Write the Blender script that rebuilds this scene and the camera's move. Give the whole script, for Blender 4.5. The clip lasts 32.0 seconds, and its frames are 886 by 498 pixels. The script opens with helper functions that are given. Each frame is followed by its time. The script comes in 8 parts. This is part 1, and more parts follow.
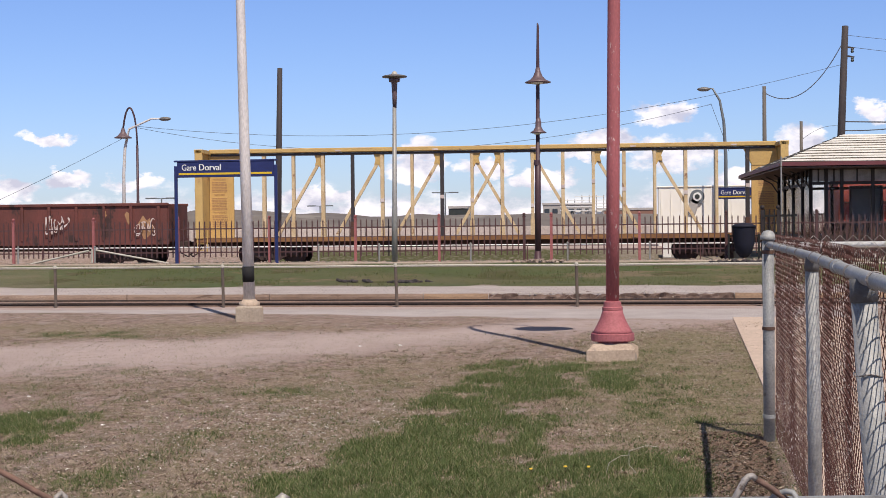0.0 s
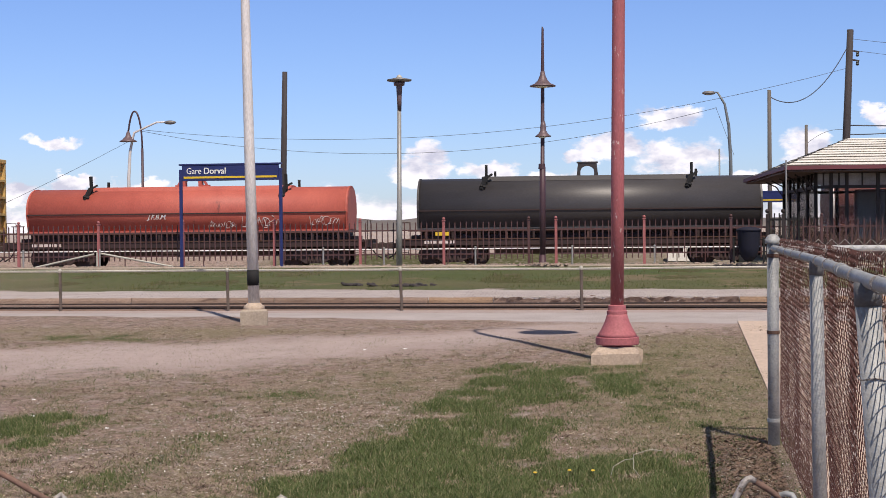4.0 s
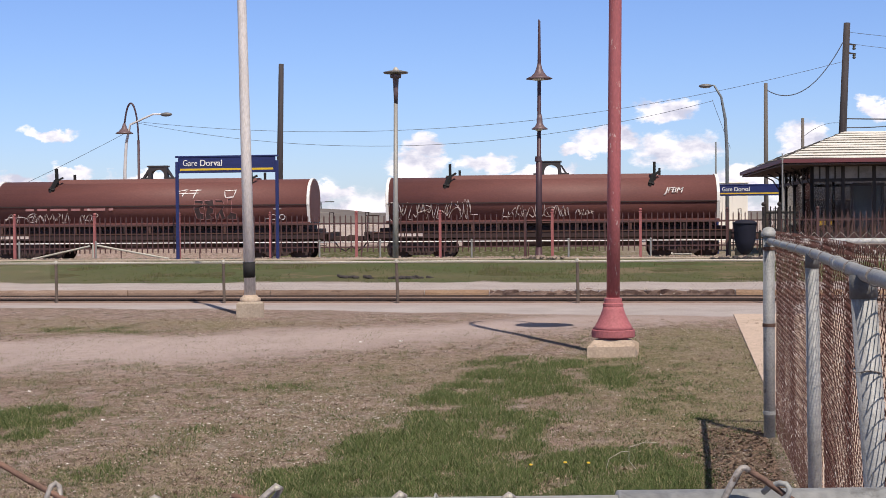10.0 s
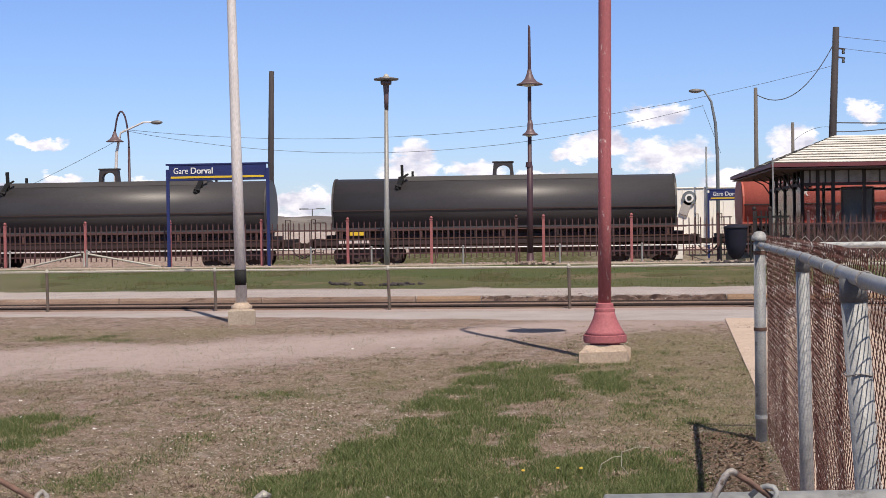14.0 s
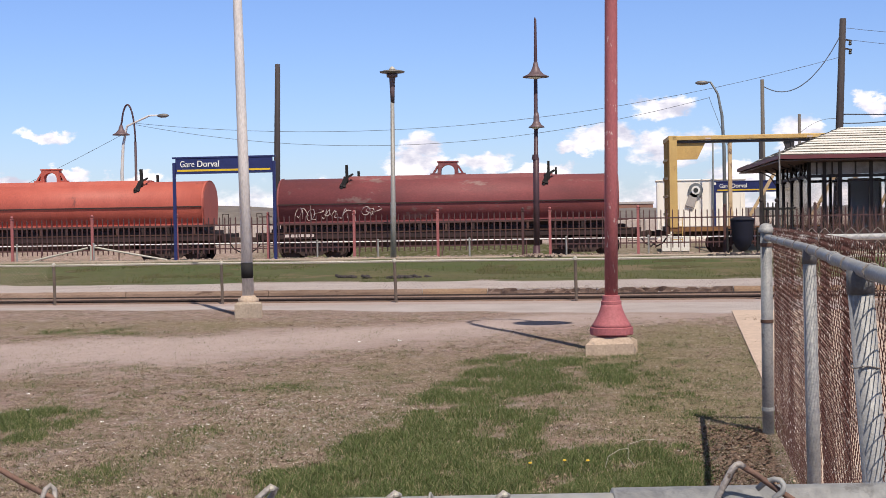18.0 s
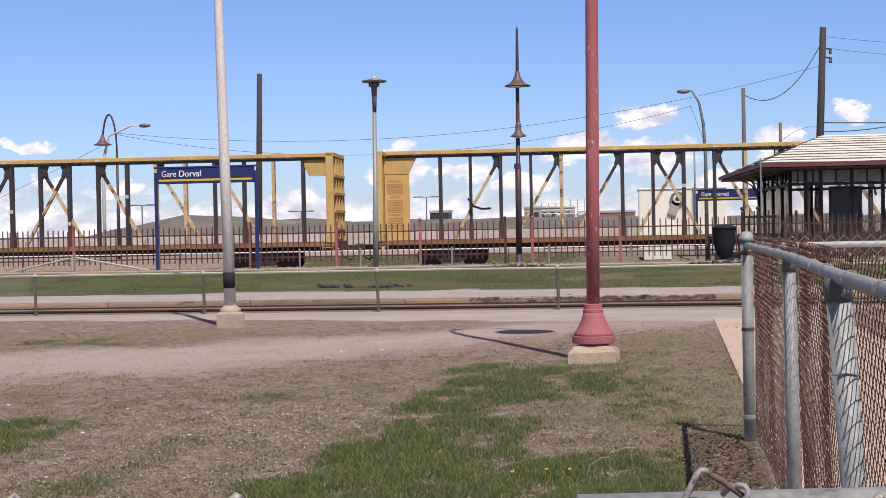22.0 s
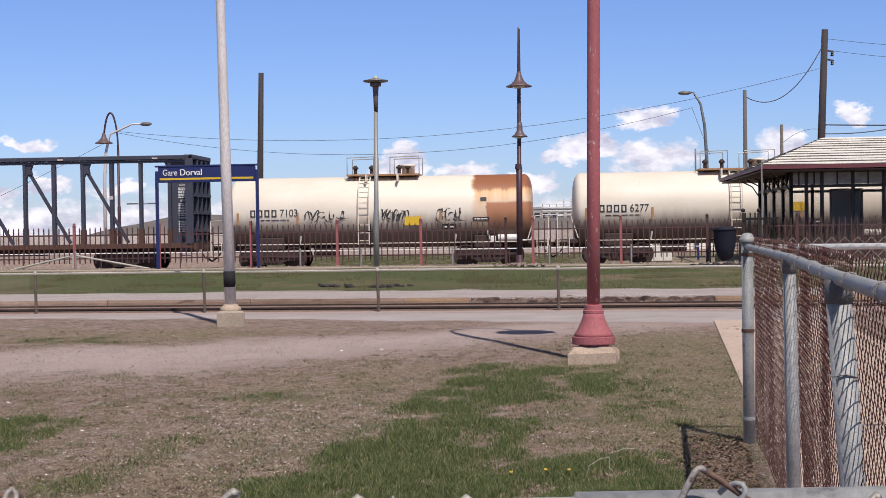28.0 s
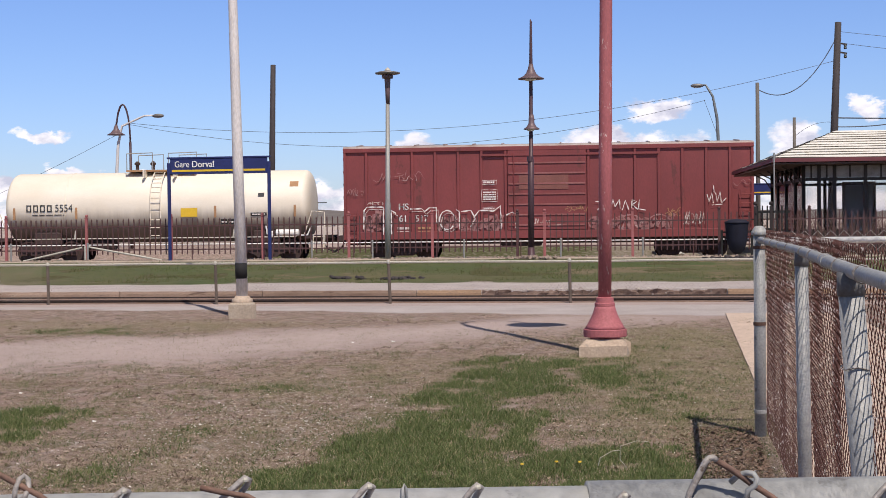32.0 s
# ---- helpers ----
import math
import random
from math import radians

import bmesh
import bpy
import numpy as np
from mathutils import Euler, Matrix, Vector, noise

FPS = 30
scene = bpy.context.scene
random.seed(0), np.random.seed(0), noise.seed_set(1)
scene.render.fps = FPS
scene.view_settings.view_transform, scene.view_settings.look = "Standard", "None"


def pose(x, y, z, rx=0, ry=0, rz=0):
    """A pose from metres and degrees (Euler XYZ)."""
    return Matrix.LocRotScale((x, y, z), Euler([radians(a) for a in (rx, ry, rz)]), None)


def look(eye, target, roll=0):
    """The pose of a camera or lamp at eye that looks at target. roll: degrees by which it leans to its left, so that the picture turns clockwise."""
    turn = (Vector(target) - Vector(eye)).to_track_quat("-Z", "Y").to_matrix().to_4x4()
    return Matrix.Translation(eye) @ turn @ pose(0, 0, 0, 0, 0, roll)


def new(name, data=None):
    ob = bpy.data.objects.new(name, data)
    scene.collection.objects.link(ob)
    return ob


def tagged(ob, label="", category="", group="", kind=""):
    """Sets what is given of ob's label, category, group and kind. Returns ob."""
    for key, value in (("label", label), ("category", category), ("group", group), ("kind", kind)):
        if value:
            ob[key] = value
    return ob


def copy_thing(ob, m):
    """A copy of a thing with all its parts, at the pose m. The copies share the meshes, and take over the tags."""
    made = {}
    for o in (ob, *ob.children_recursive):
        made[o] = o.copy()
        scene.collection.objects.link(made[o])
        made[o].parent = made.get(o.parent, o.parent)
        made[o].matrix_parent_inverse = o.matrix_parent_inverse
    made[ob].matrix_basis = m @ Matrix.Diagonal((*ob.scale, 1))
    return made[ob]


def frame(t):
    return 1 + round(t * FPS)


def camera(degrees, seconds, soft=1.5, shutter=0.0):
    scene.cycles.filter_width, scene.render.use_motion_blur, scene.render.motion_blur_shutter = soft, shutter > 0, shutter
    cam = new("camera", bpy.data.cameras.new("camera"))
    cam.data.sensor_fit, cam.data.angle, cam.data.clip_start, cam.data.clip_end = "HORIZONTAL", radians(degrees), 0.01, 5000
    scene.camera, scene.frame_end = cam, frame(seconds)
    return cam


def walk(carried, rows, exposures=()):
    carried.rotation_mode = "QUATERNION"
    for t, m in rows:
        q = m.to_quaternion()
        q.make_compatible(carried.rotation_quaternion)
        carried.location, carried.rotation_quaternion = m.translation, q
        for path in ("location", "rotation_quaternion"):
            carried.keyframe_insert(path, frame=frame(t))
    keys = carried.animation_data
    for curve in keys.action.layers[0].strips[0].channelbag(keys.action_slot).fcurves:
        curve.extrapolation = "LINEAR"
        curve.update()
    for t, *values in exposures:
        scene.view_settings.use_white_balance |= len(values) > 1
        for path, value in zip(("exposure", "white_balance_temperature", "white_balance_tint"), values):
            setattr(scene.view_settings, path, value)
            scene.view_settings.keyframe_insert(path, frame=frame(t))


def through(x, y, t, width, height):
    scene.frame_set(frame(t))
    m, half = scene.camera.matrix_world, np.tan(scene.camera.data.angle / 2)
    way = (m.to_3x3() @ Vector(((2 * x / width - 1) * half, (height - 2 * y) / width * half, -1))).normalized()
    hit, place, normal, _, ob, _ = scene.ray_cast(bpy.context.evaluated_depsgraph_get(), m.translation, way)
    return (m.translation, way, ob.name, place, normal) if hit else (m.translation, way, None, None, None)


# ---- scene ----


# ---- camera ----
def view(x, z, yaw, pitch, roll):
    """Camera by the fence: place, and its turn, tilt and lean in degrees."""
    return pose(x, 0, z, 0, 0, yaw) @ pose(0, 0, 0, 90 + pitch) @ pose(0, 0, 0, 0, 0, roll)


cam = camera(34.84, 32.0, soft=0.7)
walk(cam, [
    (0, view(-0.0094, 1.5235, 8.173, -0.976, -0.613)),
    (0.5, view(-0.0084, 1.5232, 8.271, -0.995, -0.629)),
    (1, view(-0.0080, 1.5225, 8.389, -0.962, -0.713)),
    (1.5, view(-0.0060, 1.5231, 8.439, -0.893, -0.583)),
    (2, view(-0.0050, 1.5224, 8.452, -0.832, -0.467)),
    (2.5, view(-0.0053, 1.5224, 8.407, -0.845, -0.417)),
    (3, view(-0.0054, 1.5228, 8.413, -0.842, -0.566)),
    (3.5, view(-0.0068, 1.5228, 8.417, -0.806, -0.576)),
    (5.5, view(-0.0028, 1.5218, 8.062, -0.947, -0.496)),
    (6, view(-0.0024, 1.5217, 8.029, -0.841, -0.454)),
    (6.5, view(-0.0022, 1.5210, 8.058, -0.812, -0.549)),
    (7, view(-0.0037, 1.5212, 8.088, -0.859, -0.565)),
    (7.5, view(-0.0039, 1.5215, 8.145, -0.943, -0.590)),
    (8, view(-0.0022, 1.5212, 8.199, -0.968, -0.538)),
    (8.5, view(-0.0018, 1.5214, 8.134, -0.984, -0.509)),
    (9, view(-0.0033, 1.5213, 8.070, -1.052, -0.477)),
    (9.5, view(-0.0051, 1.5209, 8.087, -1.100, -0.468)),
    (10, view(-0.0057, 1.5208, 8.219, -1.128, -0.482)),
    (10.5, view(-0.0068, 1.5208, 8.266, -1.217, -0.562)),
    (11, view(-0.0076, 1.5209, 8.315, -1.294, -0.575)),
    (11.5, view(-0.0043, 1.5211, 8.232, -1.194, -0.578)),
    (12, view(-0.0001, 1.5207, 8.004, -1.014, -0.770)),
    (12.5, view(0.0008, 1.5208, 7.809, -0.898, -0.863)),
    (13, view(-0.0009, 1.5206, 7.734, -0.863, -0.804)),
    (13.5, view(-0.0012, 1.5199, 7.747, -0.844, -0.830)),
    (14, view(-0.0028, 1.5203, 7.872, -0.876, -0.841)),
    (14.5, view(-0.0028, 1.5207, 8.046, -0.875, -0.823)),
    (16.5, view(-0.0064, 1.5203, 8.346, -1.101, -0.659)),
    (17, view(-0.0054, 1.5202, 8.358, -1.161, -0.829)),
    (17.5, view(-0.0044, 1.5199, 8.262, -1.179, -0.780)),
    (18, view(-0.0029, 1.5209, 8.137, -1.172, -0.957)),
    (18.5, view(-0.0016, 1.5212, 7.847, -1.216, -0.958)),
    (19, view(-0.0033, 1.5200, 7.640, -1.214, -0.908)),
    (19.5, view(-0.0058, 1.5195, 7.660, -1.305, -0.828)),
    (20, view(-0.0038, 1.5195, 7.742, -1.344, -0.952)),
    (20.5, view(-0.0005, 1.5192, 7.827, -1.289, -0.971)),
    (21, view(0.0026, 1.5198, 7.752, -1.173, -1.038)),
    (21.5, view(0.0053, 1.5204, 7.647, -1.002, -1.036)),
    (22, view(0.0070, 1.5199, 7.433, -0.813, -1.139)),
    (22.5, view(0.0098, 1.5193, 7.210, -0.602, -1.109)),
    (23, view(0.0098, 1.5184, 6.998, -0.572, -0.927)),
    (23.5, view(0.0080, 1.5184, 6.649, -0.611, -0.857)),
    (24, view(0.0063, 1.5189, 6.319, -0.735, -0.927)),
    (24.5, view(0.0063, 1.5195, 6.321, -0.807, -0.942)),
    (25, view(0.0068, 1.5183, 6.502, -0.906, -0.913)),
    (25.5, view(0.0050, 1.5182, 6.792, -0.994, -0.964)),
    (27.5, view(0.0096, 1.5184, 7.490, -0.836, -0.809)),
    (28, view(0.0081, 1.5180, 7.459, -0.806, -0.823)),
    (28.5, view(0.0088, 1.5172, 7.534, -0.821, -0.843)),
    (29, view(0.0084, 1.5168, 7.612, -0.857, -0.860)),
    (29.5, view(0.0077, 1.5167, 7.716, -0.910, -0.763)),
    (30, view(0.0073, 1.5162, 7.820, -0.941, -0.798)),
    (30.5, view(0.0076, 1.5162, 7.922, -0.981, -0.754)),
    (31, view(0.0077, 1.5159, 7.981, -1.018, -0.842)),
    (31.5, view(0.0076, 1.5157, 7.953, -1.084, -0.769)),
    (32, view(0.0080, 1.5158, 7.929, -1.108, -0.680)),
], [(0.0, -0.10, 6640, 9), (6.0, -0.08, 6640, 9), (12.0, -0.05, 6690, 8), (20.0, -0.01, 6730, 8), (23.0, -0.15, 6520, 10), (30.0, -0.22, 6400, 10), (32.0, -0.13, 6560, 9)])

# ---- world, sun ----
SUN = Vector((0.253, -0.507, 0.824)).normalized()


SKY_TINT = (0.665, 0.79, 1.21)
# where the larger clouds stand: across, up, half width, half height (tangents)
CLOUDS = ((0.016, 0.0759, 0.022, 0.0056), (0.016, 0.0483, 0.028, 0.0104), (-0.025, 0.0579, 0.024, 0.0068), (-0.047, 0.0497, 0.012, 0.0036), (-0.158, 0.0521, 0.014, 0.0080), (-0.164, 0.0401, 0.020, 0.0072), (-0.114, 0.0407, 0.018, 0.0066),
          (-0.439, 0.0675, 0.022, 0.0044), (-0.424, 0.0377, 0.018, 0.0048), (0.108, 0.0510, 0.018, 0.0130), (0.156, 0.0761, 0.010, 0.0068), (-0.464, 0.0300, 0.024, 0.0080), (-0.371, 0.0326, 0.020, 0.0060), (-0.067, 0.0310, 0.024, 0.0060), (-0.239, 0.0199, 0.032, 0.0056), (0.066, 0.0284, 0.024, 0.0064))


def make_world():
    w = bpy.data.worlds.new("sky")
    scene.world = w
    w.use_nodes = True
    nt = w.node_tree
    nt.nodes.clear()
    N, L = nt.nodes.new, nt.links.new
    out = N("ShaderNodeOutputWorld")
    bg = N("ShaderNodeBackground")
    sky = N("ShaderNodeTexSky")
    sky.sky_type = "NISHITA"
    sky.sun_disc = False
    sky.sun_elevation = math.asin(SUN.z)
    sky.sun_rotation = math.atan2(SUN.x, SUN.y)
    sky.air_density, sky.dust_density, sky.ozone_density = 1.0, 0.3, 1.5
    co = N("ShaderNodeTexCoord")
    sep = N("ShaderNodeSeparateXYZ")
    L(co.outputs["Generated"], sep.inputs[0])

    def mth(op, a, b=None):
        n = N("ShaderNodeMath")
        n.operation = op
        for k, q in enumerate((a, b)):
            if isinstance(q, (int, float)):
                n.inputs[k].default_value = q
            elif q is not None:
                L(q, n.inputs[k])
        return n.outputs[0]

    # flat plane of the sky: u across, v up
    ay = mth("MAXIMUM", mth("ABSOLUTE", sep.outputs["Y"]), 0.05)
    u, v = mth("DIVIDE", sep.outputs["X"], ay), mth("DIVIDE", sep.outputs["Z"], ay)
    def cloud_at(du, dv, scale, detail, rough):
        """Cloud noise, looked up a little beside."""
        c = N("ShaderNodeCombineXYZ")
        L(mth("ADD", u, du), c.inputs[0])
        L(mth("MULTIPLY", mth("ADD", v, dv), 1.7), c.inputs[1])
        n = N("ShaderNodeTexNoise")
        n.inputs["Scale"].default_value, n.inputs["Detail"].default_value, n.inputs["Roughness"].default_value = scale, detail, rough
        L(c.outputs[0], n.inputs["Vector"])
        return n.outputs["Fac"]

    puff, above = cloud_at(0.0, 0.0, 30.0, 8, 0.58), cloud_at(0.004, 0.011, 30.0, 8, 0.58)
    warp_u, warp_v = cloud_at(3.0, 1.0, 34.0, 5, 0.6), cloud_at(7.0, 2.0, 34.0, 5, 0.6)
    uu = mth("ADD", u, mth("MULTIPLY", mth("SUBTRACT", warp_u, 0.5), 0.055))
    vv = mth("ADD", v, mth("MULTIPLY", mth("SUBTRACT", warp_v, 0.5), 0.030))
    cover = None
    for cu, cv, ru, rv in CLOUDS:
        du = mth("DIVIDE", mth("SUBTRACT", uu, cu), ru * 1.55)
        dv = mth("DIVIDE", mth("SUBTRACT", vv, cv), rv * 1.75)
        e = mth("SUBTRACT", 1.0, mth("ADD", mth("MULTIPLY", du, du), mth("MULTIPLY", dv, dv)))
        e = mth("MAXIMUM", e, 0.0)
        cover = e if cover is None else mth("MAXIMUM", cover, e)
    low = N("ShaderNodeMapRange")
    for k, q in zip(("From Min", "From Max", "To Min", "To Max"), (0.004, 0.075, 0.75, -1.1)):
        low.inputs[k].default_value = q
    L(vv, low.inputs["Value"])
    dens = mth("ADD", mth("MAXIMUM", mth("SUBTRACT", mth("MULTIPLY", cover, 1.28), 0.34), low.outputs[0]), mth("MULTIPLY", mth("SUBTRACT", puff, 0.5), 1.5))
    ramp = N("ShaderNodeMapRange")
    ramp.interpolation_type = "SMOOTHSTEP"
    ramp.inputs["From Min"].default_value, ramp.inputs["From Max"].default_value = 0.10, 0.72
    L(dens, ramp.inputs["Value"])
    mix = N("ShaderNodeMixRGB")
    L(mth("MULTIPLY", ramp.outputs[0], 0.93), mix.inputs["Fac"])
    tint = N("ShaderNodeMixRGB")
    tint.blend_type = "MULTIPLY"
    tint.inputs["Fac"].default_value = 1.0
    tint.inputs["Color2"].default_value = (*SKY_TINT, 1)
    L(sky.outputs[0], tint.inputs["Color1"])
    # sky overhead, out of view, greyed and dimmed to neutralise the fill light
    fill_grey = N("ShaderNodeMixRGB")
    lift = N("ShaderNodeMapRange")
    lift.interpolation_type = "SMOOTHSTEP"
    for k, q in zip(("From Min", "From Max", "To Min", "To Max"), (0.16, 0.55, 0.0, 0.85)):
        lift.inputs[k].default_value = q
    L(sep.outputs["Z"], lift.inputs["Value"])
    L(lift.outputs[0], fill_grey.inputs["Fac"])
    L(tint.outputs[0], fill_grey.inputs["Color1"])
    fill_grey.inputs["Color2"].default_value = (1.2, 1.27, 1.55, 1)
    L(fill_grey.outputs[0], mix.inputs["Color1"])
    # cloud tops white, hollows grey-blue
    shade = N("ShaderNodeMixRGB")
    relief = N("ShaderNodeMapRange")
    relief.inputs["From Min"].default_value, relief.inputs["From Max"].default_value = -0.16, 0.10
    L(mth("SUBTRACT", puff, above), relief.inputs["Value"])
    L(relief.outputs[0], shade.inputs["Fac"])
    shade.inputs["Color1"].default_value = (5.7, 5.6, 6.9, 1)
    shade.inputs["Color2"].default_value = (10.2, 9.7, 10.2, 1)
    L(shade.outputs[0], mix.inputs["Color2"])
    L(mix.outputs[0], bg.inputs["Color"])
    bg.inputs["Strength"].default_value = 0.122
    L(bg.outputs[0], out.inputs["Surface"])


make_world()
sun = new("sun", bpy.data.lights.new("sun", "SUN"))
sun.data.energy, sun.data.angle, sun.data.color = 4.9, radians(0.53), (1.0, 0.888, 0.79)
sun.matrix_world = look(SUN * 60, (0, 0, 0))


# ---- materials ----
def surf(name, a, b=None, scale=4.0, rough=0.7, metal=0.0, bump=0.15, fine=60.0, spots=None, spot_scale=2.0, spot_at=0.6, stretch=(1, 1, 1), world=False, vary=0.0, grain=0.15):
    """A worn surface: two colours in large patches and fine grain, optional spots of a third colour."""
    m = bpy.data.materials.new(name)
    m.use_nodes = True
    nt = m.node_tree
    N, L = nt.nodes.new, nt.links.new
    p = nt.nodes["Principled BSDF"]
    if world:
        vec = N("ShaderNodeNewGeometry").outputs["Position"]
    else:
        vec = N("ShaderNodeTexCoord").outputs["Object"]
    mp = N("ShaderNodeMapping")
    mp.inputs["Scale"].default_value = stretch
    L(vec, mp.inputs[0])
    b = b or tuple(c * 0.75 for c in a)
    n = N("ShaderNodeTexNoise")
    n.inputs["Scale"].default_value = scale
    n.inputs["Detail"].default_value = 6
    n.inputs["Roughness"].default_value = 0.65
    L(mp.outputs[0], n.inputs["Vector"])
    r = N("ShaderNodeMapRange")
    r.inputs["From Min"].default_value, r.inputs["From Max"].default_value = 0.35, 0.66
    L(n.outputs["Fac"], r.inputs["Value"])
    mix = N("ShaderNodeMixRGB")
    mix.inputs["Color1"].default_value, mix.inputs["Color2"].default_value = (*a, 1), (*b, 1)
    L(r.outputs[0], mix.inputs["Fac"])
    col = mix.outputs[0]
    g = N("ShaderNodeTexNoise")
    g.inputs["Scale"].default_value = fine
    g.inputs["Detail"].default_value = 4
    L(mp.outputs[0], g.inputs["Vector"])
    g2 = N("ShaderNodeMapRange")
    g2.inputs["From Min"].default_value, g2.inputs["From Max"].default_value = 0.3, 0.7
    g2.inputs["To Min"].default_value, g2.inputs["To Max"].default_value = 1 - grain, 1 + grain
    L(g.outputs["Fac"], g2.inputs["Value"])
    mul = N("ShaderNodeMixRGB")
    mul.blend_type = "MULTIPLY"
    mul.inputs["Fac"].default_value = 1.0
    L(col, mul.inputs["Color1"])
    L(g2.outputs[0], mul.inputs["Color2"])
    col = mul.outputs[0]
    if spots:
        s = N("ShaderNodeTexNoise")
        s.inputs["Scale"].default_value = spot_scale
        s.inputs["Detail"].default_value = 7
        s.inputs["Roughness"].default_value = 0.7
        L(mp.outputs[0], s.inputs["Vector"])
        s2 = N("ShaderNodeMapRange")
        s2.inputs["From Min"].default_value, s2.inputs["From Max"].default_value = spot_at, spot_at + 0.05
        L(s.outputs["Fac"], s2.inputs["Value"])
        mx = N("ShaderNodeMixRGB")
        L(s2.outputs[0], mx.inputs["Fac"])
        L(col, mx.inputs["Color1"])
        mx.inputs["Color2"].default_value = (*spots, 1)
        col = mx.outputs[0]
    if vary:
        oi = N("ShaderNodeObjectInfo")
        vr = N("ShaderNodeMapRange")
        vr.inputs["To Min"].default_value, vr.inputs["To Max"].default_value = 1 - vary, 1 + vary
        L(oi.outputs["Random"], vr.inputs["Value"])
        mv = N("ShaderNodeMixRGB")
        mv.blend_type = "MULTIPLY"
        mv.inputs["Fac"].default_value = 1
        L(col, mv.inputs["Color1"])
        L(vr.outputs[0], mv.inputs["Color2"])
        col = mv.outputs[0]
    L(col, p.inputs["Base Color"])
    p.inputs["Roughness"].default_value, p.inputs["Metallic"].default_value = rough, metal
    if bump:
        bu = N("ShaderNodeBump")
        bu.inputs["Strength"].default_value = bump
        bu.inputs["Distance"].default_value = 0.01
        L(g.outputs["Fac"], bu.inputs["Height"])
        L(bu.outputs[0], p.inputs["Normal"])
    return m


def glass(name, tint, rough=0.05, through=1.0):
    m = bpy.data.materials.new(name)
    m.use_nodes = True
    p = m.node_tree.nodes["Principled BSDF"]
    p.inputs["Base Color"].default_value = (*tint, 1)
    p.inputs["Roughness"].default_value = rough
    p.inputs["Transmission Weight"].default_value = through
    p.inputs["IOR"].default_value = 1.05
    return m


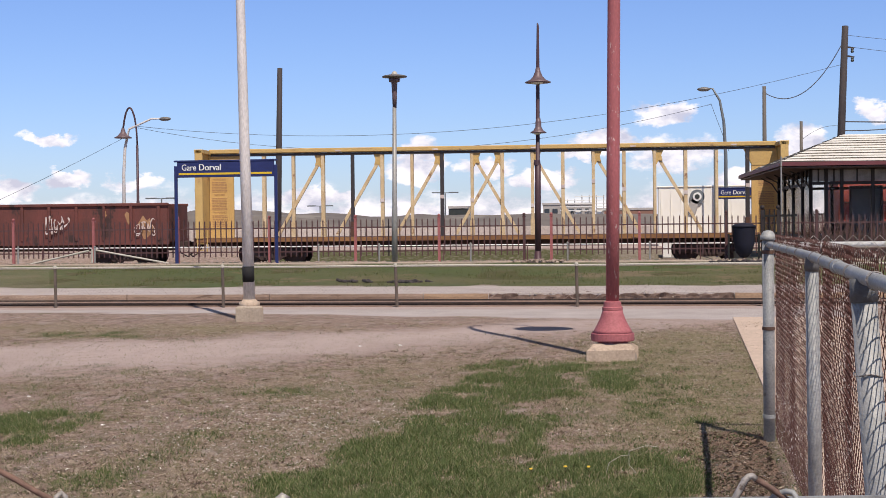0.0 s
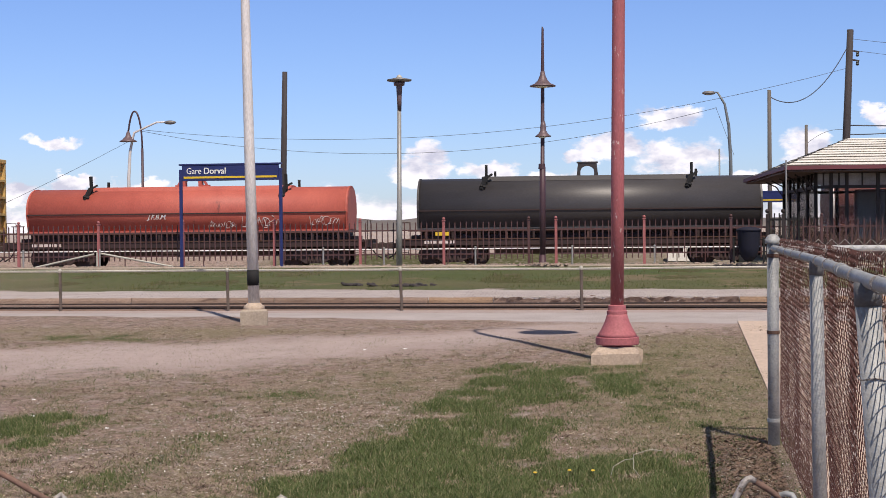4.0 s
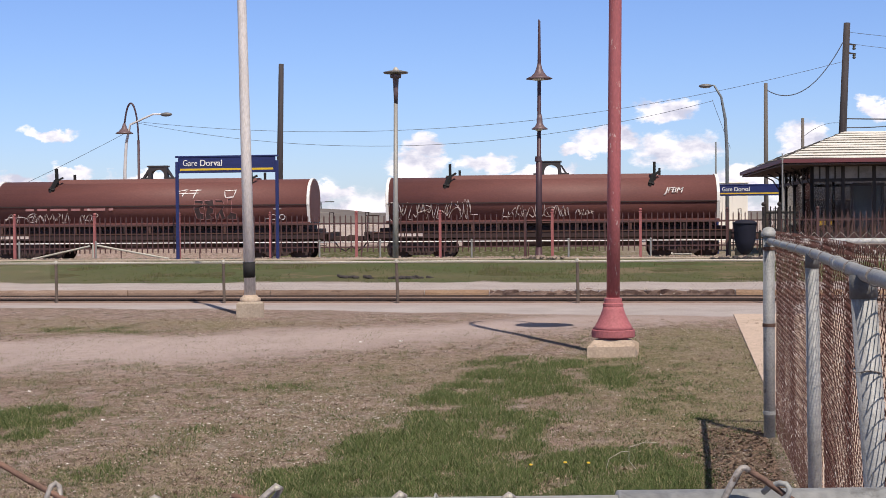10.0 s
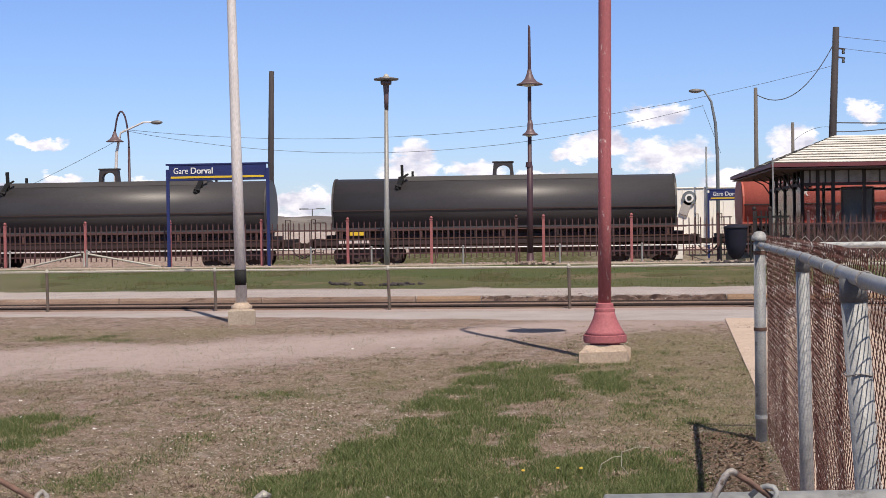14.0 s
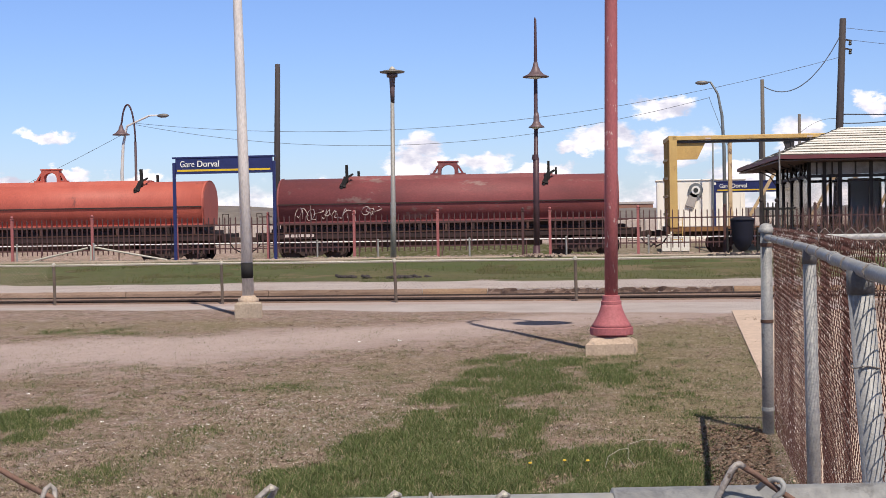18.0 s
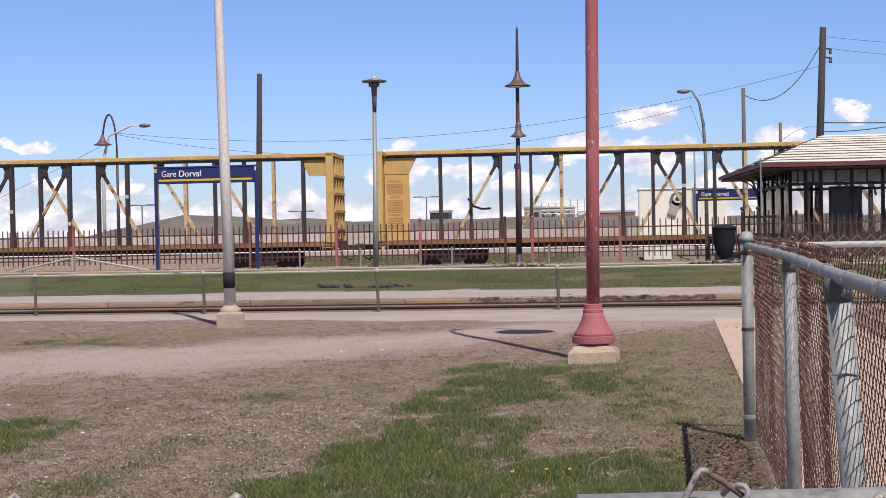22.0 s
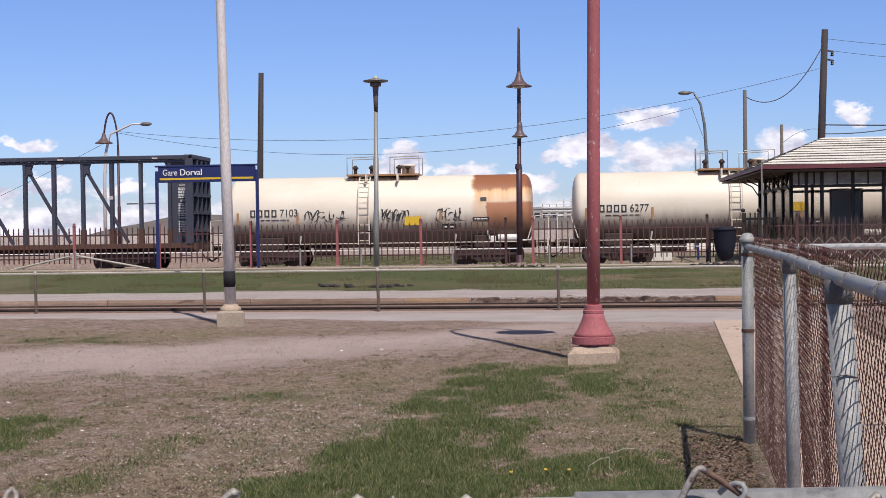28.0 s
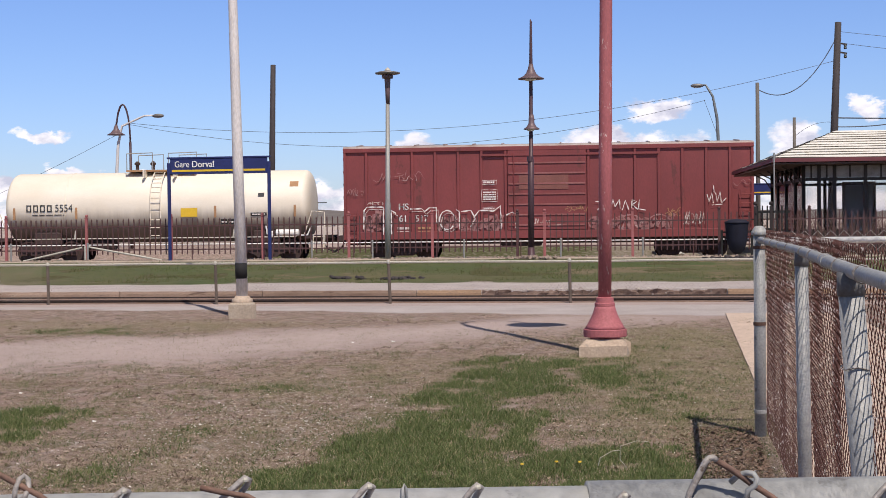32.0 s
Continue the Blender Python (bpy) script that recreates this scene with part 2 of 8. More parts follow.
M = dict(
    red_paint=surf("red_paint", (0.40, 0.122, 0.132), (0.33, 0.098, 0.108), 1.5, 0.6, 0, 0.2, 40, (0.60, 0.45, 0.43), 13.0, 0.60, (1.6, 1.6, 0.6)),
    bell_paint=surf("bell_paint", (0.40, 0.128, 0.142), (0.33, 0.10, 0.115), 2.0, 0.75, 0, 0.2, 40),
    alu=surf("alu", (0.72, 0.69, 0.67), (0.60, 0.575, 0.56), 2.0, 0.55, 0.05, 0.1, 50, None, 2, 0.6, (1, 1, 0.3)),
    black_band=surf("black_band", (0.012, 0.012, 0.013), None, 3, 0.85),
    concrete=surf("concrete", (0.40, 0.335, 0.265), (0.33, 0.275, 0.22), 3, 0.9, 0, 0.5, 35, (0.27, 0.24, 0.21), 6, 0.66),
    footing_tan=surf("footing_tan", (0.50, 0.40, 0.31), (0.40, 0.31, 0.24), 3, 0.9, 0, 0.5, 35, (0.30, 0.25, 0.21), 6, 0.62),
    concrete_pale=surf("concrete_pale", (0.55, 0.435, 0.352), (0.49, 0.382, 0.305), 0.8, 0.9, 0, 0.3, 20, None, 2, 0.6, (1, 1, 1), True),
    galv=surf("galv", (0.385, 0.39, 0.388), (0.285, 0.295, 0.295), 9, 0.6, 0.15, 0.25, 90, (0.20, 0.20, 0.20), 14, 0.60),
    cap_dark=surf("cap_dark", (0.17, 0.175, 0.18), (0.12, 0.122, 0.125), 14, 0.7, 0.1, 0.3, 80),
    rust_band=surf("rust_band", (0.15, 0.085, 0.06), (0.09, 0.05, 0.04), 12, 0.85, 0, 0.3, 80),
    wire_galv=surf("wire_galv", (0.55, 0.54, 0.51), (0.42, 0.40, 0.37), 30, 0.5, 0.3, 0.0, 90),
    wire_dirty=surf("wire_dirty", (0.40, 0.375, 0.35), (0.24, 0.22, 0.21), 70, 0.6, 0.15, 0.25, 250, (0.12, 0.09, 0.075), 120, 0.60),
    wire_rusted=surf("wire_rusted", (0.20, 0.115, 0.085), (0.115, 0.07, 0.055), 60, 0.75, 0.0, 0.2, 200, (0.36, 0.30, 0.26), 90, 0.62),
    wire_rust=surf("wire_rust", (0.060, 0.025, 0.022), (0.11, 0.042, 0.034), 9, 0.7, 0.1, 0.0, 90, (0.58, 0.53, 0.50), 32, 0.565),
    wire_mixed=surf("wire_mixed", (0.075, 0.032, 0.028), (0.13, 0.06, 0.05), 9, 0.65, 0.1, 0.0, 90, (0.60, 0.56, 0.54), 26, 0.56),
    wire_far=surf("wire_far", (0.54, 0.49, 0.42), (0.38, 0.33, 0.27), 6, 0.7, 0.1, 0.0, 60),
    wire_dull=surf("wire_dull", (0.13, 0.105, 0.085), (0.09, 0.075, 0.06), 6, 0.7, 0.1, 0.0, 60),
    post_far=surf("post_far", (0.15, 0.115, 0.095), (0.10, 0.08, 0.065), 6, 0.7, 0.1, 0.1, 60),
    rail_far=surf("rail_far", (0.52, 0.50, 0.44), (0.42, 0.40, 0.35), 3, 0.6, 0.1, 0.1, 60),
    rail_steel=surf("rail_steel", (0.028, 0.019, 0.018), (0.048, 0.030, 0.025), 3, 0.8, 0.0, 0.2, 60),
    tie=surf("tie", (0.12, 0.09, 0.07), (0.08, 0.06, 0.05), 4, 0.9, 0, 0.5, 30, None, 2, 0.6, (1, 1, 1), True, 0.25),
    ballast=surf("ballast", (0.33, 0.255, 0.215), (0.235, 0.18, 0.15), 1.2, 0.95, 0, 0.9, 22, (0.47, 0.42, 0.37), 14, 0.62, (1, 1, 1), True),
    ballast_dark=surf("ballast_dark", (0.25, 0.165, 0.125), (0.16, 0.105, 0.08), 1.2, 0.95, 0, 0.9, 22, (0.34, 0.28, 0.24), 14, 0.6, (1, 1, 1), True),
    kerb=surf("kerb", (0.30, 0.215, 0.165), (0.20, 0.135, 0.10), 0.8, 0.9, 0, 0.6, 25, (0.12, 0.075, 0.055), 2.0, 0.58, (0.45, 1, 2.2), True, 0.14),
    kerb_tan=surf("kerb_tan", (0.33, 0.225, 0.145), (0.245, 0.16, 0.105), 1.2, 0.9, 0, 0.6, 25, (0.15, 0.085, 0.055), 3.0, 0.62, (0.6, 1, 2.0), True, 0.08),
    kerb_rough=surf("kerb_rough", (0.20, 0.14, 0.115), (0.10, 0.065, 0.052), 5.0, 0.95, 0, 0.9, 40, (0.34, 0.29, 0.25), 7.0, 0.60, (1, 1, 1), True),
    chip_white=surf("chip_white", (0.58, 0.53, 0.47), (0.42, 0.37, 0.32), 6, 0.9, 0, 0.3, 40),
    platform=surf("platform", (0.155, 0.145, 0.105), (0.115, 0.115, 0.07), 1.0, 0.9, 0, 0.5, 20, (0.22, 0.2, 0.18), 3, 0.62, (1, 1, 1), True),
    fence_red=surf("fence_red", (0.38, 0.13, 0.13), (0.30, 0.10, 0.10), 3, 0.6, 0, 0.1, 40),
    fence_dark=surf("fence_dark", (0.10, 0.045, 0.045), (0.075, 0.035, 0.035), 3, 0.6, 0, 0.1, 40),
    lamp_dark=surf("lamp_dark", (0.080, 0.040, 0.050), (0.058, 0.030, 0.038), 3, 0.5, 0.1, 0.1, 40),
    lamp_shade=surf("lamp_shade", (0.155, 0.105, 0.115), (0.115, 0.08, 0.09), 3, 0.5, 0.1, 0.1, 40),
    steel_blue=surf("steel_blue", (0.20, 0.22, 0.23), (0.15, 0.165, 0.175), 3, 0.5, 0.2, 0.1, 40),
    pole_grey=surf("pole_grey", (0.33, 0.325, 0.31), (0.25, 0.245, 0.235), 2.0, 0.5, 0.2, 0.1, 50, None, 2, 0.6, (1, 1, 0.3)),
    head_grey=surf("head_grey", (0.20, 0.19, 0.18), (0.15, 0.14, 0.135), 3, 0.5, 0.2, 0.1, 40),
    lamp_green=surf("lamp_green", (0.05, 0.055, 0.05), (0.035, 0.04, 0.038), 3, 0.5, 0.2, 0.1, 40),
    sign_blue=surf("sign_blue", (0.020, 0.030, 0.135), (0.016, 0.024, 0.11), 2, 0.45, 0, 0.05, 40),
    white=surf("white", (0.82, 0.82, 0.80), (0.74, 0.74, 0.72), 3, 0.6, 0, 0.0, 60),
    yellow=surf("yellow", (0.75, 0.50, 0.03), (0.65, 0.43, 0.03), 3, 0.55, 0, 0.0, 60),
    bin_blue=surf("bin_blue", (0.007, 0.008, 0.024), (0.005, 0.006, 0.016), 3, 0.8, 0, 0.05, 40),
    shelter_red=surf("shelter_red", (0.17, 0.045, 0.055), (0.13, 0.036, 0.043), 2, 0.55, 0, 0.1, 40),
    shelter_dark=surf("shelter_dark", (0.030, 0.019, 0.018), (0.020, 0.014, 0.014), 2, 0.6, 0, 0.1, 40),
    soffit=surf("soffit", (0.13, 0.075, 0.06), (0.09, 0.055, 0.045), 2, 0.7, 0, 0.1, 40),
    shingle=surf("shingle", (0.82, 0.80, 0.75), (0.68, 0.655, 0.60), 2.5, 0.85, 0, 0.4, 40, (0.34, 0.30, 0.20), 1.8, 0.645, (1, 1, 1), False, 0.09),
    shingle_butt=surf("shingle_butt", (0.16, 0.14, 0.115), (0.085, 0.075, 0.06), 3, 0.9, 0, 0.3, 40, (0.5, 0.47, 0.42), 2.5, 0.62),
    bank=surf("bank", (0.056, 0.080, 0.018), (0.104, 0.094, 0.040), 0.8, 0.95, 0, 0.9, 14, (0.150, 0.118, 0.068), 0.9, 0.56, (0.3, 0.5, 1), True),
    smoked=glass("smoked", (0.30, 0.28, 0.28), 0.05, 0.98),
    clear=glass("clear", (0.90, 0.88, 0.87), 0.05, 0.975),
    frosted=surf("frosted", (0.36, 0.32, 0.31), (0.17, 0.155, 0.15), 2.0, 0.4, 0, 0.0),
    wood=surf("wood", (0.060, 0.050, 0.052), (0.036, 0.031, 0.034), 2, 0.85, 0, 0.4, 30, None, 2, 0.6, (6, 6, 0.4)),
    dead_leaf=surf("dead_leaf", (0.26, 0.175, 0.125), (0.15, 0.098, 0.07), 20, 0.9, 0, 0.0, 90, (0.36, 0.27, 0.21), 30, 0.60),
    twig=surf("twig", (0.17, 0.10, 0.085), (0.11, 0.065, 0.058), 4, 0.85, 0, 0.1, 30),
    wood_grey=surf("wood_grey", (0.16, 0.14, 0.125), (0.11, 0.10, 0.09), 2, 0.85, 0, 0.4, 30, None, 2, 0.6, (6, 6, 0.4)),
    cable=surf("cable", (0.10, 0.115, 0.15), None, 2, 0.7, 0, 0.0),
    wall_pale=surf("wall_pale", (0.56, 0.49, 0.45), (0.47, 0.40, 0.365), 0.5, 0.9, 0, 0.2, 10, None, 2, 0.6, (1, 1, 1), True, 0.07),
    cream=surf("cream", (0.90, 0.875, 0.81), (0.86, 0.825, 0.75), 0.8, 0.7, 0, 0.0, 30, None, 2, 0.6, (1, 1, 1), False, 0.0, 0.02),
    building=surf("building", (0.45, 0.42, 0.40), (0.36, 0.34, 0.33), 0.4, 0.85, 0, 0.1, 20),
    brick_far=surf("brick_far", (0.30, 0.16, 0.12), (0.24, 0.13, 0.10), 0.6, 0.9, 0, 0.1, 20),
    window_dark=surf("window_dark", (0.05, 0.06, 0.075), None, 1, 0.25, 0, 0.0),
    hill=surf("hill", (0.17, 0.15, 0.135), (0.13, 0.115, 0.11), 0.05, 0.95, 0, 0.2, 1.0, (0.22, 0.20, 0.18), 0.12, 0.58, (1, 1, 1), True),
    # rolling stock
    cb_yellow=surf("cb_yellow", (0.58, 0.40, 0.15), (0.49, 0.32, 0.12), 1.2, 0.65, 0, 0.1, 30, (0.24, 0.14, 0.075), 2.4, 0.62),
    cb_tan=surf("cb_tan", (0.60, 0.45, 0.27), (0.46, 0.33, 0.19), 2.5, 0.7, 0, 0.1, 30, (0.13, 0.075, 0.055), 2.6, 0.55),
    cb_pale=surf("cb_pale", (0.66, 0.53, 0.34), (0.52, 0.38, 0.21), 2.2, 0.7, 0, 0.1, 30, (0.30, 0.17, 0.10), 2.8, 0.60),
    cb_panel=surf("cb_panel", (0.62, 0.40, 0.15), (0.55, 0.35, 0.12), 1.2, 0.65, 0, 0.1, 30),
    cb_dark=surf("cb_dark", (0.045, 0.038, 0.04), (0.032, 0.027, 0.03), 1.2, 0.6, 0, 0.1, 30, (0.12, 0.08, 0.06), 3, 0.64),
    cb_slate=surf("cb_slate", (0.058, 0.064, 0.094), (0.040, 0.045, 0.068), 1.2, 0.6, 0, 0.1, 30, (0.16, 0.12, 0.10), 3, 0.66),
    deck_gold=surf("deck_gold", (0.30, 0.155, 0.06), (0.17, 0.08, 0.04), 1.5, 0.85, 0, 0.2, 30, (0.08, 0.04, 0.03), 2.0, 0.58, (0.6, 1, 1)),
    deck_rust=surf("deck_rust", (0.11, 0.055, 0.035), (0.08, 0.04, 0.028), 2, 0.85, 0, 0.2, 30),
    truck=surf("truck", (0.060, 0.037, 0.033), (0.042, 0.028, 0.026), 3, 0.8, 0.1, 0.3, 30, (0.10, 0.06, 0.045), 5, 0.64),
    coil_rust=surf("coil_rust", (0.105, 0.050, 0.042), (0.062, 0.032, 0.028), 2.0, 0.85, 0, 0.2, 30, (0.16, 0.09, 0.07), 3.0, 0.62),
    coil_frame=surf("coil_frame", (0.040, 0.021, 0.020), (0.026, 0.015, 0.015), 1.2, 0.8, 0, 0.2, 30, (0.12, 0.06, 0.045), 2.2, 0.64),
    coil_orange=surf("coil_orange", (0.47, 0.115, 0.082), (0.38, 0.082, 0.060), 0.6, 0.6, 0, 0.08, 25, (0.22, 0.060, 0.048), 1.1, 0.63, (1.2, 1, 0.5)),
    coil_brown=surf("coil_brown", (0.225, 0.084, 0.070), (0.160, 0.061, 0.052), 0.6, 0.65, 0, 0.08, 25, (0.115, 0.045, 0.037), 1.2, 0.62, (1.0, 1, 0.6)),
    coil_brown_dark=surf("coil_brown_dark", (0.160, 0.060, 0.052), (0.128, 0.048, 0.043), 0.6, 0.65, 0, 0.08, 25, (0.095, 0.04, 0.032), 1.3, 0.65, (0.5, 1, 1.5)),
    coil_maroon=surf("coil_maroon", (0.235, 0.062, 0.066), (0.155, 0.046, 0.050), 0.6, 0.7, 0, 0.08, 25, (0.24, 0.145, 0.135), 0.9, 0.58, (0.6, 1, 1.2)),
    coil_black=surf("coil_black", (0.060, 0.056, 0.058), (0.043, 0.040, 0.042), 0.6, 0.46, 0, 0.08, 25, (0.06, 0.056, 0.055), 1.3, 0.66, (0.5, 1, 1.5)),
    tank_white=surf("tank_white", (0.80, 0.74, 0.63), (0.72, 0.65, 0.54), 0.5, 0.5, 0, 0.05, 25, (0.55, 0.48, 0.38), 1.3, 0.69, (0.6, 1, 1.6)),
    box_red=surf("box_red", (0.225, 0.048, 0.050), (0.175, 0.040, 0.042), 0.7, 0.6, 0, 0.06, 25, (0.13, 0.036, 0.035), 1.3, 0.60, (1, 1, 0.4), False, 0.05, 0.08),
    box_worn=surf("box_worn", (0.30, 0.12, 0.115), (0.22, 0.06, 0.06), 1.6, 0.65, 0, 0.06, 25, (0.42, 0.27, 0.25), 2.0, 0.60, (0.6, 1, 1)),
    tag_haze=surf("tag_haze", (0.36, 0.19, 0.19), (0.27, 0.10, 0.10), 2.0, 0.65, 0, 0.0, 30, (0.52, 0.40, 0.39), 3.0, 0.60),
    box_roof=surf("box_roof", (0.45, 0.40, 0.38), (0.30, 0.22, 0.20), 1, 0.6, 0.2, 0.1, 25),
    gondola=surf("gondola", (0.17, 0.050, 0.042), (0.10, 0.036, 0.030), 0.9, 0.75, 0, 0.12, 25, (0.045, 0.024, 0.022), 1.3, 0.55, (1.0, 1, 0.6)),
    tag_white=surf("tag_white", (0.80, 0.77, 0.75), (0.66, 0.62, 0.60), 3, 0.6, 0, 0.0),
    graffiti=surf("graffiti", (0.66, 0.58, 0.55), (0.50, 0.41, 0.38), 3, 0.6, 0, 0.0),
    tag_black=surf("tag_black", (0.035, 0.022, 0.024), (0.055, 0.032, 0.032), 3, 0.7, 0, 0.0),
    graffiti_dark=surf("graffiti_dark", (0.05, 0.05, 0.055), None, 3, 0.6, 0, 0.0),
    rust_stain=surf("rust_stain", (0.42, 0.24, 0.12), (0.33, 0.18, 0.09), 3, 0.7, 0, 0.0),
)


def tank_paint(name, half, rusty):
    """Cream paint with soot and shade painted into the belly, ending in runs; one tank has an orange rust field at its
    end.
    """
    m = surf(name, (0.83, 0.775, 0.67), (0.75, 0.685, 0.57), 0.5, 0.5, 0, 0.05, 25, (0.57, 0.49, 0.38), 1.3, 0.70, (0.6, 1, 1.6), False, 0.0, 0.03)
    nt = m.node_tree
    N, L = nt.nodes.new, nt.links.new
    p = nt.nodes["Principled BSDF"]
    col = p.inputs["Base Color"].links[0].from_socket
    co = N("ShaderNodeTexCoord").outputs["Object"]
    sep = N("ShaderNodeSeparateXYZ")
    L(co, sep.inputs[0])

    def nz(scale, stretch, detail=6):
        mp = N("ShaderNodeMapping")
        mp.inputs["Scale"].default_value = stretch
        L(co, mp.inputs[0])
        n = N("ShaderNodeTexNoise")
        n.inputs["Scale"].default_value, n.inputs["Detail"].default_value, n.inputs["Roughness"].default_value = scale, detail, 0.65
        L(mp.outputs[0], n.inputs["Vector"])
        return n.outputs["Fac"]

    def mth(op, a, b):
        n = N("ShaderNodeMath")
        n.operation = op
        for k, q in enumerate((a, b)):
            if isinstance(q, (int, float)):
                n.inputs[k].default_value = q
            else:
                L(q, n.inputs[k])
        return n.outputs[0]

    def rng(v, a, b, c=0.0, d=1.0):
        r = N("ShaderNodeMapRange")
        r.interpolation_type = "SMOOTHSTEP"
        for k, q in zip(("From Min", "From Max", "To Min", "To Max"), (a, b, c, d)):
            r.inputs[k].default_value = q
        L(v, r.inputs["Value"])
        return r.outputs[0]

    def mixc(f, a, b):
        x = N("ShaderNodeMixRGB")
        L(f, x.inputs["Fac"])
        for k, q in (("Color1", a), ("Color2", b)):
            if isinstance(q, tuple):
                x.inputs[k].default_value = (*q, 1)
            else:
                L(q, x.inputs[k])
        return x.outputs[0]

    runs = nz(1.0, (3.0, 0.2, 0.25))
    blot = nz(0.9, (0.8, 1, 1))
    if rusty:
        edge = mth("ADD", sep.outputs["X"], mth("MULTIPLY", mth("SUBTRACT", blot, 0.5), 0.7))
        field = rng(edge, half - 2.45, half - 2.2)
        lower = mth("MULTIPLY", rng(edge, half - 1.82, half - 1.74), rng(mth("ADD", sep.outputs["Z"], mth("MULTIPLY", mth("SUBTRACT", blot, 0.5), 0.25)), 2.60, 2.50))
        crown = mth("MULTIPLY", field, rng(mth("ADD", sep.outputs["Z"], mth("MULTIPLY", mth("SUBTRACT", runs, 0.5), 0.7)), 2.95, 3.12))
        top = rng(mth("ADD", sep.outputs["Z"], mth("MULTIPLY", mth("SUBTRACT", runs, 0.5), 1.2)), 2.4, 3.1)
        col = mixc(mth("MULTIPLY", field, mth("ADD", mth("MULTIPLY", top, 0.55), 0.42)), col, (0.68, 0.37, 0.14))
        col = mixc(mth("MULTIPLY", crown, 0.92), col, (0.27, 0.095, 0.045))
        col = mixc(mth("MULTIPLY", lower, 0.85), col, (0.40, 0.150, 0.060))
    # belly darkens downwards: soot plus underside shade, both put into the colour
    grime_shade = rng(mth("ADD", sep.outputs["Z"], mth("MULTIPLY", mth("SUBTRACT", runs, 0.5), 0.5)), 2.30, 1.30, 0.0, 0.93)
    col = mixc(grime_shade, col, (0.105, 0.070, 0.055))
    L(col, p.inputs["Base Color"])
    return m


# ---- mesh helpers ----
def part(name, bm, material, parent=None, label="", smooth=False):
    me = bpy.data.meshes.new(name)
    bmesh.ops.recalc_face_normals(bm, faces=bm.faces)
    bm.to_mesh(me)
    bm.free()
    if smooth:
        for p in me.polygons:
            p.use_smooth = True
    for mm in (material if isinstance(material, (list, tuple)) else [material]):
        me.materials.append(mm)
    ob = new(name, me)
    if parent:
        ob.parent = parent
    return tagged(ob, label) if label else ob


def shared(name, me, parent, m):
    ob = new(name, me)
    ob.parent = parent
    ob.matrix_basis = m
    return ob


def mesh_of(name, bm, material, smooth=False):
    me = bpy.data.meshes.new(name)
    bmesh.ops.recalc_face_normals(bm, faces=bm.faces)
    bm.to_mesh(me)
    bm.free()
    if smooth:
        for p in me.polygons:
            p.use_smooth = True
    me.materials.append(material)
    return me


def thing(name, m, label, category, group="", kind=""):
    ob = new(name)
    ob.matrix_basis = m
    return tagged(ob, label, category, group, kind)


def box(bm, c, s, rot=None, bevel=0.0):
    m = Matrix.Translation(c) @ (rot.to_4x4() if rot else Matrix.Identity(4)) @ Matrix.Diagonal((*s, 1))
    r = bmesh.ops.create_cube(bm, size=1, matrix=m)
    if bevel:
        es = {e for v in r["verts"] for e in v.link_edges}
        bmesh.ops.bevel(bm, geom=list(es), offset=bevel, segments=1, affect="EDGES")
    return bm


def cyl(bm, a, b, r0, r1=None, seg=12, caps=True):
    a, b = Vector(a), Vector(b)
    r1 = r0 if r1 is None else r1
    d = b - a
    q = d.to_track_quat("Z", "Y").to_matrix().to_4x4()
    m = Matrix.Translation((a + b) / 2) @ q
    bmesh.ops.create_cone(bm, cap_ends=caps, segments=seg, radius1=r0, radius2=r1, depth=d.length, matrix=m)
    return bm


def beam(bm, a, b, w, h):
    """A square bar from a to b, w wide sideways and h high."""
    a, b = Vector(a), Vector(b)
    d = b - a
    q = d.to_track_quat("X", "Z").to_matrix().to_4x4()
    m = Matrix.Translation((a + b) / 2) @ q @ Matrix.Diagonal((d.length, w, h, 1))
    bmesh.ops.create_cube(bm, size=1, matrix=m)
    return bm


def tube(bm, pts, r, seg=6):
    """A bent tube through points."""
    rings = []
    pts = [Vector(p) for p in pts]
    for i, p in enumerate(pts):
        d = (pts[min(i + 1, len(pts) - 1)] - pts[max(i - 1, 0)]).normalized()
        s = d.orthogonal().normalized() if i == 0 else (s - d * s.dot(d)).normalized()
        u = d.cross(s)
        rr = r[i] if isinstance(r, (list, tuple)) else r
        rings.append([bm.verts.new(p + (s * math.cos(k * math.tau / seg) + u * math.sin(k * math.tau / seg)) * rr) for k in range(seg)])
    for a, b in zip(rings, rings[1:]):
        for k in range(seg):
            bm.faces.new((a[k], a[(k + 1) % seg], b[(k + 1) % seg], b[k]))
    bm.faces.new(rings[0])
    bm.faces.new(rings[-1])
    return bm


def lathe(bm, prof, seg=20, at=(0, 0, 0)):
    """Turned shape: prof is (radius, height) from bottom to top."""
    rings = []
    for r, z in prof:
        rings.append([bm.verts.new((at[0] + max(r, 0.001) * math.cos(k * math.tau / seg), at[1] + max(r, 0.001) * math.sin(k * math.tau / seg), at[2] + z)) for k in range(seg)])
    for a, b in zip(rings, rings[1:]):
        for k in range(seg):
            bm.faces.new((a[k], a[(k + 1) % seg], b[(k + 1) % seg], b[k]))
    bm.faces.new(rings[0])
    bm.faces.new(rings[-1])
    return bm


def extrude_x(bm, poly, x0, x1, caps=True):
    """A section in (y, z) drawn out along x."""
    a = [bm.verts.new((x0, y, z)) for y, z in poly]
    b = [bm.verts.new((x1, y, z)) for y, z in poly]
    n = len(poly)
    for k in range(n):
        bm.faces.new((a[k], a[(k + 1) % n], b[(k + 1) % n], b[k]))
    if caps:
        bm.faces.new(a)
        bm.faces.new(b)
    return bm


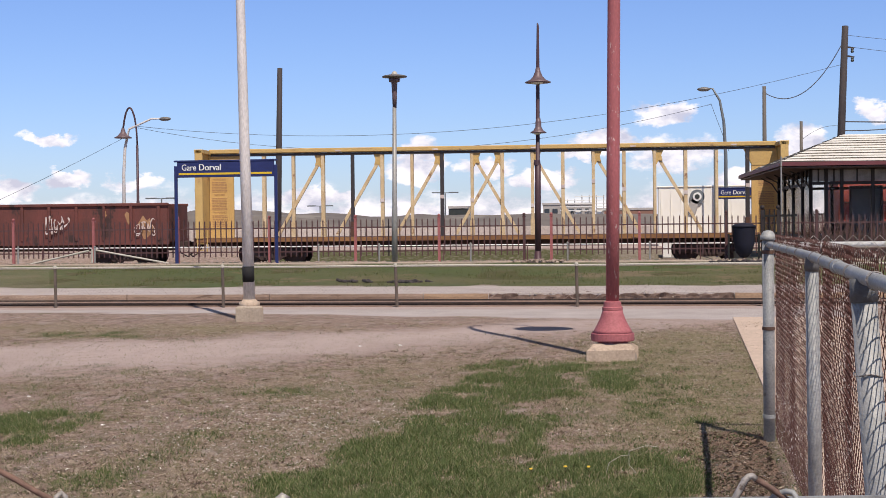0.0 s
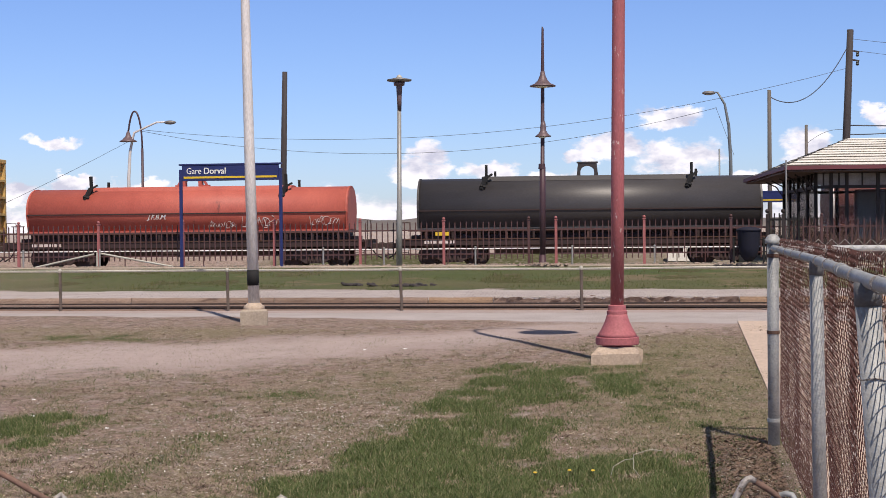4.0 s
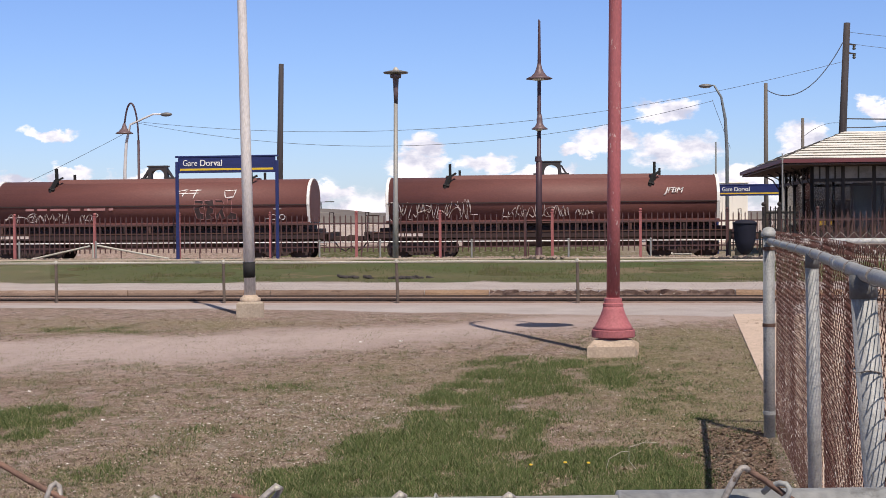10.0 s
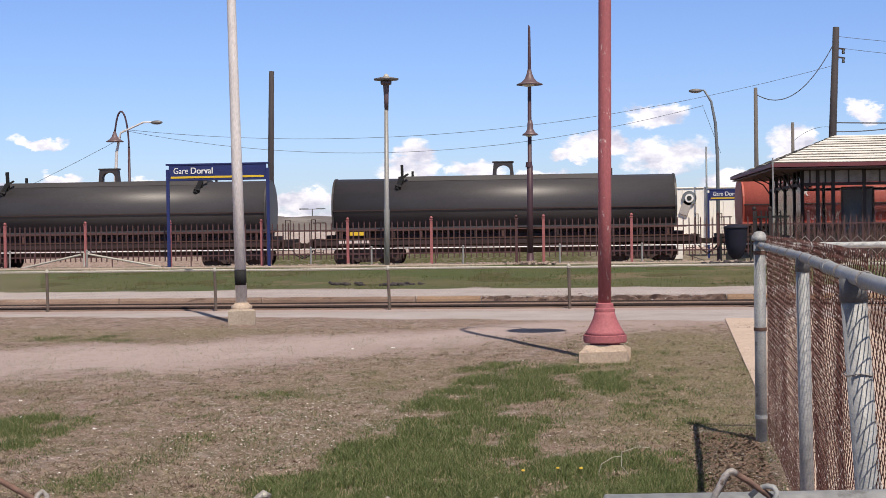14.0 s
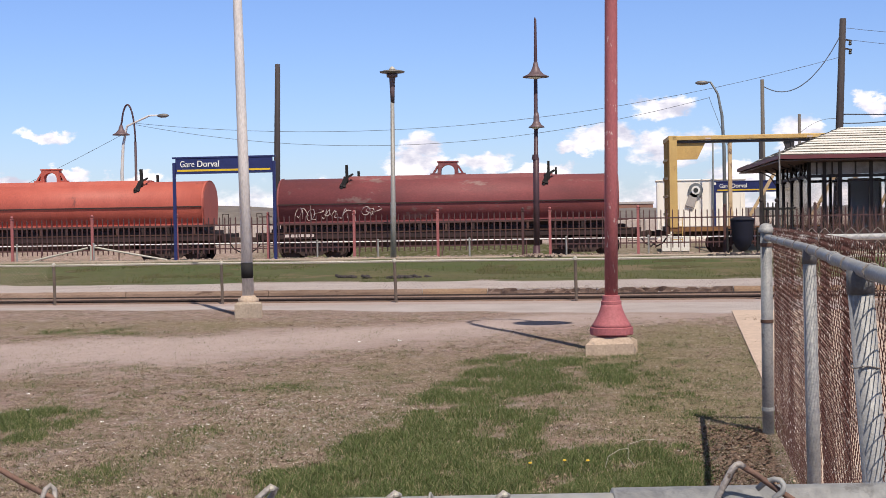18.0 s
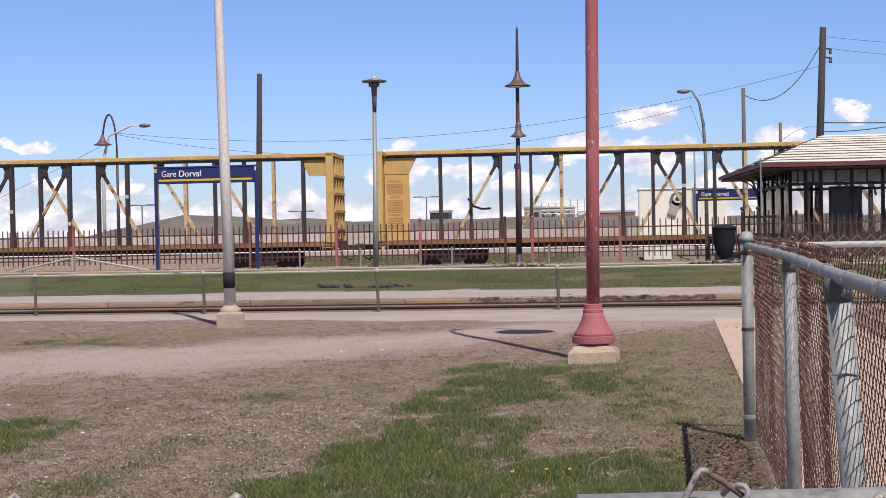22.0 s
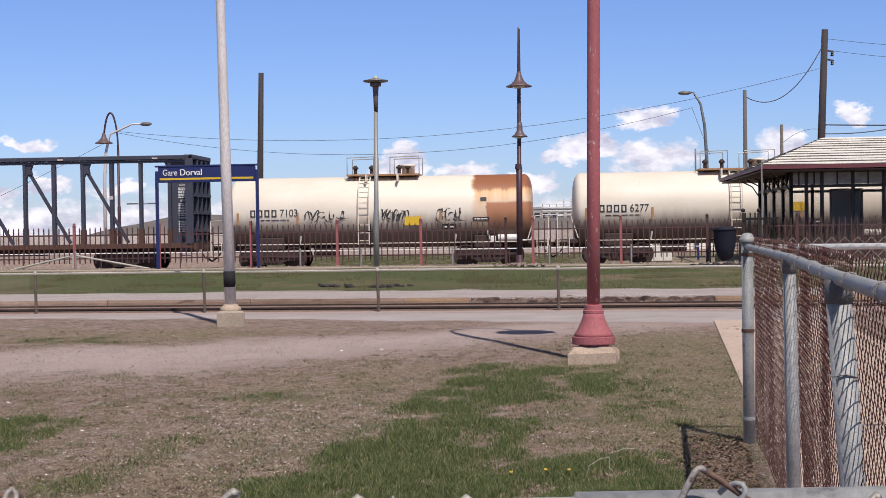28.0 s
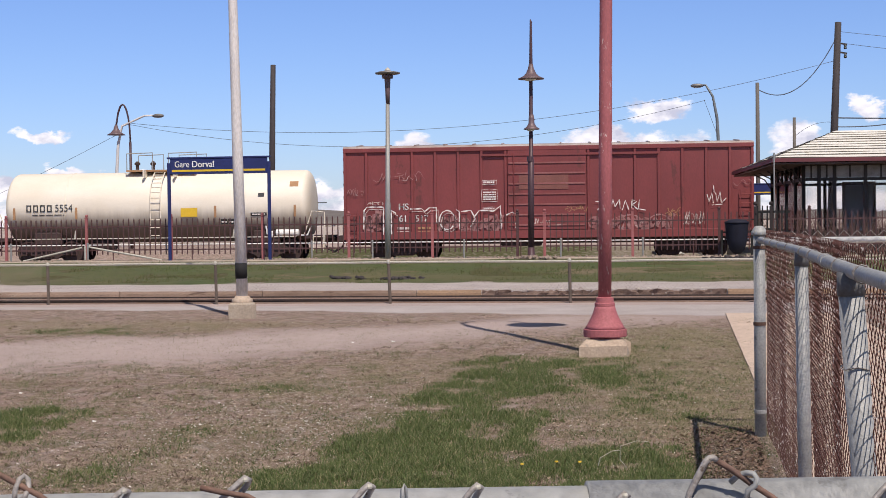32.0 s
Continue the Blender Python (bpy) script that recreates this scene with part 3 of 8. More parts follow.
def words(name, text, size, material, parent, m, squeeze=1.0, depth=0.004, slant=0.0):
    """Lettering with the built-in font, as a mesh, centred on m, standing in its x-y plane."""
    cu = bpy.data.curves.new("lettering", "FONT")
    cu.body, cu.size, cu.extrude, cu.align_x, cu.align_y = text, size, depth, "CENTER", "CENTER"
    cu.shear = slant
    tmp = bpy.data.objects.new("lettering", cu)
    scene.collection.objects.link(tmp)
    dg = bpy.context.evaluated_depsgraph_get()
    me = bpy.data.meshes.new_from_object(tmp.evaluated_get(dg))
    bpy.data.objects.remove(tmp)
    me.materials.clear()
    me.materials.append(material)
    me.transform(Matrix.Diagonal((squeeze, 1, 1, 1)))
    ob = new(name, me)
    ob.parent = parent
    ob.matrix_basis = m
    return ob


FACE = pose(0, 0, 0, 90)  # turns lettering upright, to be read from -y


# ---- ground ----
def bump2(x, y, cx, cy, rx, ry):
    return max(0.0, 1 - ((x - cx) / rx) ** 2 - ((y - cy) / ry) ** 2)


PATCHES = ((-1.28, 8.3, 0.85, 1.6, 1.0), (-1.60, 9.8, 0.48, 1.5, 0.9), (-1.3, 10.2, 0.55, 1.6, 0.85), (-0.75, 8.2, 0.6, 1.1, 0.85), (-0.2, 8.4, 0.55, 1.0, 0.9), (-1.55, 12.2, 0.45, 1.6, 0.7), (-1.25, 13.6, 0.75, 1.9, 0.75), (-0.85, 14.8, 0.8, 1.5, 0.6), (-0.3, 13.7, 0.38, 1.2, 0.95),
           (-2.1, 7.9, 0.25, 0.6, 0.3), (-3.1, 9.4, 0.35, 0.6, 0.16), (-3.4, 8.4, 0.45, 0.5, 0.14), (-4.95, 9.9, 0.46, 1.1, 0.95), (-3.3, 12.2, 0.3, 0.7, 0.2), (-2.5, 12.4, 0.3, 0.5, 0.18), (-7.9, 19.3, 1.2, 0.7, 0.45), (0.05, 16.6, 0.4, 0.7, 0.4), (-9.8, 17.8, 1.0, 1.0, 0.4), (0.15, 12.0, 0.5, 2.4, 0.25))


def green(x, y):
    g = 0.0
    wx = x + 0.35 * noise.noise(Vector((x * 1.3, y * 0.7, 7.0)))
    wy = y + 0.9 * noise.noise(Vector((x * 1.1, y * 0.6, 1.0)))
    for cx, cy, rx, ry, w in PATCHES:
        g = max(g, w * min(1, 1.3 * bump2(wx, wy, cx, cy, rx * 1.15, ry * 1.15)))
    n = noise.fractal(Vector((x * 2.3, y * 1.3, 3.0)), 1.0, 2.0, 4)
    near = 0.16 if y < 15 else 0.05
    m = noise.fractal(Vector((x * 5.1, y * 2.6, 8.0)), 1.0, 2.0, 3)
    return max(0.0, min(1.0, g * (0.80 + 0.6 * m) + 0.70 * n * (0.22 + g) + near * (n > 0.05)))


def thatch(x, y):
    """Dull olive dry turf: by the lamp and the walk, and beyond the foot path."""
    n = noise.fractal(Vector((x * 0.9, y * 0.6, 13.0)), 1.0, 2.0, 4)
    w = max(0.9 * min(1, 1.6 * bump2(x, y, 0.45, 14.5, 1.5, 6.5)), 0.55 * min(1, 1.4 * bump2(x, y, -8.5, 20.2, 4.5, 1.7)), 0.25 * min(1, 1.5 * bump2(x, y, -3.2, 9.5, 2.6, 3.0)), 0.4 * min(1, 1.5 * bump2(x, y, -2.2, 13.5, 2.0, 2.4)))
    return max(0.0, min(1.0, w + 0.55 * n * (0.4 + w)))


def step(a, b, v):
    t = max(0.0, min(1.0, (v - a) / (b - a)))
    return t * t * (3 - 2 * t)


def gravel(x, y):
    """The worn foot path that joins the paved strip."""
    lo = np.interp(x, (-12, -8, -5, -3.4, -1.5, 0, 2), (11.5, 13.0, 14.8, 16.4, 18.6, 20.5, 22.3))
    hi = np.interp(x, (-12, -8, -5, -3.4, -1.5, 0, 2), (16.5, 17.6, 19.0, 20.4, 22.4, 22.9, 23.0))
    n = 0.7 * noise.fractal(Vector((x * 0.5, y * 0.5, 9.0)), 1.0, 2.0, 4)
    return step(lo - 1.6, lo + 1.8, y + n) * (1 - step(hi - 1.0, hi + 1.0, y + n)) * (0.95 - 0.35 * step(-3.5, 0.0, x))


def height(x, y):
    if y < 25.6:
        return 0.02 * noise.noise(Vector((x * 0.8, y * 0.8, 0))) * step(26, 24, y) * (0.3 if y > 22 else 1)
    if y < 29.1:
        return -0.03 * step(25.7, 26.5, y)
    if y < 32.0:
        return 0.10
    return 0.10 + 0.33 * step(32.0, 38.4, y)


def strip_ys():
    ys, y = [], 5.0
    while y < 26.0:
        ys.append(y)
        y += 0.11
    ys += [26.2, 26.35, 26.5, 27.0, 28, 29.0, 29.09, 29.11, 30.2, 31, 32, 33, 33.8]
    y = 34.2
    while y < 38.6:
        ys.append(y)
        y += 0.4
    return ys + [38.65, 41, 43, 47, 53, 59.5, 61, 62, 62.7, 63.3, 64, 64.7, 65.3, 66, 70, 80, 120, 250, 600, 1600, 4200]


def far_green(x, y):
    """The strip of turf behind the platform, with gravel beyond it."""
    return step(65.4, 64.0, y) * (step(-18.5, -16.5, x) * (1 - 0.45 * step(-3.5, -1.0, x)))


def make_ground():
    xs = [-4200, -1500, -500, -150, -60, -30, -24, -20, -18, -16] + [-14 + 0.12 * k for k in range(0, 142)] + [3.5, 4.5, 6, 9, 15, 30, 80, 300, 1500, 4200]
    ys = [-4200, -800, -200, -60, -20, -5, 0, 3] + strip_ys()
    vs, fs, cov = [], [], []
    for y in ys:
        for x in xs:
            z = height(x, y)
            if y > 42:
                z = -0.3 + 0.75 * step(59.5, 66, y) if y > 47 else -0.05
            vs.append((x, y, z))
            bank = 32.1 < y < 38.6
            if 59 < y < 75:
                c = (far_green(x, y), 0.2 if x < -16 else 0.6, 0.0 if x < -16 else 0.1)
            elif y > 51:
                c = (0.45, 0.3, 0.0)
            elif y > 40.9:
                c = (0.2, 0.6, 0.0)
            elif bank:
                c = (min(1, 0.82 + 0.3 * noise.noise(Vector((x * 0.3, y, 0)))), 0.0, 0.0)
            elif y > 29:
                c = (0.0, 1.0, 0.75)
            elif y > 27:
                c = (0.0, 1.0, 0.0)
            elif y > 25.3:
                c = (0.0, 0.8, 0.0)
            elif y > 20 and x < 3:
                n = 0.35 * noise.fractal(Vector((x * 0.6, y, 5.0)), 1.0, 2.0, 3)
                c = (green(x, y) * 0.6, gravel(x, y), step(-0.3, 0.3, y + n - np.interp(x, (-12, -6, -2, 1), (24.5, 23.9, 22.9, 22.3))))
            elif y < 5:
                c = (0.3, 0.0, 0.0)
            else:
                c = (green(x, y), gravel(x, y), 0.0)
            cov.append((*c, thatch(x, y) if 6 < y < 24 else 0.0))
    nx = len(xs)
    for j in range(len(ys) - 1):
        for i in range(nx - 1):
            a = j * nx + i
            fs.append((a, a + 1, a + nx + 1, a + nx))
    me = bpy.data.meshes.new("ground")
    me.from_pydata(vs, [], fs)
    at = me.color_attributes.new("cover", "FLOAT_COLOR", "POINT")
    at.data.foreach_set("color", [v for c in cov for v in c])
    m = bpy.data.materials.new("earth")
    m.use_nodes = True
    nt = m.node_tree
    N, L = nt.nodes.new, nt.links.new
    p = nt.nodes["Principled BSDF"]
    geo = N("ShaderNodeNewGeometry").outputs["Position"]
    cv = N("ShaderNodeVertexColor")
    cv.layer_name = "cover"
    sp = N("ShaderNodeSeparateColor")
    L(cv.outputs[0], sp.inputs[0])

    def nz(scale, detail=5, rough=0.6, stretch=None):
        n = N("ShaderNodeTexNoise")
        n.inputs["Scale"].default_value, n.inputs["Detail"].default_value, n.inputs["Roughness"].default_value = scale, detail, rough
        if stretch:
            mp = N("ShaderNodeMapping")
            mp.inputs["Scale"].default_value = stretch
            L(geo, mp.inputs[0])
            L(mp.outputs[0], n.inputs["Vector"])
        else:
            L(geo, n.inputs["Vector"])
        return n.outputs["Fac"]

    def rng(v, a, b, c=0.0, d=1.0):
        r = N("ShaderNodeMapRange")
        for k, q in zip(("From Min", "From Max", "To Min", "To Max"), (a, b, c, d)):
            r.inputs[k].default_value = q
        L(v, r.inputs["Value"])
        return r.outputs[0]

    def mixc(f, a, b, mode="MIX"):
        x = N("ShaderNodeMixRGB")
        x.blend_type = mode
        for k, q in (("Fac", f), ("Color1", a), ("Color2", b)):
            if isinstance(q, (tuple, float)):
                x.inputs[k].default_value = q if isinstance(q, float) else (*q, 1)
            else:
                L(q, x.inputs[k])
        return x.outputs[0]

    def edge(weight, n, soft=0.18):
        """Cover weight broken up by noise."""
        a = N("ShaderNodeMath")
        L(weight, a.inputs[0])
        L(n, a.inputs[1])
        return rng(a.outputs[0], 0.95 - soft, 0.95 + soft)

    big, mid, fine, tiny = nz(0.9), nz(5.0), nz(34.0, 6, 0.75), nz(120.0, 3, 0.7)
    dirt = mixc(rng(big, 0.35, 0.65), (0.268, 0.183, 0.154), (0.195, 0.133, 0.111))
    clump, speck = nz(11.0, 5, 0.7), nz(19.0, 4, 0.75)
    straw = mixc(rng(fine, 0.46, 0.60, 0, 0.8), dirt, (0.394, 0.297, 0.241))
    straw = mixc(rng(fine, 0.46, 0.34, 0, 0.8), straw, (0.128, 0.088, 0.068))
    straw = mixc(rng(tiny, 0.54, 0.64, 0, 0.7), straw, (0.542, 0.448, 0.398))
    straw = mixc(rng(tiny, 0.44, 0.34, 0, 0.85), straw, (0.072, 0.050, 0.041))
    straw = mixc(rng(clump, 0.52, 0.62, 0, 0.75), straw, (0.133, 0.104, 0.068))
    straw = mixc(rng(clump, 0.46, 0.36, 0, 0.7), straw, (0.430, 0.334, 0.283))
    straw = mixc(rng(speck, 0.60, 0.68, 0, 0.8), straw, (0.077, 0.058, 0.046))
    straw = mixc(rng(nz(2.3, 4, 0.6), 0.52, 0.68, 0, 0.5), straw, (0.184, 0.159, 0.106))
    straw = mixc(rng(nz(1.7, 4, 0.6), 0.50, 0.36, 0, 0.5), straw, (0.317, 0.224, 0.211))
    straw = mixc(rng(nz(4.2, 5, 0.7, (1, 0.5, 1)), 0.53, 0.62, 0, 0.75), straw, (0.369, 0.304, 0.287))
    straw = mixc(rng(nz(5.3, 5, 0.7, (1, 0.5, 1)), 0.55, 0.64, 0, 0.8), straw, (0.097, 0.071, 0.054))
    straw = mixc(rng(nz(3.1, 5, 0.65, (1, 0.5, 1)), 0.56, 0.66, 0, 0.6), straw, (0.121, 0.123, 0.061))
    olive = mixc(rng(clump, 0.40, 0.62), (0.246, 0.202, 0.129), (0.140, 0.120, 0.064))
    olive = mixc(rng(tiny, 0.50, 0.64, 0, 0.8), olive, (0.391, 0.329, 0.242))
    olive = mixc(rng(fine, 0.45, 0.34, 0, 0.8), olive, (0.079, 0.062, 0.037))
    path = mixc(rng(mid, 0.35, 0.65), (0.490, 0.397, 0.370), (0.425, 0.343, 0.319))
    path = mixc(rng(tiny, 0.55, 0.68, 0, 0.6), path, (0.57, 0.48, 0.45))
    path = mixc(rng(nz(0.55, 4, 0.6), 0.50, 0.66, 0, 0.5), path, (0.36, 0.285, 0.258))
    turf = mixc(rng(mid, 0.35, 0.65), (0.056, 0.071, 0.023), (0.102, 0.090, 0.045))
    turf = mixc(rng(fine, 0.5, 0.65, 0, 0.6), turf, (0.158, 0.132, 0.077))
    paving = mixc(rng(big, 0.35, 0.65), (0.505, 0.458, 0.448), (0.412, 0.365, 0.353))
    paving = mixc(rng(tiny, 0.5, 0.7, 0, 0.35), paving, (0.279, 0.235, 0.216))
    paving = mixc(rng(clump, 0.56, 0.66, 0, 0.35), paving, (0.56, 0.52, 0.51))
    col = mixc(edge(cv.outputs["Alpha"], clump, 0.45), straw, olive)
    col = mixc(edge(sp.outputs[1], mid, 0.42), col, path)
    col = mixc(edge(sp.outputs[0], fine, 0.35), col, turf)
    col = mixc(edge(sp.outputs[2], mid, 0.36), col, paving)
    # pale stones and leaf litter
    vo = N("ShaderNodeTexVoronoi")
    vo.inputs["Scale"].default_value = 11.0
    L(geo, vo.inputs["Vector"])
    pick = N("ShaderNodeSeparateColor")
    L(vo.outputs["Color"], pick.inputs[0])
    sel = N("ShaderNodeMath")
    sel.operation = "MULTIPLY"
    L(rng(vo.outputs["Distance"], 0.16, 0.10), sel.inputs[0])
    L(rng(pick.outputs[0], 0.86, 0.88), sel.inputs[1])
    col = mixc(sel.outputs[0], col, (0.48, 0.44, 0.39))
    col = mixc(1.0, col, mixc(rng(tiny, 0.3, 0.7), (0.80, 0.80, 0.80), (1.18, 1.18, 1.18)), "MULTIPLY")
    L(col, p.inputs["Base Color"])
    p.inputs["Roughness"].default_value = 0.95
    p.inputs["Specular IOR Level"].default_value = 0.15
    bu = N("ShaderNodeBump")
    bu.inputs["Strength"].default_value = 0.8
    bu.inputs["Distance"].default_value = 0.03
    L(fine, bu.inputs["Height"])
    L(bu.outputs[0], p.inputs["Normal"])
    me.materials.append(m)
    g = new("ground", me)
    return tagged(g, "worn dirt and sparse spring grass with gravel foot path", "ground", kind="structure")


make_ground()


# ---- near track, kerb, platform ----
def rail_line(x0, x1, y, ztop, material, name="rail"):
    sec = [(-0.065, -0.15), (0.065, -0.15), (0.065, -0.135), (0.012, -0.12), (0.012, -0.04), (0.036, -0.03), (0.036, 0), (-0.036, 0), (-0.036, -0.03), (-0.012, -0.04), (-0.012, -0.12), (-0.065, -0.135)]
    return extrude_x(bmesh.new(), [(y + a, ztop + b) for a, b in sec], x0, x1)


def track(y, ztop, x0, x1, spacing, label, turn=0.0, cant=0.0):
    t = thing("track", pose(0, 0, 0, 0, 0, turn) @ pose(0, y, ztop, cant), label, "railway track", kind="structure")
    for s in (-0.755, 0.755):
        part("rail", rail_line(x0, x1, s, 0, M["rail_steel"]), M["rail_steel"], t, "dark rusty steel rail")
    tie = mesh_of("tie", box(bmesh.new(), (0, 0, 0), (0.22, 2.5, 0.17), None, 0.012), M["tie"])
    n = int((x1 - x0) / spacing)
    for k in range(n):
        shared("tie", tie, t, pose(x0 + (k + 0.5) * spacing, random.uniform(-0.04, 0.04), -0.235, 0, 0, random.uniform(-1, 1)))
    return t


def track_bed():
    b = box(bmesh.new(), (-8, 27.75, -0.227), (46, 2.4, 0.42), None, 0.02)
    bed = part("ballast_bed", b, M["ballast_dark"])
    tagged(bed, "brown stained crushed stone under the little-used track", "ballast", kind="structure")


track_bed()
track(27.72, 0.022, -30, 14, 0.6, "little-used track with dark rails beside the path", 0.0, -0.8)


def kerb_wall():
    k = thing("platform_kerb", pose(0, 29.2, 0.0), "stained brown concrete kerb along the track, partly broken", "kerb", kind="structure")
    ends = [-29.0, -26.6, -24.2, -21.8, -19.4, -17.0, -14.2, -11.05, -7.9, -4.6, -3.24, -0.7, 1.76, 4.2, 6.6, 9.0, 11.4, 13.8]
    for i, (a, c) in enumerate(zip(ends, ends[1:])):
        rough = -3.5 < a < 1.5
        b = bmesh.new()
        nx, prof = int((c - a) / 0.085), [(-0.17, -0.3), (-0.175, -0.1), (-0.175, -0.03), (-0.172, 0.04), (-0.15, 0.085), (-0.05, 0.092), (0.06, 0.09), (0.17, 0.085), (0.17, -0.3)]
        rows = []
        for p in range(nx + 1):
            x = a + 0.012 + (c - a - 0.024) * p / nx
            row = []
            for y, z in prof:
                v = Vector((x * 3.1, y * 4, z * 6))
                wear = 0.012 * noise.fractal(v, 1.0, 2.0, 3)
                if rough and z > -0.2:
                    wear = 0.075 * noise.fractal(v * 2.3, 1.0, 2.0, 4) - 0.02
                row.append(b.verts.new((x, y - (wear if y < 0 else 0.0), z + (wear * 0.7 if z > 0.03 else 0.0))))
            rows.append(row)
        for p, q in zip(rows, rows[1:]):
            for j in range(len(prof) - 1):
                b.faces.new((p[j], q[j], q[j + 1], p[j + 1]))
        b.faces.new(rows[0])
        b.faces.new(rows[-1])
        part("kerb_block", b, M["kerb_rough"] if rough else M["kerb_tan"] if a > 1.5 or -4.7 < a < -4.5 else M["kerb"], k, "broken dark kerb stone" if rough else "")
    rnd = random.Random(31)
    b = bmesh.new()
    for q in range(170):
        x = rnd.uniform(-3.2, 1.7) if q < 110 else rnd.uniform(-14, 3)
        y, z = rnd.uniform(-0.16, 0.1), 0.09
        r = rnd.uniform(0.006, 0.020)
        box(b, (x, y, z + r * 0.3), (r * 2.2, r * 1.5, r), Euler((rnd.random(), rnd.random(), rnd.random() * 6)).to_matrix())
    tagged(part("kerb_chips", b, M["chip_white"], k, "pale broken chips on the kerb"), kind="stuff")


kerb_wall()


def platform():
    p = thing("platform", pose(0, 0, 0), "low gravel platform with a concrete edge", "platform", kind="structure")
    part("slab", box(bmesh.new(), (-10, 39.9, 0.23), (60, 2.05, 0.5), None, 0.02), M["platform"], p)
    part("slab", box(bmesh.new(), (11.6, 46.2, 0.23), (17.0, 10.5, 0.5), None, 0.02), M["platform"], p)
    part("edging", box(bmesh.new(), (-10, 38.78, 0.25), (60, 0.2, 0.5), None, 0.02), M["concrete"], p, "worn concrete edging")
    b = bmesh.new()
    rnd = random.Random(5)
    for k in range(900):
        x, y = rnd.uniform(-22, 4), rnd.uniform(38.75, 39.3)
        s = rnd.uniform(0.02, 0.055)
        box(b, (x, y, 0.48 + s * 0.3), (s * 1.6, s, s), Euler((rnd.random(), rnd.random(), rnd.random() * 6)).to_matrix())
    for k in range(60):
        s = rnd.uniform(0.03, 0.08)
        box(b, (rnd.gauss(-2.95, 0.28), rnd.uniform(38.55, 38.8), 0.48 + s * 0.3), (s * 1.6, s, s), Euler((rnd.random(), rnd.random(), rnd.random() * 6)).to_matrix())
    st = part("loose_stones", b, M["ballast"], p)
    tagged(st, kind="stuff")


platform()


def grass_bank():
    vs, fs = [], []
    xs = [-34 + 0.5 * k for k in range(100)]
    ys = [31.9, 32.4, 33.0, 33.7, 34.4, 35.2, 36, 36.8, 37.6, 38.2, 38.66]
    for x in xs:
        for y in ys:
            lip = -0.03 if y < 32 else 0.012 + 0.05 * noise.noise(Vector((x * 0.7, y, 2)))
            vs.append((x, y + (0.25 * noise.noise(Vector((x * 0.9, 0, 6))) if y < 33.5 else 0.0), height(x, y) + lip))
    n = len(ys)
    for i in range(len(xs) - 1):
        for j in range(n - 1):
            a = i * n + j
            fs.append((a, a + n, a + n + 1, a + 1))
    me = bpy.data.meshes.new("grass_bank")
    me.from_pydata(vs, [], fs)
    me.materials.append(M["bank"])
    tagged(new("grass_bank", me), "dark green grass bank below the platform", "bank", kind="structure")
    rnd = random.Random(6)
    b = bmesh.new()
    # the last six spots fill the dark patch below the litter bin
    for x, y in ((-7.2, 33.55), (-6.95, 33.55), (-5.75, 33.3), (-5.4, 33.25), (2.0, 38.2), (2.3, 38.1), (2.6, 38.2), (2.9, 38.15), (2.5, 37.8), (2.8, 37.7)):
        for k in range(5):
            s = rnd.uniform(0.12, 0.3)
            box(b, (x + rnd.uniform(-0.3, 0.3), y + rnd.uniform(-0.1, 0.1), height(x, y) + 0.03), (s, s * 0.6, 0.07), Euler((rnd.random() * 0.4, rnd.random() * 0.4, rnd.random() * 3)).to_matrix(), 0.02)
    tagged(part("dirt_clods", b, M["wood"]), "dark lumps of soil on the grass bank and dark lumps below the bin", "soil", kind="stuff")


grass_bank()
CAR_Y = 56.15  # freight track's distance, along its own normal
TURN = 3.2  # degrees by which the freight track swings away from the platform


def freight_bed():
    b = extrude_x(bmesh.new(), [(CAR_Y - 3.2, -0.45), (CAR_Y - 1.9, -0.16), (CAR_Y + 1.9, -0.16), (CAR_Y + 3.2, -0.45)], -140, 140)
    bed = part("ballast_bed", b, M["ballast"])
    bed.matrix_basis = pose(0, 0, 0, 0, 0, TURN)
    tagged(bed, "brown crushed stone bed under the freight track", "ballast", kind="structure")
    track(CAR_Y, 0.0, -60, 40, 0.75, "freight track with rusty rails on crushed stone", TURN)


freight_bed()


def guard_pipe():
    t = thing("guard_pipe", pose(0, 48, -0.1), "low white pipe rail on dark stakes beside the tracks", "railing")
    part("pipe", cyl(bmesh.new(), (-34, 0, 0.93), (14, 0, 0.92), 0.019, 0.019, 8), M["white"], t)
    for k in range(17):
        part("stake", cyl(bmesh.new(), (-33 + 2.9 * k, 0.02, -0.1), (-33 + 2.9 * k, 0.02, 1.0), 0.02, 0.02, 6), M["fence_dark"], t)


guard_pipe()


# ---- chain-link fences ----
def link_mesh(length, ztop, zbot, pitch, r, wobble=0.0, seed=1, tips=0.0):
    """Woven wire in the x-z plane, from x = 0 to length."""
    rnd = random.Random(seed)
    vs, fs = [], []
    half = pitch / 2
    n = int(length / half)
    rows = int((ztop - zbot) / half)
    for k in range(n):
        ring = []
        for j in range(rows + 1):
            side = (j + k) % 2
            x = k * half + (half if side else 0.0)
            z = ztop - j * half + (tips if j == 0 and not (k % 2) else 0)
            y = (0.6 * r if side else -0.6 * r) + wobble * noise.noise(Vector((x * 1.3, z * 1.7, seed)))
            base = len(vs)
            for q in range(3):
                a = q * math.tau / 3 + 0.5
                vs.append((x + r * math.cos(a), y + r * math.sin(a), z))
            ring.append(base)
        for a, b in zip(ring, ring[1:]):
            for q in range(3):
                fs.append((a + q, a + (q + 1) % 3, b + (q + 1) % 3, b + q))
    me = bpy.data.meshes.new("wire_mesh")
    me.from_pydata(vs, [], fs)
    return me


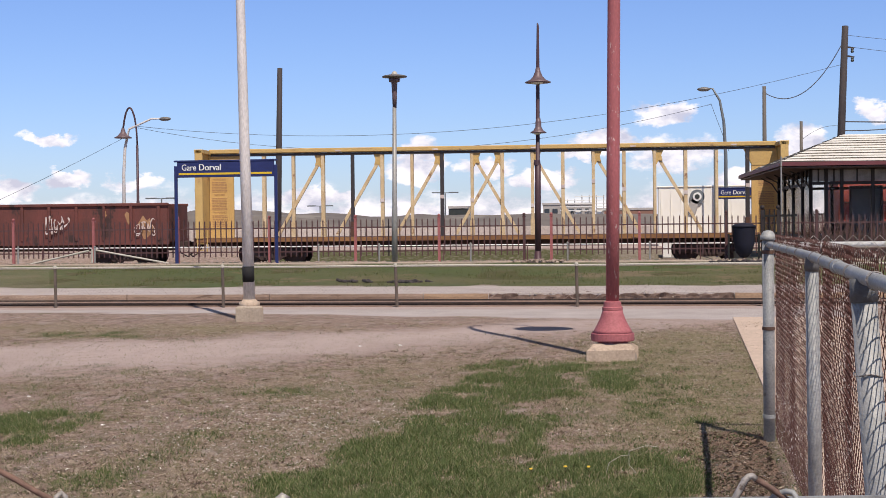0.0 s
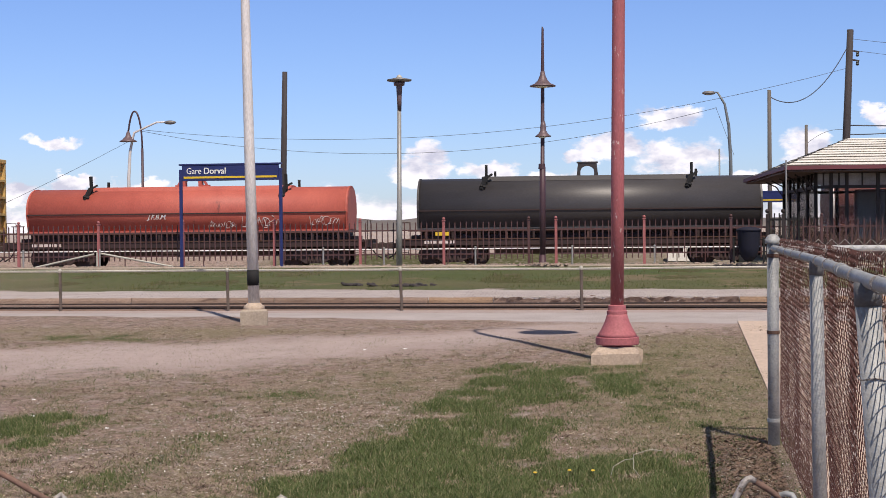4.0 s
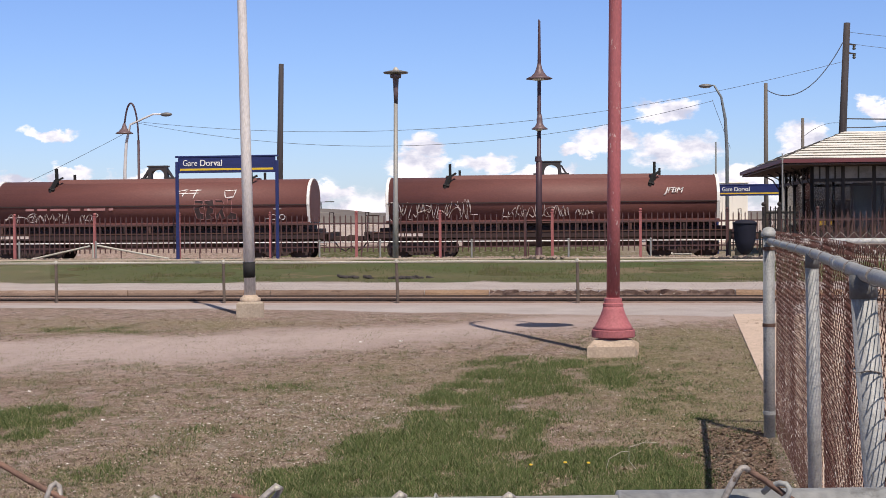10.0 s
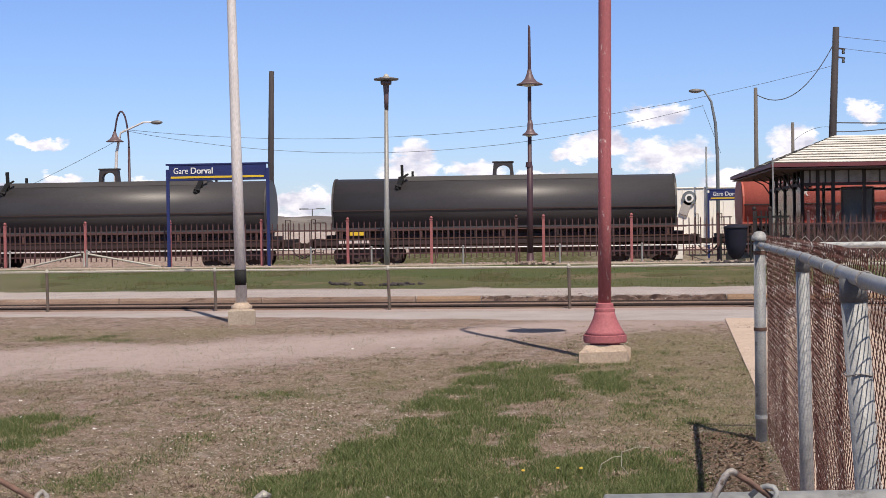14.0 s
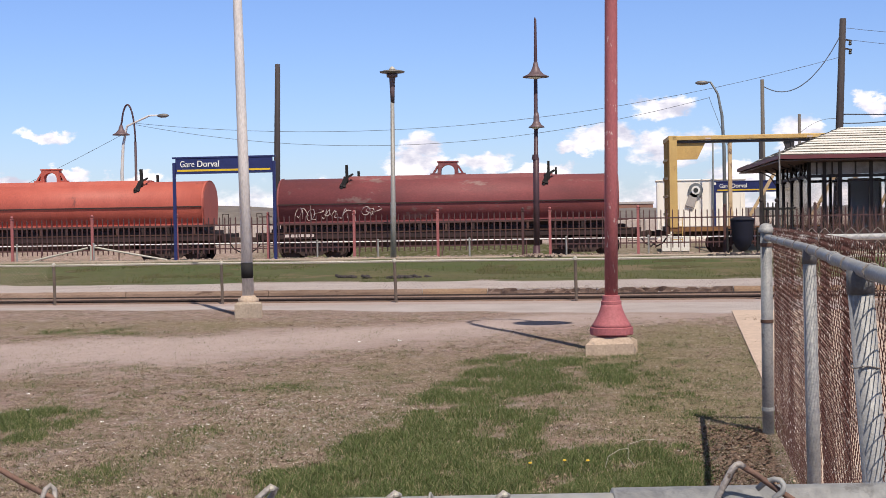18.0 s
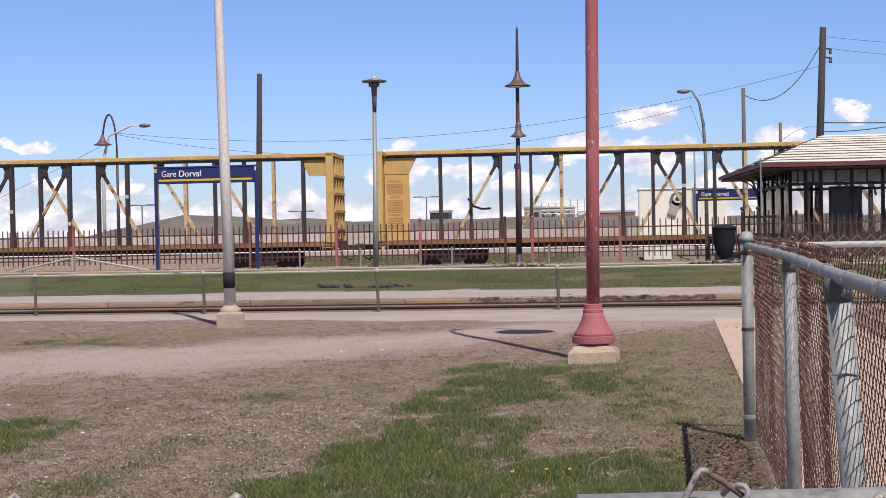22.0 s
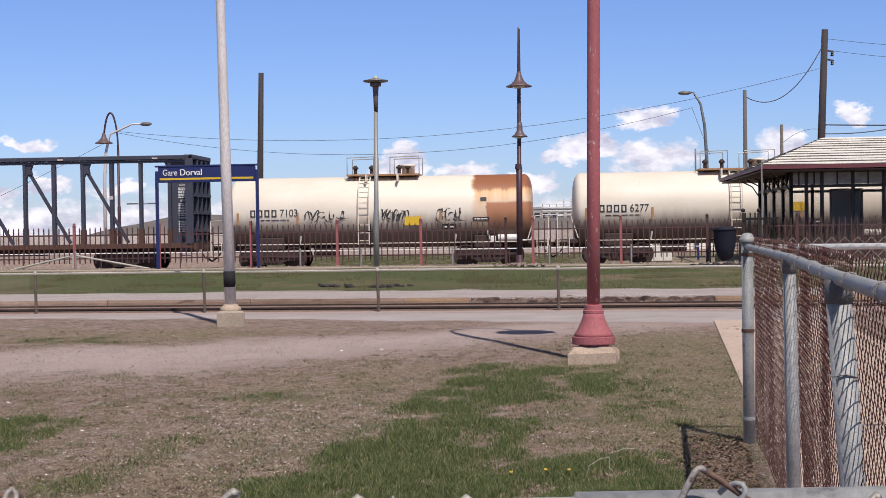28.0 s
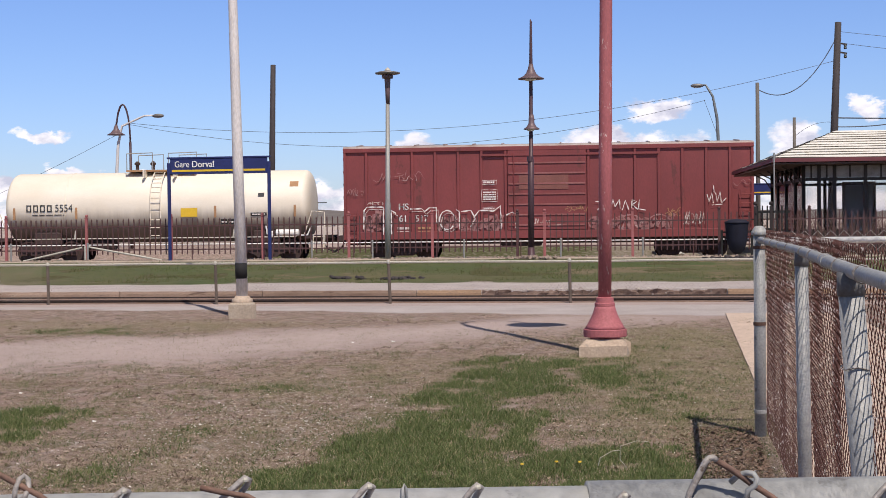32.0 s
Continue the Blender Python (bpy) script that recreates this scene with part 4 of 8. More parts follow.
def add_mesh(name, me, material, parent, m, label="", kind=""):
    me.materials.append(material)
    ob = shared(name, me, parent, m)
    return tagged(ob, label, kind=kind)


def mid_fence():
    f = thing("chain_link_fence", pose(0, 26.4, 0), "low chain-link fence with pale top rail beside the path", "fence")
    xs = [-25.15 + 3.41 * k for k in range(9)]
    lean = {4: 0.6, 5: 1.0, 6: 2.2, 7: 0.9}
    for i, x in enumerate(xs):
        b = cyl(bmesh.new(), (x, 0, -0.1), (x - 0.012 * lean.get(i, 0.5), 0, 0.76), 0.03, 0.03, 10)
        part("post", b, M["post_far"], f)
        b = lathe(bmesh.new(), [(0.036, 0), (0.04, 0.03), (0.03, 0.06), (0.0, 0.075)], 10, (x - 0.012 * lean.get(i, 0.5), 0, 0.735))
        part("cap", b, M["rail_far"], f)
    pts = []
    for i in range(60):
        x = -26 + 0.55 * i
        pts.append((x, 0, 0.755 + 0.012 * noise.noise(Vector((x * 0.4, 0, 0)))))
    part("top_rail", tube(bmesh.new(), pts, 0.022, 6), M["rail_far"], f, "pale weathered top rail")
    add_mesh("wire_mesh", link_mesh(13.6, 0.79, 0.02, 0.075, 0.0021, 0.03, 3), M["wire_far"], f, pose(-25.2, -0.035, 0), "sagging pale wire mesh")
    add_mesh("wire_mesh", link_mesh(15.0, 0.79, 0.02, 0.075, 0.0011, 0.02, 5), M["wire_dull"], f, pose(-11.5, -0.035, 0), "thin dull wire mesh")


mid_fence()

CORNER = Vector((0.83, 10.0, 0))
LINE = [CORNER, Vector((0.735, 6.6, 0)), Vector((0.597, 4.1, 0)), Vector((0.502, 0.88, 0))]
RAIL_Z = 1.364


def tie_ring(b, p, d, r):
    """A wire tie round a rail at p along d."""
    s = Vector((0, 0, 1))
    u = d.cross(s).normalized()
    tube(b, [p + (u * math.cos(a) + s * math.sin(a)) * r + d * 0.004 * a for a in [k * math.tau / 12 for k in range(15)]], 0.0019, 5)


def side_fence():
    f = thing("chain_link_fence", pose(0, 0, 0), "tall galvanized chain-link fence with rusty wire mesh", "fence")
    # corner post and cap
    b = cyl(bmesh.new(), (CORNER.x, CORNER.y, -0.1), (CORNER.x, CORNER.y, 1.40), 0.040, 0.040, 20)
    cp = part("corner_post", b, M["galv"], f, "thick galvanized corner post", True)
    b = lathe(bmesh.new(), [(0.05, 0), (0.054, 0.004), (0.054, 0.030), (0.047, 0.034), (0.043, 0.046), (0.032, 0.060), (0.016, 0.066), (0.0, 0.067)], 20, (CORNER.x, CORNER.y, 1.395))
    part("cap", b, M["galv"], f, "domed cast cap", True)
    for z in (0.16, 0.77, 1.30):
        b = lathe(bmesh.new(), [(0.040, 0), (0.045, 0.001), (0.045, 0.024), (0.040, 0.025)], 20, (CORNER.x, CORNER.y, z))
        part("band", b, M["rust_band"] if z in (0.77, 1.30) else M["galv"], f, "rusty tension band" if z in (0.77, 1.30) else "")
    # line posts; one leans outwards
    for p, lean in ((LINE[1], -0.02), (LINE[2] + Vector((-0.006, 0, 0)), -0.08), (LINE[3], 0.0)):
        d = Vector((lean, 0, 0))
        b = cyl(bmesh.new(), p - d * 1.36 + Vector((-0.01, 0, -0.1)), p + Vector((0.002 - lean * 0.05, 0, RAIL_Z - 0.055)), 0.037 if p.y < 5 else 0.032, 0.036 if p.y < 5 else 0.030, 18)
        part("line_post", b, M["galv"], f, "galvanized line post wound with shadowed wire", True)
        b = cyl(bmesh.new(), p + Vector((0.002 - lean * 0.06, 0, RAIL_Z - 0.07)), p + Vector((0.004, 0, RAIL_Z - 0.004)), 0.0395 if p.y < 5 else 0.0335, 0.037 if p.y < 5 else 0.031, 18)
        part("eye_cap", b, M["cap_dark"], f, "dark cast eye cap under the rail", True)
    b = bmesh.new()
    q = LINE[2] + Vector((0.012, 0, 0))
    tube(b, [q + Vector((0.040 * math.cos(a), 0.040 * math.sin(a), 1.09 + 0.004 * math.sin(3 * a))) for a in [k * math.tau / 16 for k in range(17)]], 0.0022, 5)
    part("wire_tie", b, M["wire_dirty"], f, "twisted wire tie round the leaning post")
    # rail
    pts = [CORNER + Vector((0, 0, RAIL_Z))]
    for a, c in zip(LINE, LINE[1:]):
        for k in range(1, 9):
            pts.append(a.lerp(c, k / 8) + Vector((0, 0, RAIL_Z)))
    part("top_rail", tube(bmesh.new(), pts, 0.021, 14), M["galv"], f, "galvanized pipe top rail", True)
    b = bmesh.new()
    cyl(b, LINE[2].lerp(LINE[1], 0.35) + Vector((0, 0, RAIL_Z)), LINE[2].lerp(LINE[1], 0.42) + Vector((0, 0, RAIL_Z)), 0.0245, 0.0245, 14)
    part("rail_sleeve", b, M["galv"], f)
    for a, c in zip(LINE, LINE[1:]):
        d = (c - a).normalized()
        L = (c - a).length
        for k in range(int(L / 0.62)):
            b = bmesh.new()
            tie_ring(b, a + d * (0.25 + 0.62 * k) + Vector((0, 0, RAIL_Z)), d, 0.025)
            part("wire_tie", b, M["wire_dirty"], f)
        # wire mesh of this bay, hung on the far side of the posts
        ang = math.degrees(math.atan2(d.y, d.x))
        add_mesh("wire_mesh", link_mesh(L, RAIL_Z + 0.07, 0.03, 0.062, 0.0019, 0.015, 7 + int(L * 10)), M["wire_mixed"] if a is LINE[0] else M["wire_rust"], f, pose(a.x + 0.048, a.y, 0, 0, 0, ang), "rusty dark wire mesh")
    return f


side_fence()


def cross_fence():
    f = thing("chain_link_fence", pose(CORNER.x, CORNER.y, 0), "galvanized chain-link fence running off from a corner post", "fence")
    for k in (1, 2, 3):
        part("line_post", cyl(bmesh.new(), (3.05 * k, 0, -0.1), (3.05 * k, 0, RAIL_Z), 0.03, 0.03, 14), M["galv"], f)
    part("top_rail", cyl(bmesh.new(), (0, 0, RAIL_Z - 0.005), (10, 0, RAIL_Z - 0.005), 0.021, 0.021, 12), M["white"], f, "pale sunlit pipe top rail", True)
    add_mesh("wire_mesh", link_mesh(9.6, RAIL_Z + 0.06, 0.03, 0.088, 0.0022, 0.01, 4), M["wire_galv"], f, pose(0.04, -0.03, 0), "grey wire mesh with pointed top")


cross_fence()


def near_fence():
    """The fence that the camera looks over: its top rail and the knuckled wire ends."""
    a, c = Vector((-0.348, 0.734, 0)), Vector((0.136, 0.811, 0))
    d = (c - a).normalized()
    p0, p1 = a - d * 2.2, a + d * 0.86
    f = thing("chain_link_fence", pose(0, 0, 0), "galvanized chain-link fence with knuckled top", "fence")
    z = 1.3485
    sleeve = a + d * 0.33
    part("top_rail", cyl(bmesh.new(), p0 + Vector((0, 0, z)), p1 + Vector((0, 0, z)), 0.0195, 0.0195, 20), M["galv"], f, "galvanized pipe top rail", True)
    part("rail_sleeve", cyl(bmesh.new(), sleeve + Vector((0, 0, z + 0.001)), sleeve + d * 0.5 + Vector((0, 0, z + 0.001)), 0.0212, 0.0212, 20), M["galv"], f, "", True)
    for s in (p0, p1):
        part("line_post", cyl(bmesh.new(), s + Vector((0, 0, -0.1)), s + Vector((0, 0, z)), 0.03, 0.03, 14), M["galv"], f)
    n = Vector((d.y, -d.x, 0))  # towards the camera
    ang = math.degrees(math.atan2(d.y, d.x))
    add_mesh("wire_mesh", link_mesh(3.06, z - 0.01, 0.03, 0.062, 0.0019, 0.004, 12), M["wire_galv"], f, pose(p0.x + n.x * 0.024, p0.y + n.y * 0.024, 0, 0, 0, ang), "wire mesh")
    def at(x, zz, out=0.022):
        return a + d * x + n * out + Vector((0, 0, z + zz))

    def bent(name, pts, r, material, label=""):
        """A wire bent through (along, up, towards the camera) points."""
        part(name, tube(bmesh.new(), [at(x, zz, 0.022 + o) for x, zz, o in pts], r, 8), material, f, label, True)

    rnd = random.Random(8)
    # knuckles: each wire comes up, doubles over and goes down behind its neighbour
    for x, up, lean in ((-0.29, 0.026, 0.004), (-0.23, 0.025, 0.0), (-0.168, 0.027, 0.004), (-0.106, 0.026, 0.002), (-0.045, 0.025, 0.0), (0.073, 0.0262, 0.004), (0.136, 0.0315, 0.006), (0.2045, 0.0268, 0.004), (0.264, 0.0256, 0.003), (0.3445, 0.0198, 0.002), (0.486, 0.0226, 0.004), (0.55, 0.026, 0.004), (0.612, 0.025, 0.0), (0.675, 0.027, 0.003), (0.737, 0.025, 0.002), (0.80, 0.026, 0.003)):
        low = up - 0.016
        bent("knuckle", [(x - 0.013, low - 0.02, 0.0), (x - 0.006, low + 0.004, 0.001), (x + lean - 0.002, up - 0.003, 0.001), (x + lean + 0.001, up - 0.0006, 0.0), (x + lean + 0.0032, up - 0.0022, -0.0015), (x + lean + 0.001, up - 0.006, -0.003), (x - 0.004, low - 0.004, -0.004)], 0.0017, M["wire_dirty"])
        part("wire_tip", lathe(bmesh.new(), [(0.0019, 0), (0.0021, 0.0012), (0.0014, 0.0024)], 8, tuple(at(x + lean + 0.001, up - 0.0026, 0.0225))), M["rail_far"], f)
    bent("wire_end", [(0.1193, 0.0262, 0.002), (0.130, 0.0240, 0.003), (0.1445, 0.0212, 0.002), (0.16, 0.012, 0.0)], 0.0016, M["wire_rusted"], "rusty wire end")
    bent("wire_end", [(0.2268, 0.012, 0.0), (0.2274, 0.0235, 0.001), (0.2285, 0.0255, 0.0), (0.2296, 0.023, -0.001), (0.2294, 0.012, -0.002)], 0.0010, M["galv"])
    bent("wire_end", [(-0.03, 0.058, 0.001), (0.0, 0.0425, 0.002), (0.0108, 0.0358, 0.002), (0.0227, 0.0292, 0.002), (0.0331, 0.0232, 0.001), (0.05, 0.010, 0.0)], 0.0017, M["wire_rusted"], "long rusty wire end")
    bent("knuckle", [(0.0205, 0.018, 0.004), (0.0210, 0.0265, 0.004), (0.0228, 0.0322, 0.002), (0.0248, 0.0338, 0.0), (0.0268, 0.0315, -0.001), (0.0276, 0.0275, 0.001), (0.0262, 0.0235, 0.003), (0.0240, 0.0215, 0.004)], 0.0015, M["wire_dirty"], "wire end hooked round its neighbour")
    # the bent hook that stands up above the rest
    bent("bent_wire", [(0.3800, 0.008, 0.0), (0.3829, 0.0189, 0.0), (0.3876, 0.0283, 0.0), (0.3918, 0.0358, 0.0), (0.3938, 0.0376, 0.0), (0.3958, 0.0378, -0.001), (0.3981, 0.0362, -0.002)], 0.0018, M["wire_dirty"], "bent wire end")
    bent("bent_wire", [(0.3976, 0.0364, -0.002), (0.406, 0.0311, -0.001), (0.4167, 0.0232, 0.0), (0.4274, 0.0162, 0.001), (0.44, 0.006, 0.0)], 0.0017, M["wire_rusted"], "brown weathered wire end")
    bent("bent_wire", [(0.3935, 0.0362, -0.003), (0.3905, 0.0290, -0.005), (0.3850, 0.0200, -0.006), (0.382, 0.010, -0.006)], 0.0016, M["wire_rusted"])
    bent("knuckle", [(0.4060, 0.0235, -0.004), (0.4100, 0.0278, -0.002), (0.4140, 0.0297, 0.001), (0.4170, 0.0294, 0.003), (0.4186, 0.0268, 0.004), (0.4176, 0.0232, 0.004), (0.4140, 0.0205, 0.003), (0.4125, 0.012, 0.002)], 0.0016, M["galv"], "wire loop round the hook")


near_fence()


# ---- lamp posts ----
def block(bm, w, h, chamfer=0.06):
    poly = [(-w / 2, -0.05), (w / 2, -0.05), (w / 2, h - chamfer), (w / 2 - chamfer, h), (-w / 2 + chamfer, h), (-w / 2, h - chamfer)]
    extrude_x(bm, poly, -w / 2, w / 2)
    bm.verts.ensure_lookup_table()
    for v in bm.verts:
        if v.co.z > h - 0.01:
            v.co.x *= 1 - chamfer / w * 2
        v.co += Vector((0.02 * math.sin(v.co.y * 31), 0.015 * math.sin(v.co.x * 23), 0.012 * math.sin(v.co.x * 17 + v.co.y * 9)))
    return bm


def red_lamp():
    """Tall red pole with a flared foot; its lamp hangs on a hooked arm above."""
    t = thing("lamp_post", pose(-0.385, 15.95, 0), "red painted steel lamp post with flared foot, paint flaking", "lamp post", "lamp posts by the path")
    part("footing", block(bmesh.new(), 0.53, 0.175), M["footing_tan"], t, "chamfered concrete footing block")
    part("foot_ring", lathe(bmesh.new(), [(0.17, 0.165), (0.17, 0.20), (0.236, 0.205), (0.242, 0.215), (0.242, 0.285), (0.236, 0.292), (0.2, 0.294)], 28), M["bell_paint"], t)
    part("flared_foot", lathe(bmesh.new(), [(0.230, 0.29), (0.206, 0.33), (0.172, 0.39), (0.143, 0.45), (0.122, 0.51), (0.113, 0.545), (0.09, 0.55)], 28), M["bell_paint"], t, "flared red foot", True)
    part("collar", lathe(bmesh.new(), [(0.113, 0.545), (0.115, 0.555), (0.115, 0.58), (0.102, 0.588), (0.098, 0.64), (0.07, 0.65)], 28), M["bell_paint"], t)
    H, lean = 8.3, 0.0134
    b = lathe(bmesh.new(), [(0.074, 0.6), (0.074, 2.2), (0.070, 4.5), (0.062, H - 1.2)], 20)
    for v in b.verts:
        v.co.x += lean * (v.co.z - 0.6)
    part("pole", b, M["red_paint"], t, "", True)
    u = Vector((0.82, 0.57, 0))
    tip = Vector((lean * (H - 1.8), 0, 0))
    pts = [Vector((0, 0, H - 1.3))] + [u * (0.5 - 0.5 * math.cos(a)) + Vector((0, 0, H - 1.2 + 1.1 * math.sin(a))) for a in [k * math.pi / 14 for k in range(0, 14)]] + [u * 1.0 + Vector((0, 0, H - 1.35))]
    part("arm", tube(bmesh.new(), [p + tip for p in pts], 0.035, 10), M["red_paint"], t, "", True)
    b = lathe(bmesh.new(), [(0.44, 0.0), (0.43, 0.03), (0.2, 0.14), (0.09, 0.26), (0.06, 0.42)], 24, tuple(tip + u * 1.0 + Vector((0, 0, H - 1.75))))
    part("shade", b, M["red_paint"], t, "", True)


red_lamp()


def white_lamp():
    t = thing("lamp_post", pose(-6.335, 22.05, 0), "grey metal lamp post with black band on concrete block", "lamp post", "lamp posts by the path")
    b = block(bmesh.new(), 0.43, 0.25, 0.03)
    bmesh.ops.rotate(b, verts=b.verts, matrix=Matrix.Rotation(radians(16), 3, "Z"))
    part("footing", b, M["concrete"], t, "rough concrete footing block")
    part("base_plate", lathe(bmesh.new(), [(0.165, 0.25), (0.17, 0.27), (0.165, 0.31), (0.13, 0.33), (0.105, 0.36)], 20), M["footing_tan"], t, "dusty cast base", True)
    dx = -0.0168
    top = (dx * 8.6, 0, 8.6)
    part("pole", tube(bmesh.new(), [(0, 0, 0.28), (dx * 3, 0, 3), (dx * 6, 0, 6), top], [0.094, 0.083, 0.068, 0.055], 20), M["alu"], t, "", True)
    b = tube(bmesh.new(), [(dx * 0.64, 0, 0.64), (dx * 0.89, 0, 0.89)], 0.0965, 20)
    part("band", b, M["black_band"], t, "black painted band", True)
    part("lamp_head", lathe(bmesh.new(), [(0.06, 0), (0.10, 0.1), (0.36, 0.22), (0.36, 0.26), (0.05, 0.34)], 20, top), M["lamp_green"], t, "", True)


white_lamp()
PLAT = 0.48


def mushroom_lamp():
    t = thing("lamp_post", pose(-6.95, 38.8, 0.42), "slim steel platform lamp with dark mushroom head", "lamp post", "platform lamps")
    part("foot", cyl(bmesh.new(), (0, 0, 0), (0, 0, 0.05), 0.11, 0.10, 14), M["steel_blue"], t)
    part("pole", tube(bmesh.new(), [(0, 0, 0.02), (0.017, 0, 1.6), (0.018, 0, 1.65), (0.045, 0, 4.4)], [0.085, 0.08, 0.068, 0.056], 14), M["pole_grey"], t, "", True)
    part("neck", lathe(bmesh.new(), [(0.056, 4.38), (0.068, 4.75), (0.085, 5.06), (0.09, 5.09), (0.15, 5.10), (0.16, 5.18), (0.12, 5.21)], 18, (0.05, 0, 0)), M["lamp_shade"], t, "flared dark neck", True)
    part("hood", lathe(bmesh.new(), [(0.16, 5.2), (0.34, 5.225), (0.35, 5.26), (0.22, 5.29), (0.10, 5.31), (0.07, 5.32)], 22, (0.054, 0, 0)), M["head_grey"], t, "flat grey hood", True)
    part("knob", lathe(bmesh.new(), [(0.09, 5.29), (0.09, 5.32), (0.05, 5.38), (0.0, 5.41)], 14, (0.054, 0, 0)), M["rail_far"], t, "pale knob", True)


mushroom_lamp()


def spike_lamp():
    t = thing("lamp_post", pose(-2.95, 38.85, PLAT), "dark red platform lamp post with two bell shades", "lamp post", "platform lamps")
    part("foot", lathe(bmesh.new(), [(0.16, 0), (0.16, 0.05), (0.10, 0.08), (0.09, 0.3)], 16), M["lamp_dark"], t, "", True)
    part("pole", tube(bmesh.new(), [(0, 0, 0.05), (0.02, 0, 2.7), (0.02, 0, 2.72), (0.045, 0, 5.3), (0.055, 0, 6.5), (0.04, 0, 6.56)], [0.085, 0.085, 0.058, 0.05, 0.032, 0.012], 14), M["lamp_dark"], t, "", True)
    part("collar", cyl(bmesh.new(), (0, 0, 2.66), (0, 0, 2.8), 0.1, 0.085, 14), M["lamp_dark"], t)
    for z, r in ((4.92, 0.36), (3.54, 0.22)):
        part("shade", lathe(bmesh.new(), [(r, 0), (r, 0.02), (r * 0.62, 0.08), (r * 0.38, 0.17), (0.08, 0.30), (0.055, 0.42)], 22, (0.045, 0, z)), M["lamp_shade"], t, "bell shaped shade", True)
        part("lens", lathe(bmesh.new(), [(0.03, -0.05), (r * 0.4, -0.03), (r * 0.5, 0.0)], 16, (0.02, 0, z)), M["white"], t)


spike_lamp()


def hook_lamp():
    t = thing("lamp_post", pose(-24.1, 65, 0.4), "dark hooked lamp post with hanging bell shade beyond the tracks", "lamp post", "lamp posts beyond the tracks")
    part("pole", tube(bmesh.new(), [(0, 0, -0.1), (0, 0, 2.4), (0, 0, 2.43), (0, 0, 5.12)], [0.085, 0.08, 0.066, 0.058], 12), M["lamp_dark"], t, "", True)
    pts = [(-0.36 + 0.36 * math.cos(a), 0, 5.1 + 1.8 * math.sin(a)) for a in [k * math.pi * 0.82 / 16 for k in range(0, 17)]] + [(-0.69, 0, 5.95)]
    part("hook", tube(bmesh.new(), pts, 0.045, 8), M["lamp_dark"], t, "", True)
    part("shade", lathe(bmesh.new(), [(0.42, 0), (0.42, 0.03), (0.27, 0.11), (0.13, 0.27), (0.06, 0.50)], 20, (-0.70, 0, 5.45)), M["lamp_shade"], t, "bell shaped shade", True)


hook_lamp()


# ---- platform fence ----
def picket_fence():
    f = thing("picket_fence", pose(0, 39.5, PLAT), "dark red steel picket fence along the platform", "fence")
    posts = [-23.4, -20.95, -18.5, -16.02, -13.45, -10.72, -8.2, -5.79, -3.38, -2.62, -0.18, 2.18, 4.6, 7.0, 9.4]
    dark = {-3.38, 2.18, 4.6, 7.0, 9.4}
    pb = box(bmesh.new(), (0, 0, 0.62), (0.075, 0.075, 1.26), None, 0.006)
    box(pb, (0, 0, 1.265), (0.095, 0.095, 0.03))
    bmesh.ops.create_uvsphere(pb, u_segments=10, v_segments=6, radius=0.045, matrix=Matrix.Translation((0, 0, 1.32)))
    red, drk = mesh_of("post", pb.copy(), M["fence_red"]), mesh_of("post", pb, M["fence_dark"])
    for x in posts:
        shared("post", drk if x in dark else red, f, pose(x, 0, 0))
    pk = bmesh.new()
    box(pk, (0, 0, 0.69), (0.030, 0.026, 1.02))
    cyl(pk, (0, 0, 1.2), (0, 0, 1.24), 0.014, 0.002, 4)
    pick = mesh_of("picket", pk, M["fence_dark"])
    for a, b in zip(posts, posts[1:]):
        if b - a < 1:
            continue
        L = b - a
        n = round(L / 0.158)
        for k in range(1, n):
            shared("picket", pick, f, pose(a + L * k / n, 0, 0))
        for z in (1.0, 0.32):
            part("cross_bar", box(bmesh.new(), ((a + b) / 2, 0, z), (L - 0.07, 0.03, 0.036)), M["fence_dark"], f)


picket_fence()


def edge_posts():
    base = None
    for x in (-18.2, -15.85, -9.2, -7.45, -4.85, -2.15, 0.1):
        if base is None:
            base = thing("marker_post", pose(x, 39.15, PLAT), "thin pale steel pipe post by the platform fence", "post", "pipe posts on the platform")
            part("pipe", cyl(bmesh.new(), (0, 0, 0), (0, 0, 0.52), 0.026, 0.026, 10), M["pole_grey"], base)
            part("cap", lathe(bmesh.new(), [(0.032, 0.5), (0.032, 0.53), (0.0, 0.55)], 10), M["pole_grey"], base)
        else:
            copy_thing(base, pose(x, 39.15, PLAT))
    t = thing("pipe_railing", pose(-15.95, 39.2, PLAT), "pale sloping pipe braces on the platform", "railing")
    for a, b in (((-1.9, 0, 0.02), (-0.1, 0, 0.40)), ((0.1, 0, 0.42), (2.3, 0, 0.02))):
        part("brace", cyl(bmesh.new(), a, b, 0.028, 0.028, 10), M["rail_far"], t)
    part("upright", cyl(bmesh.new(), (0, 0, 0), (0, 0, 0.45), 0.03, 0.03, 10), M["rail_far"], t)


edge_posts()


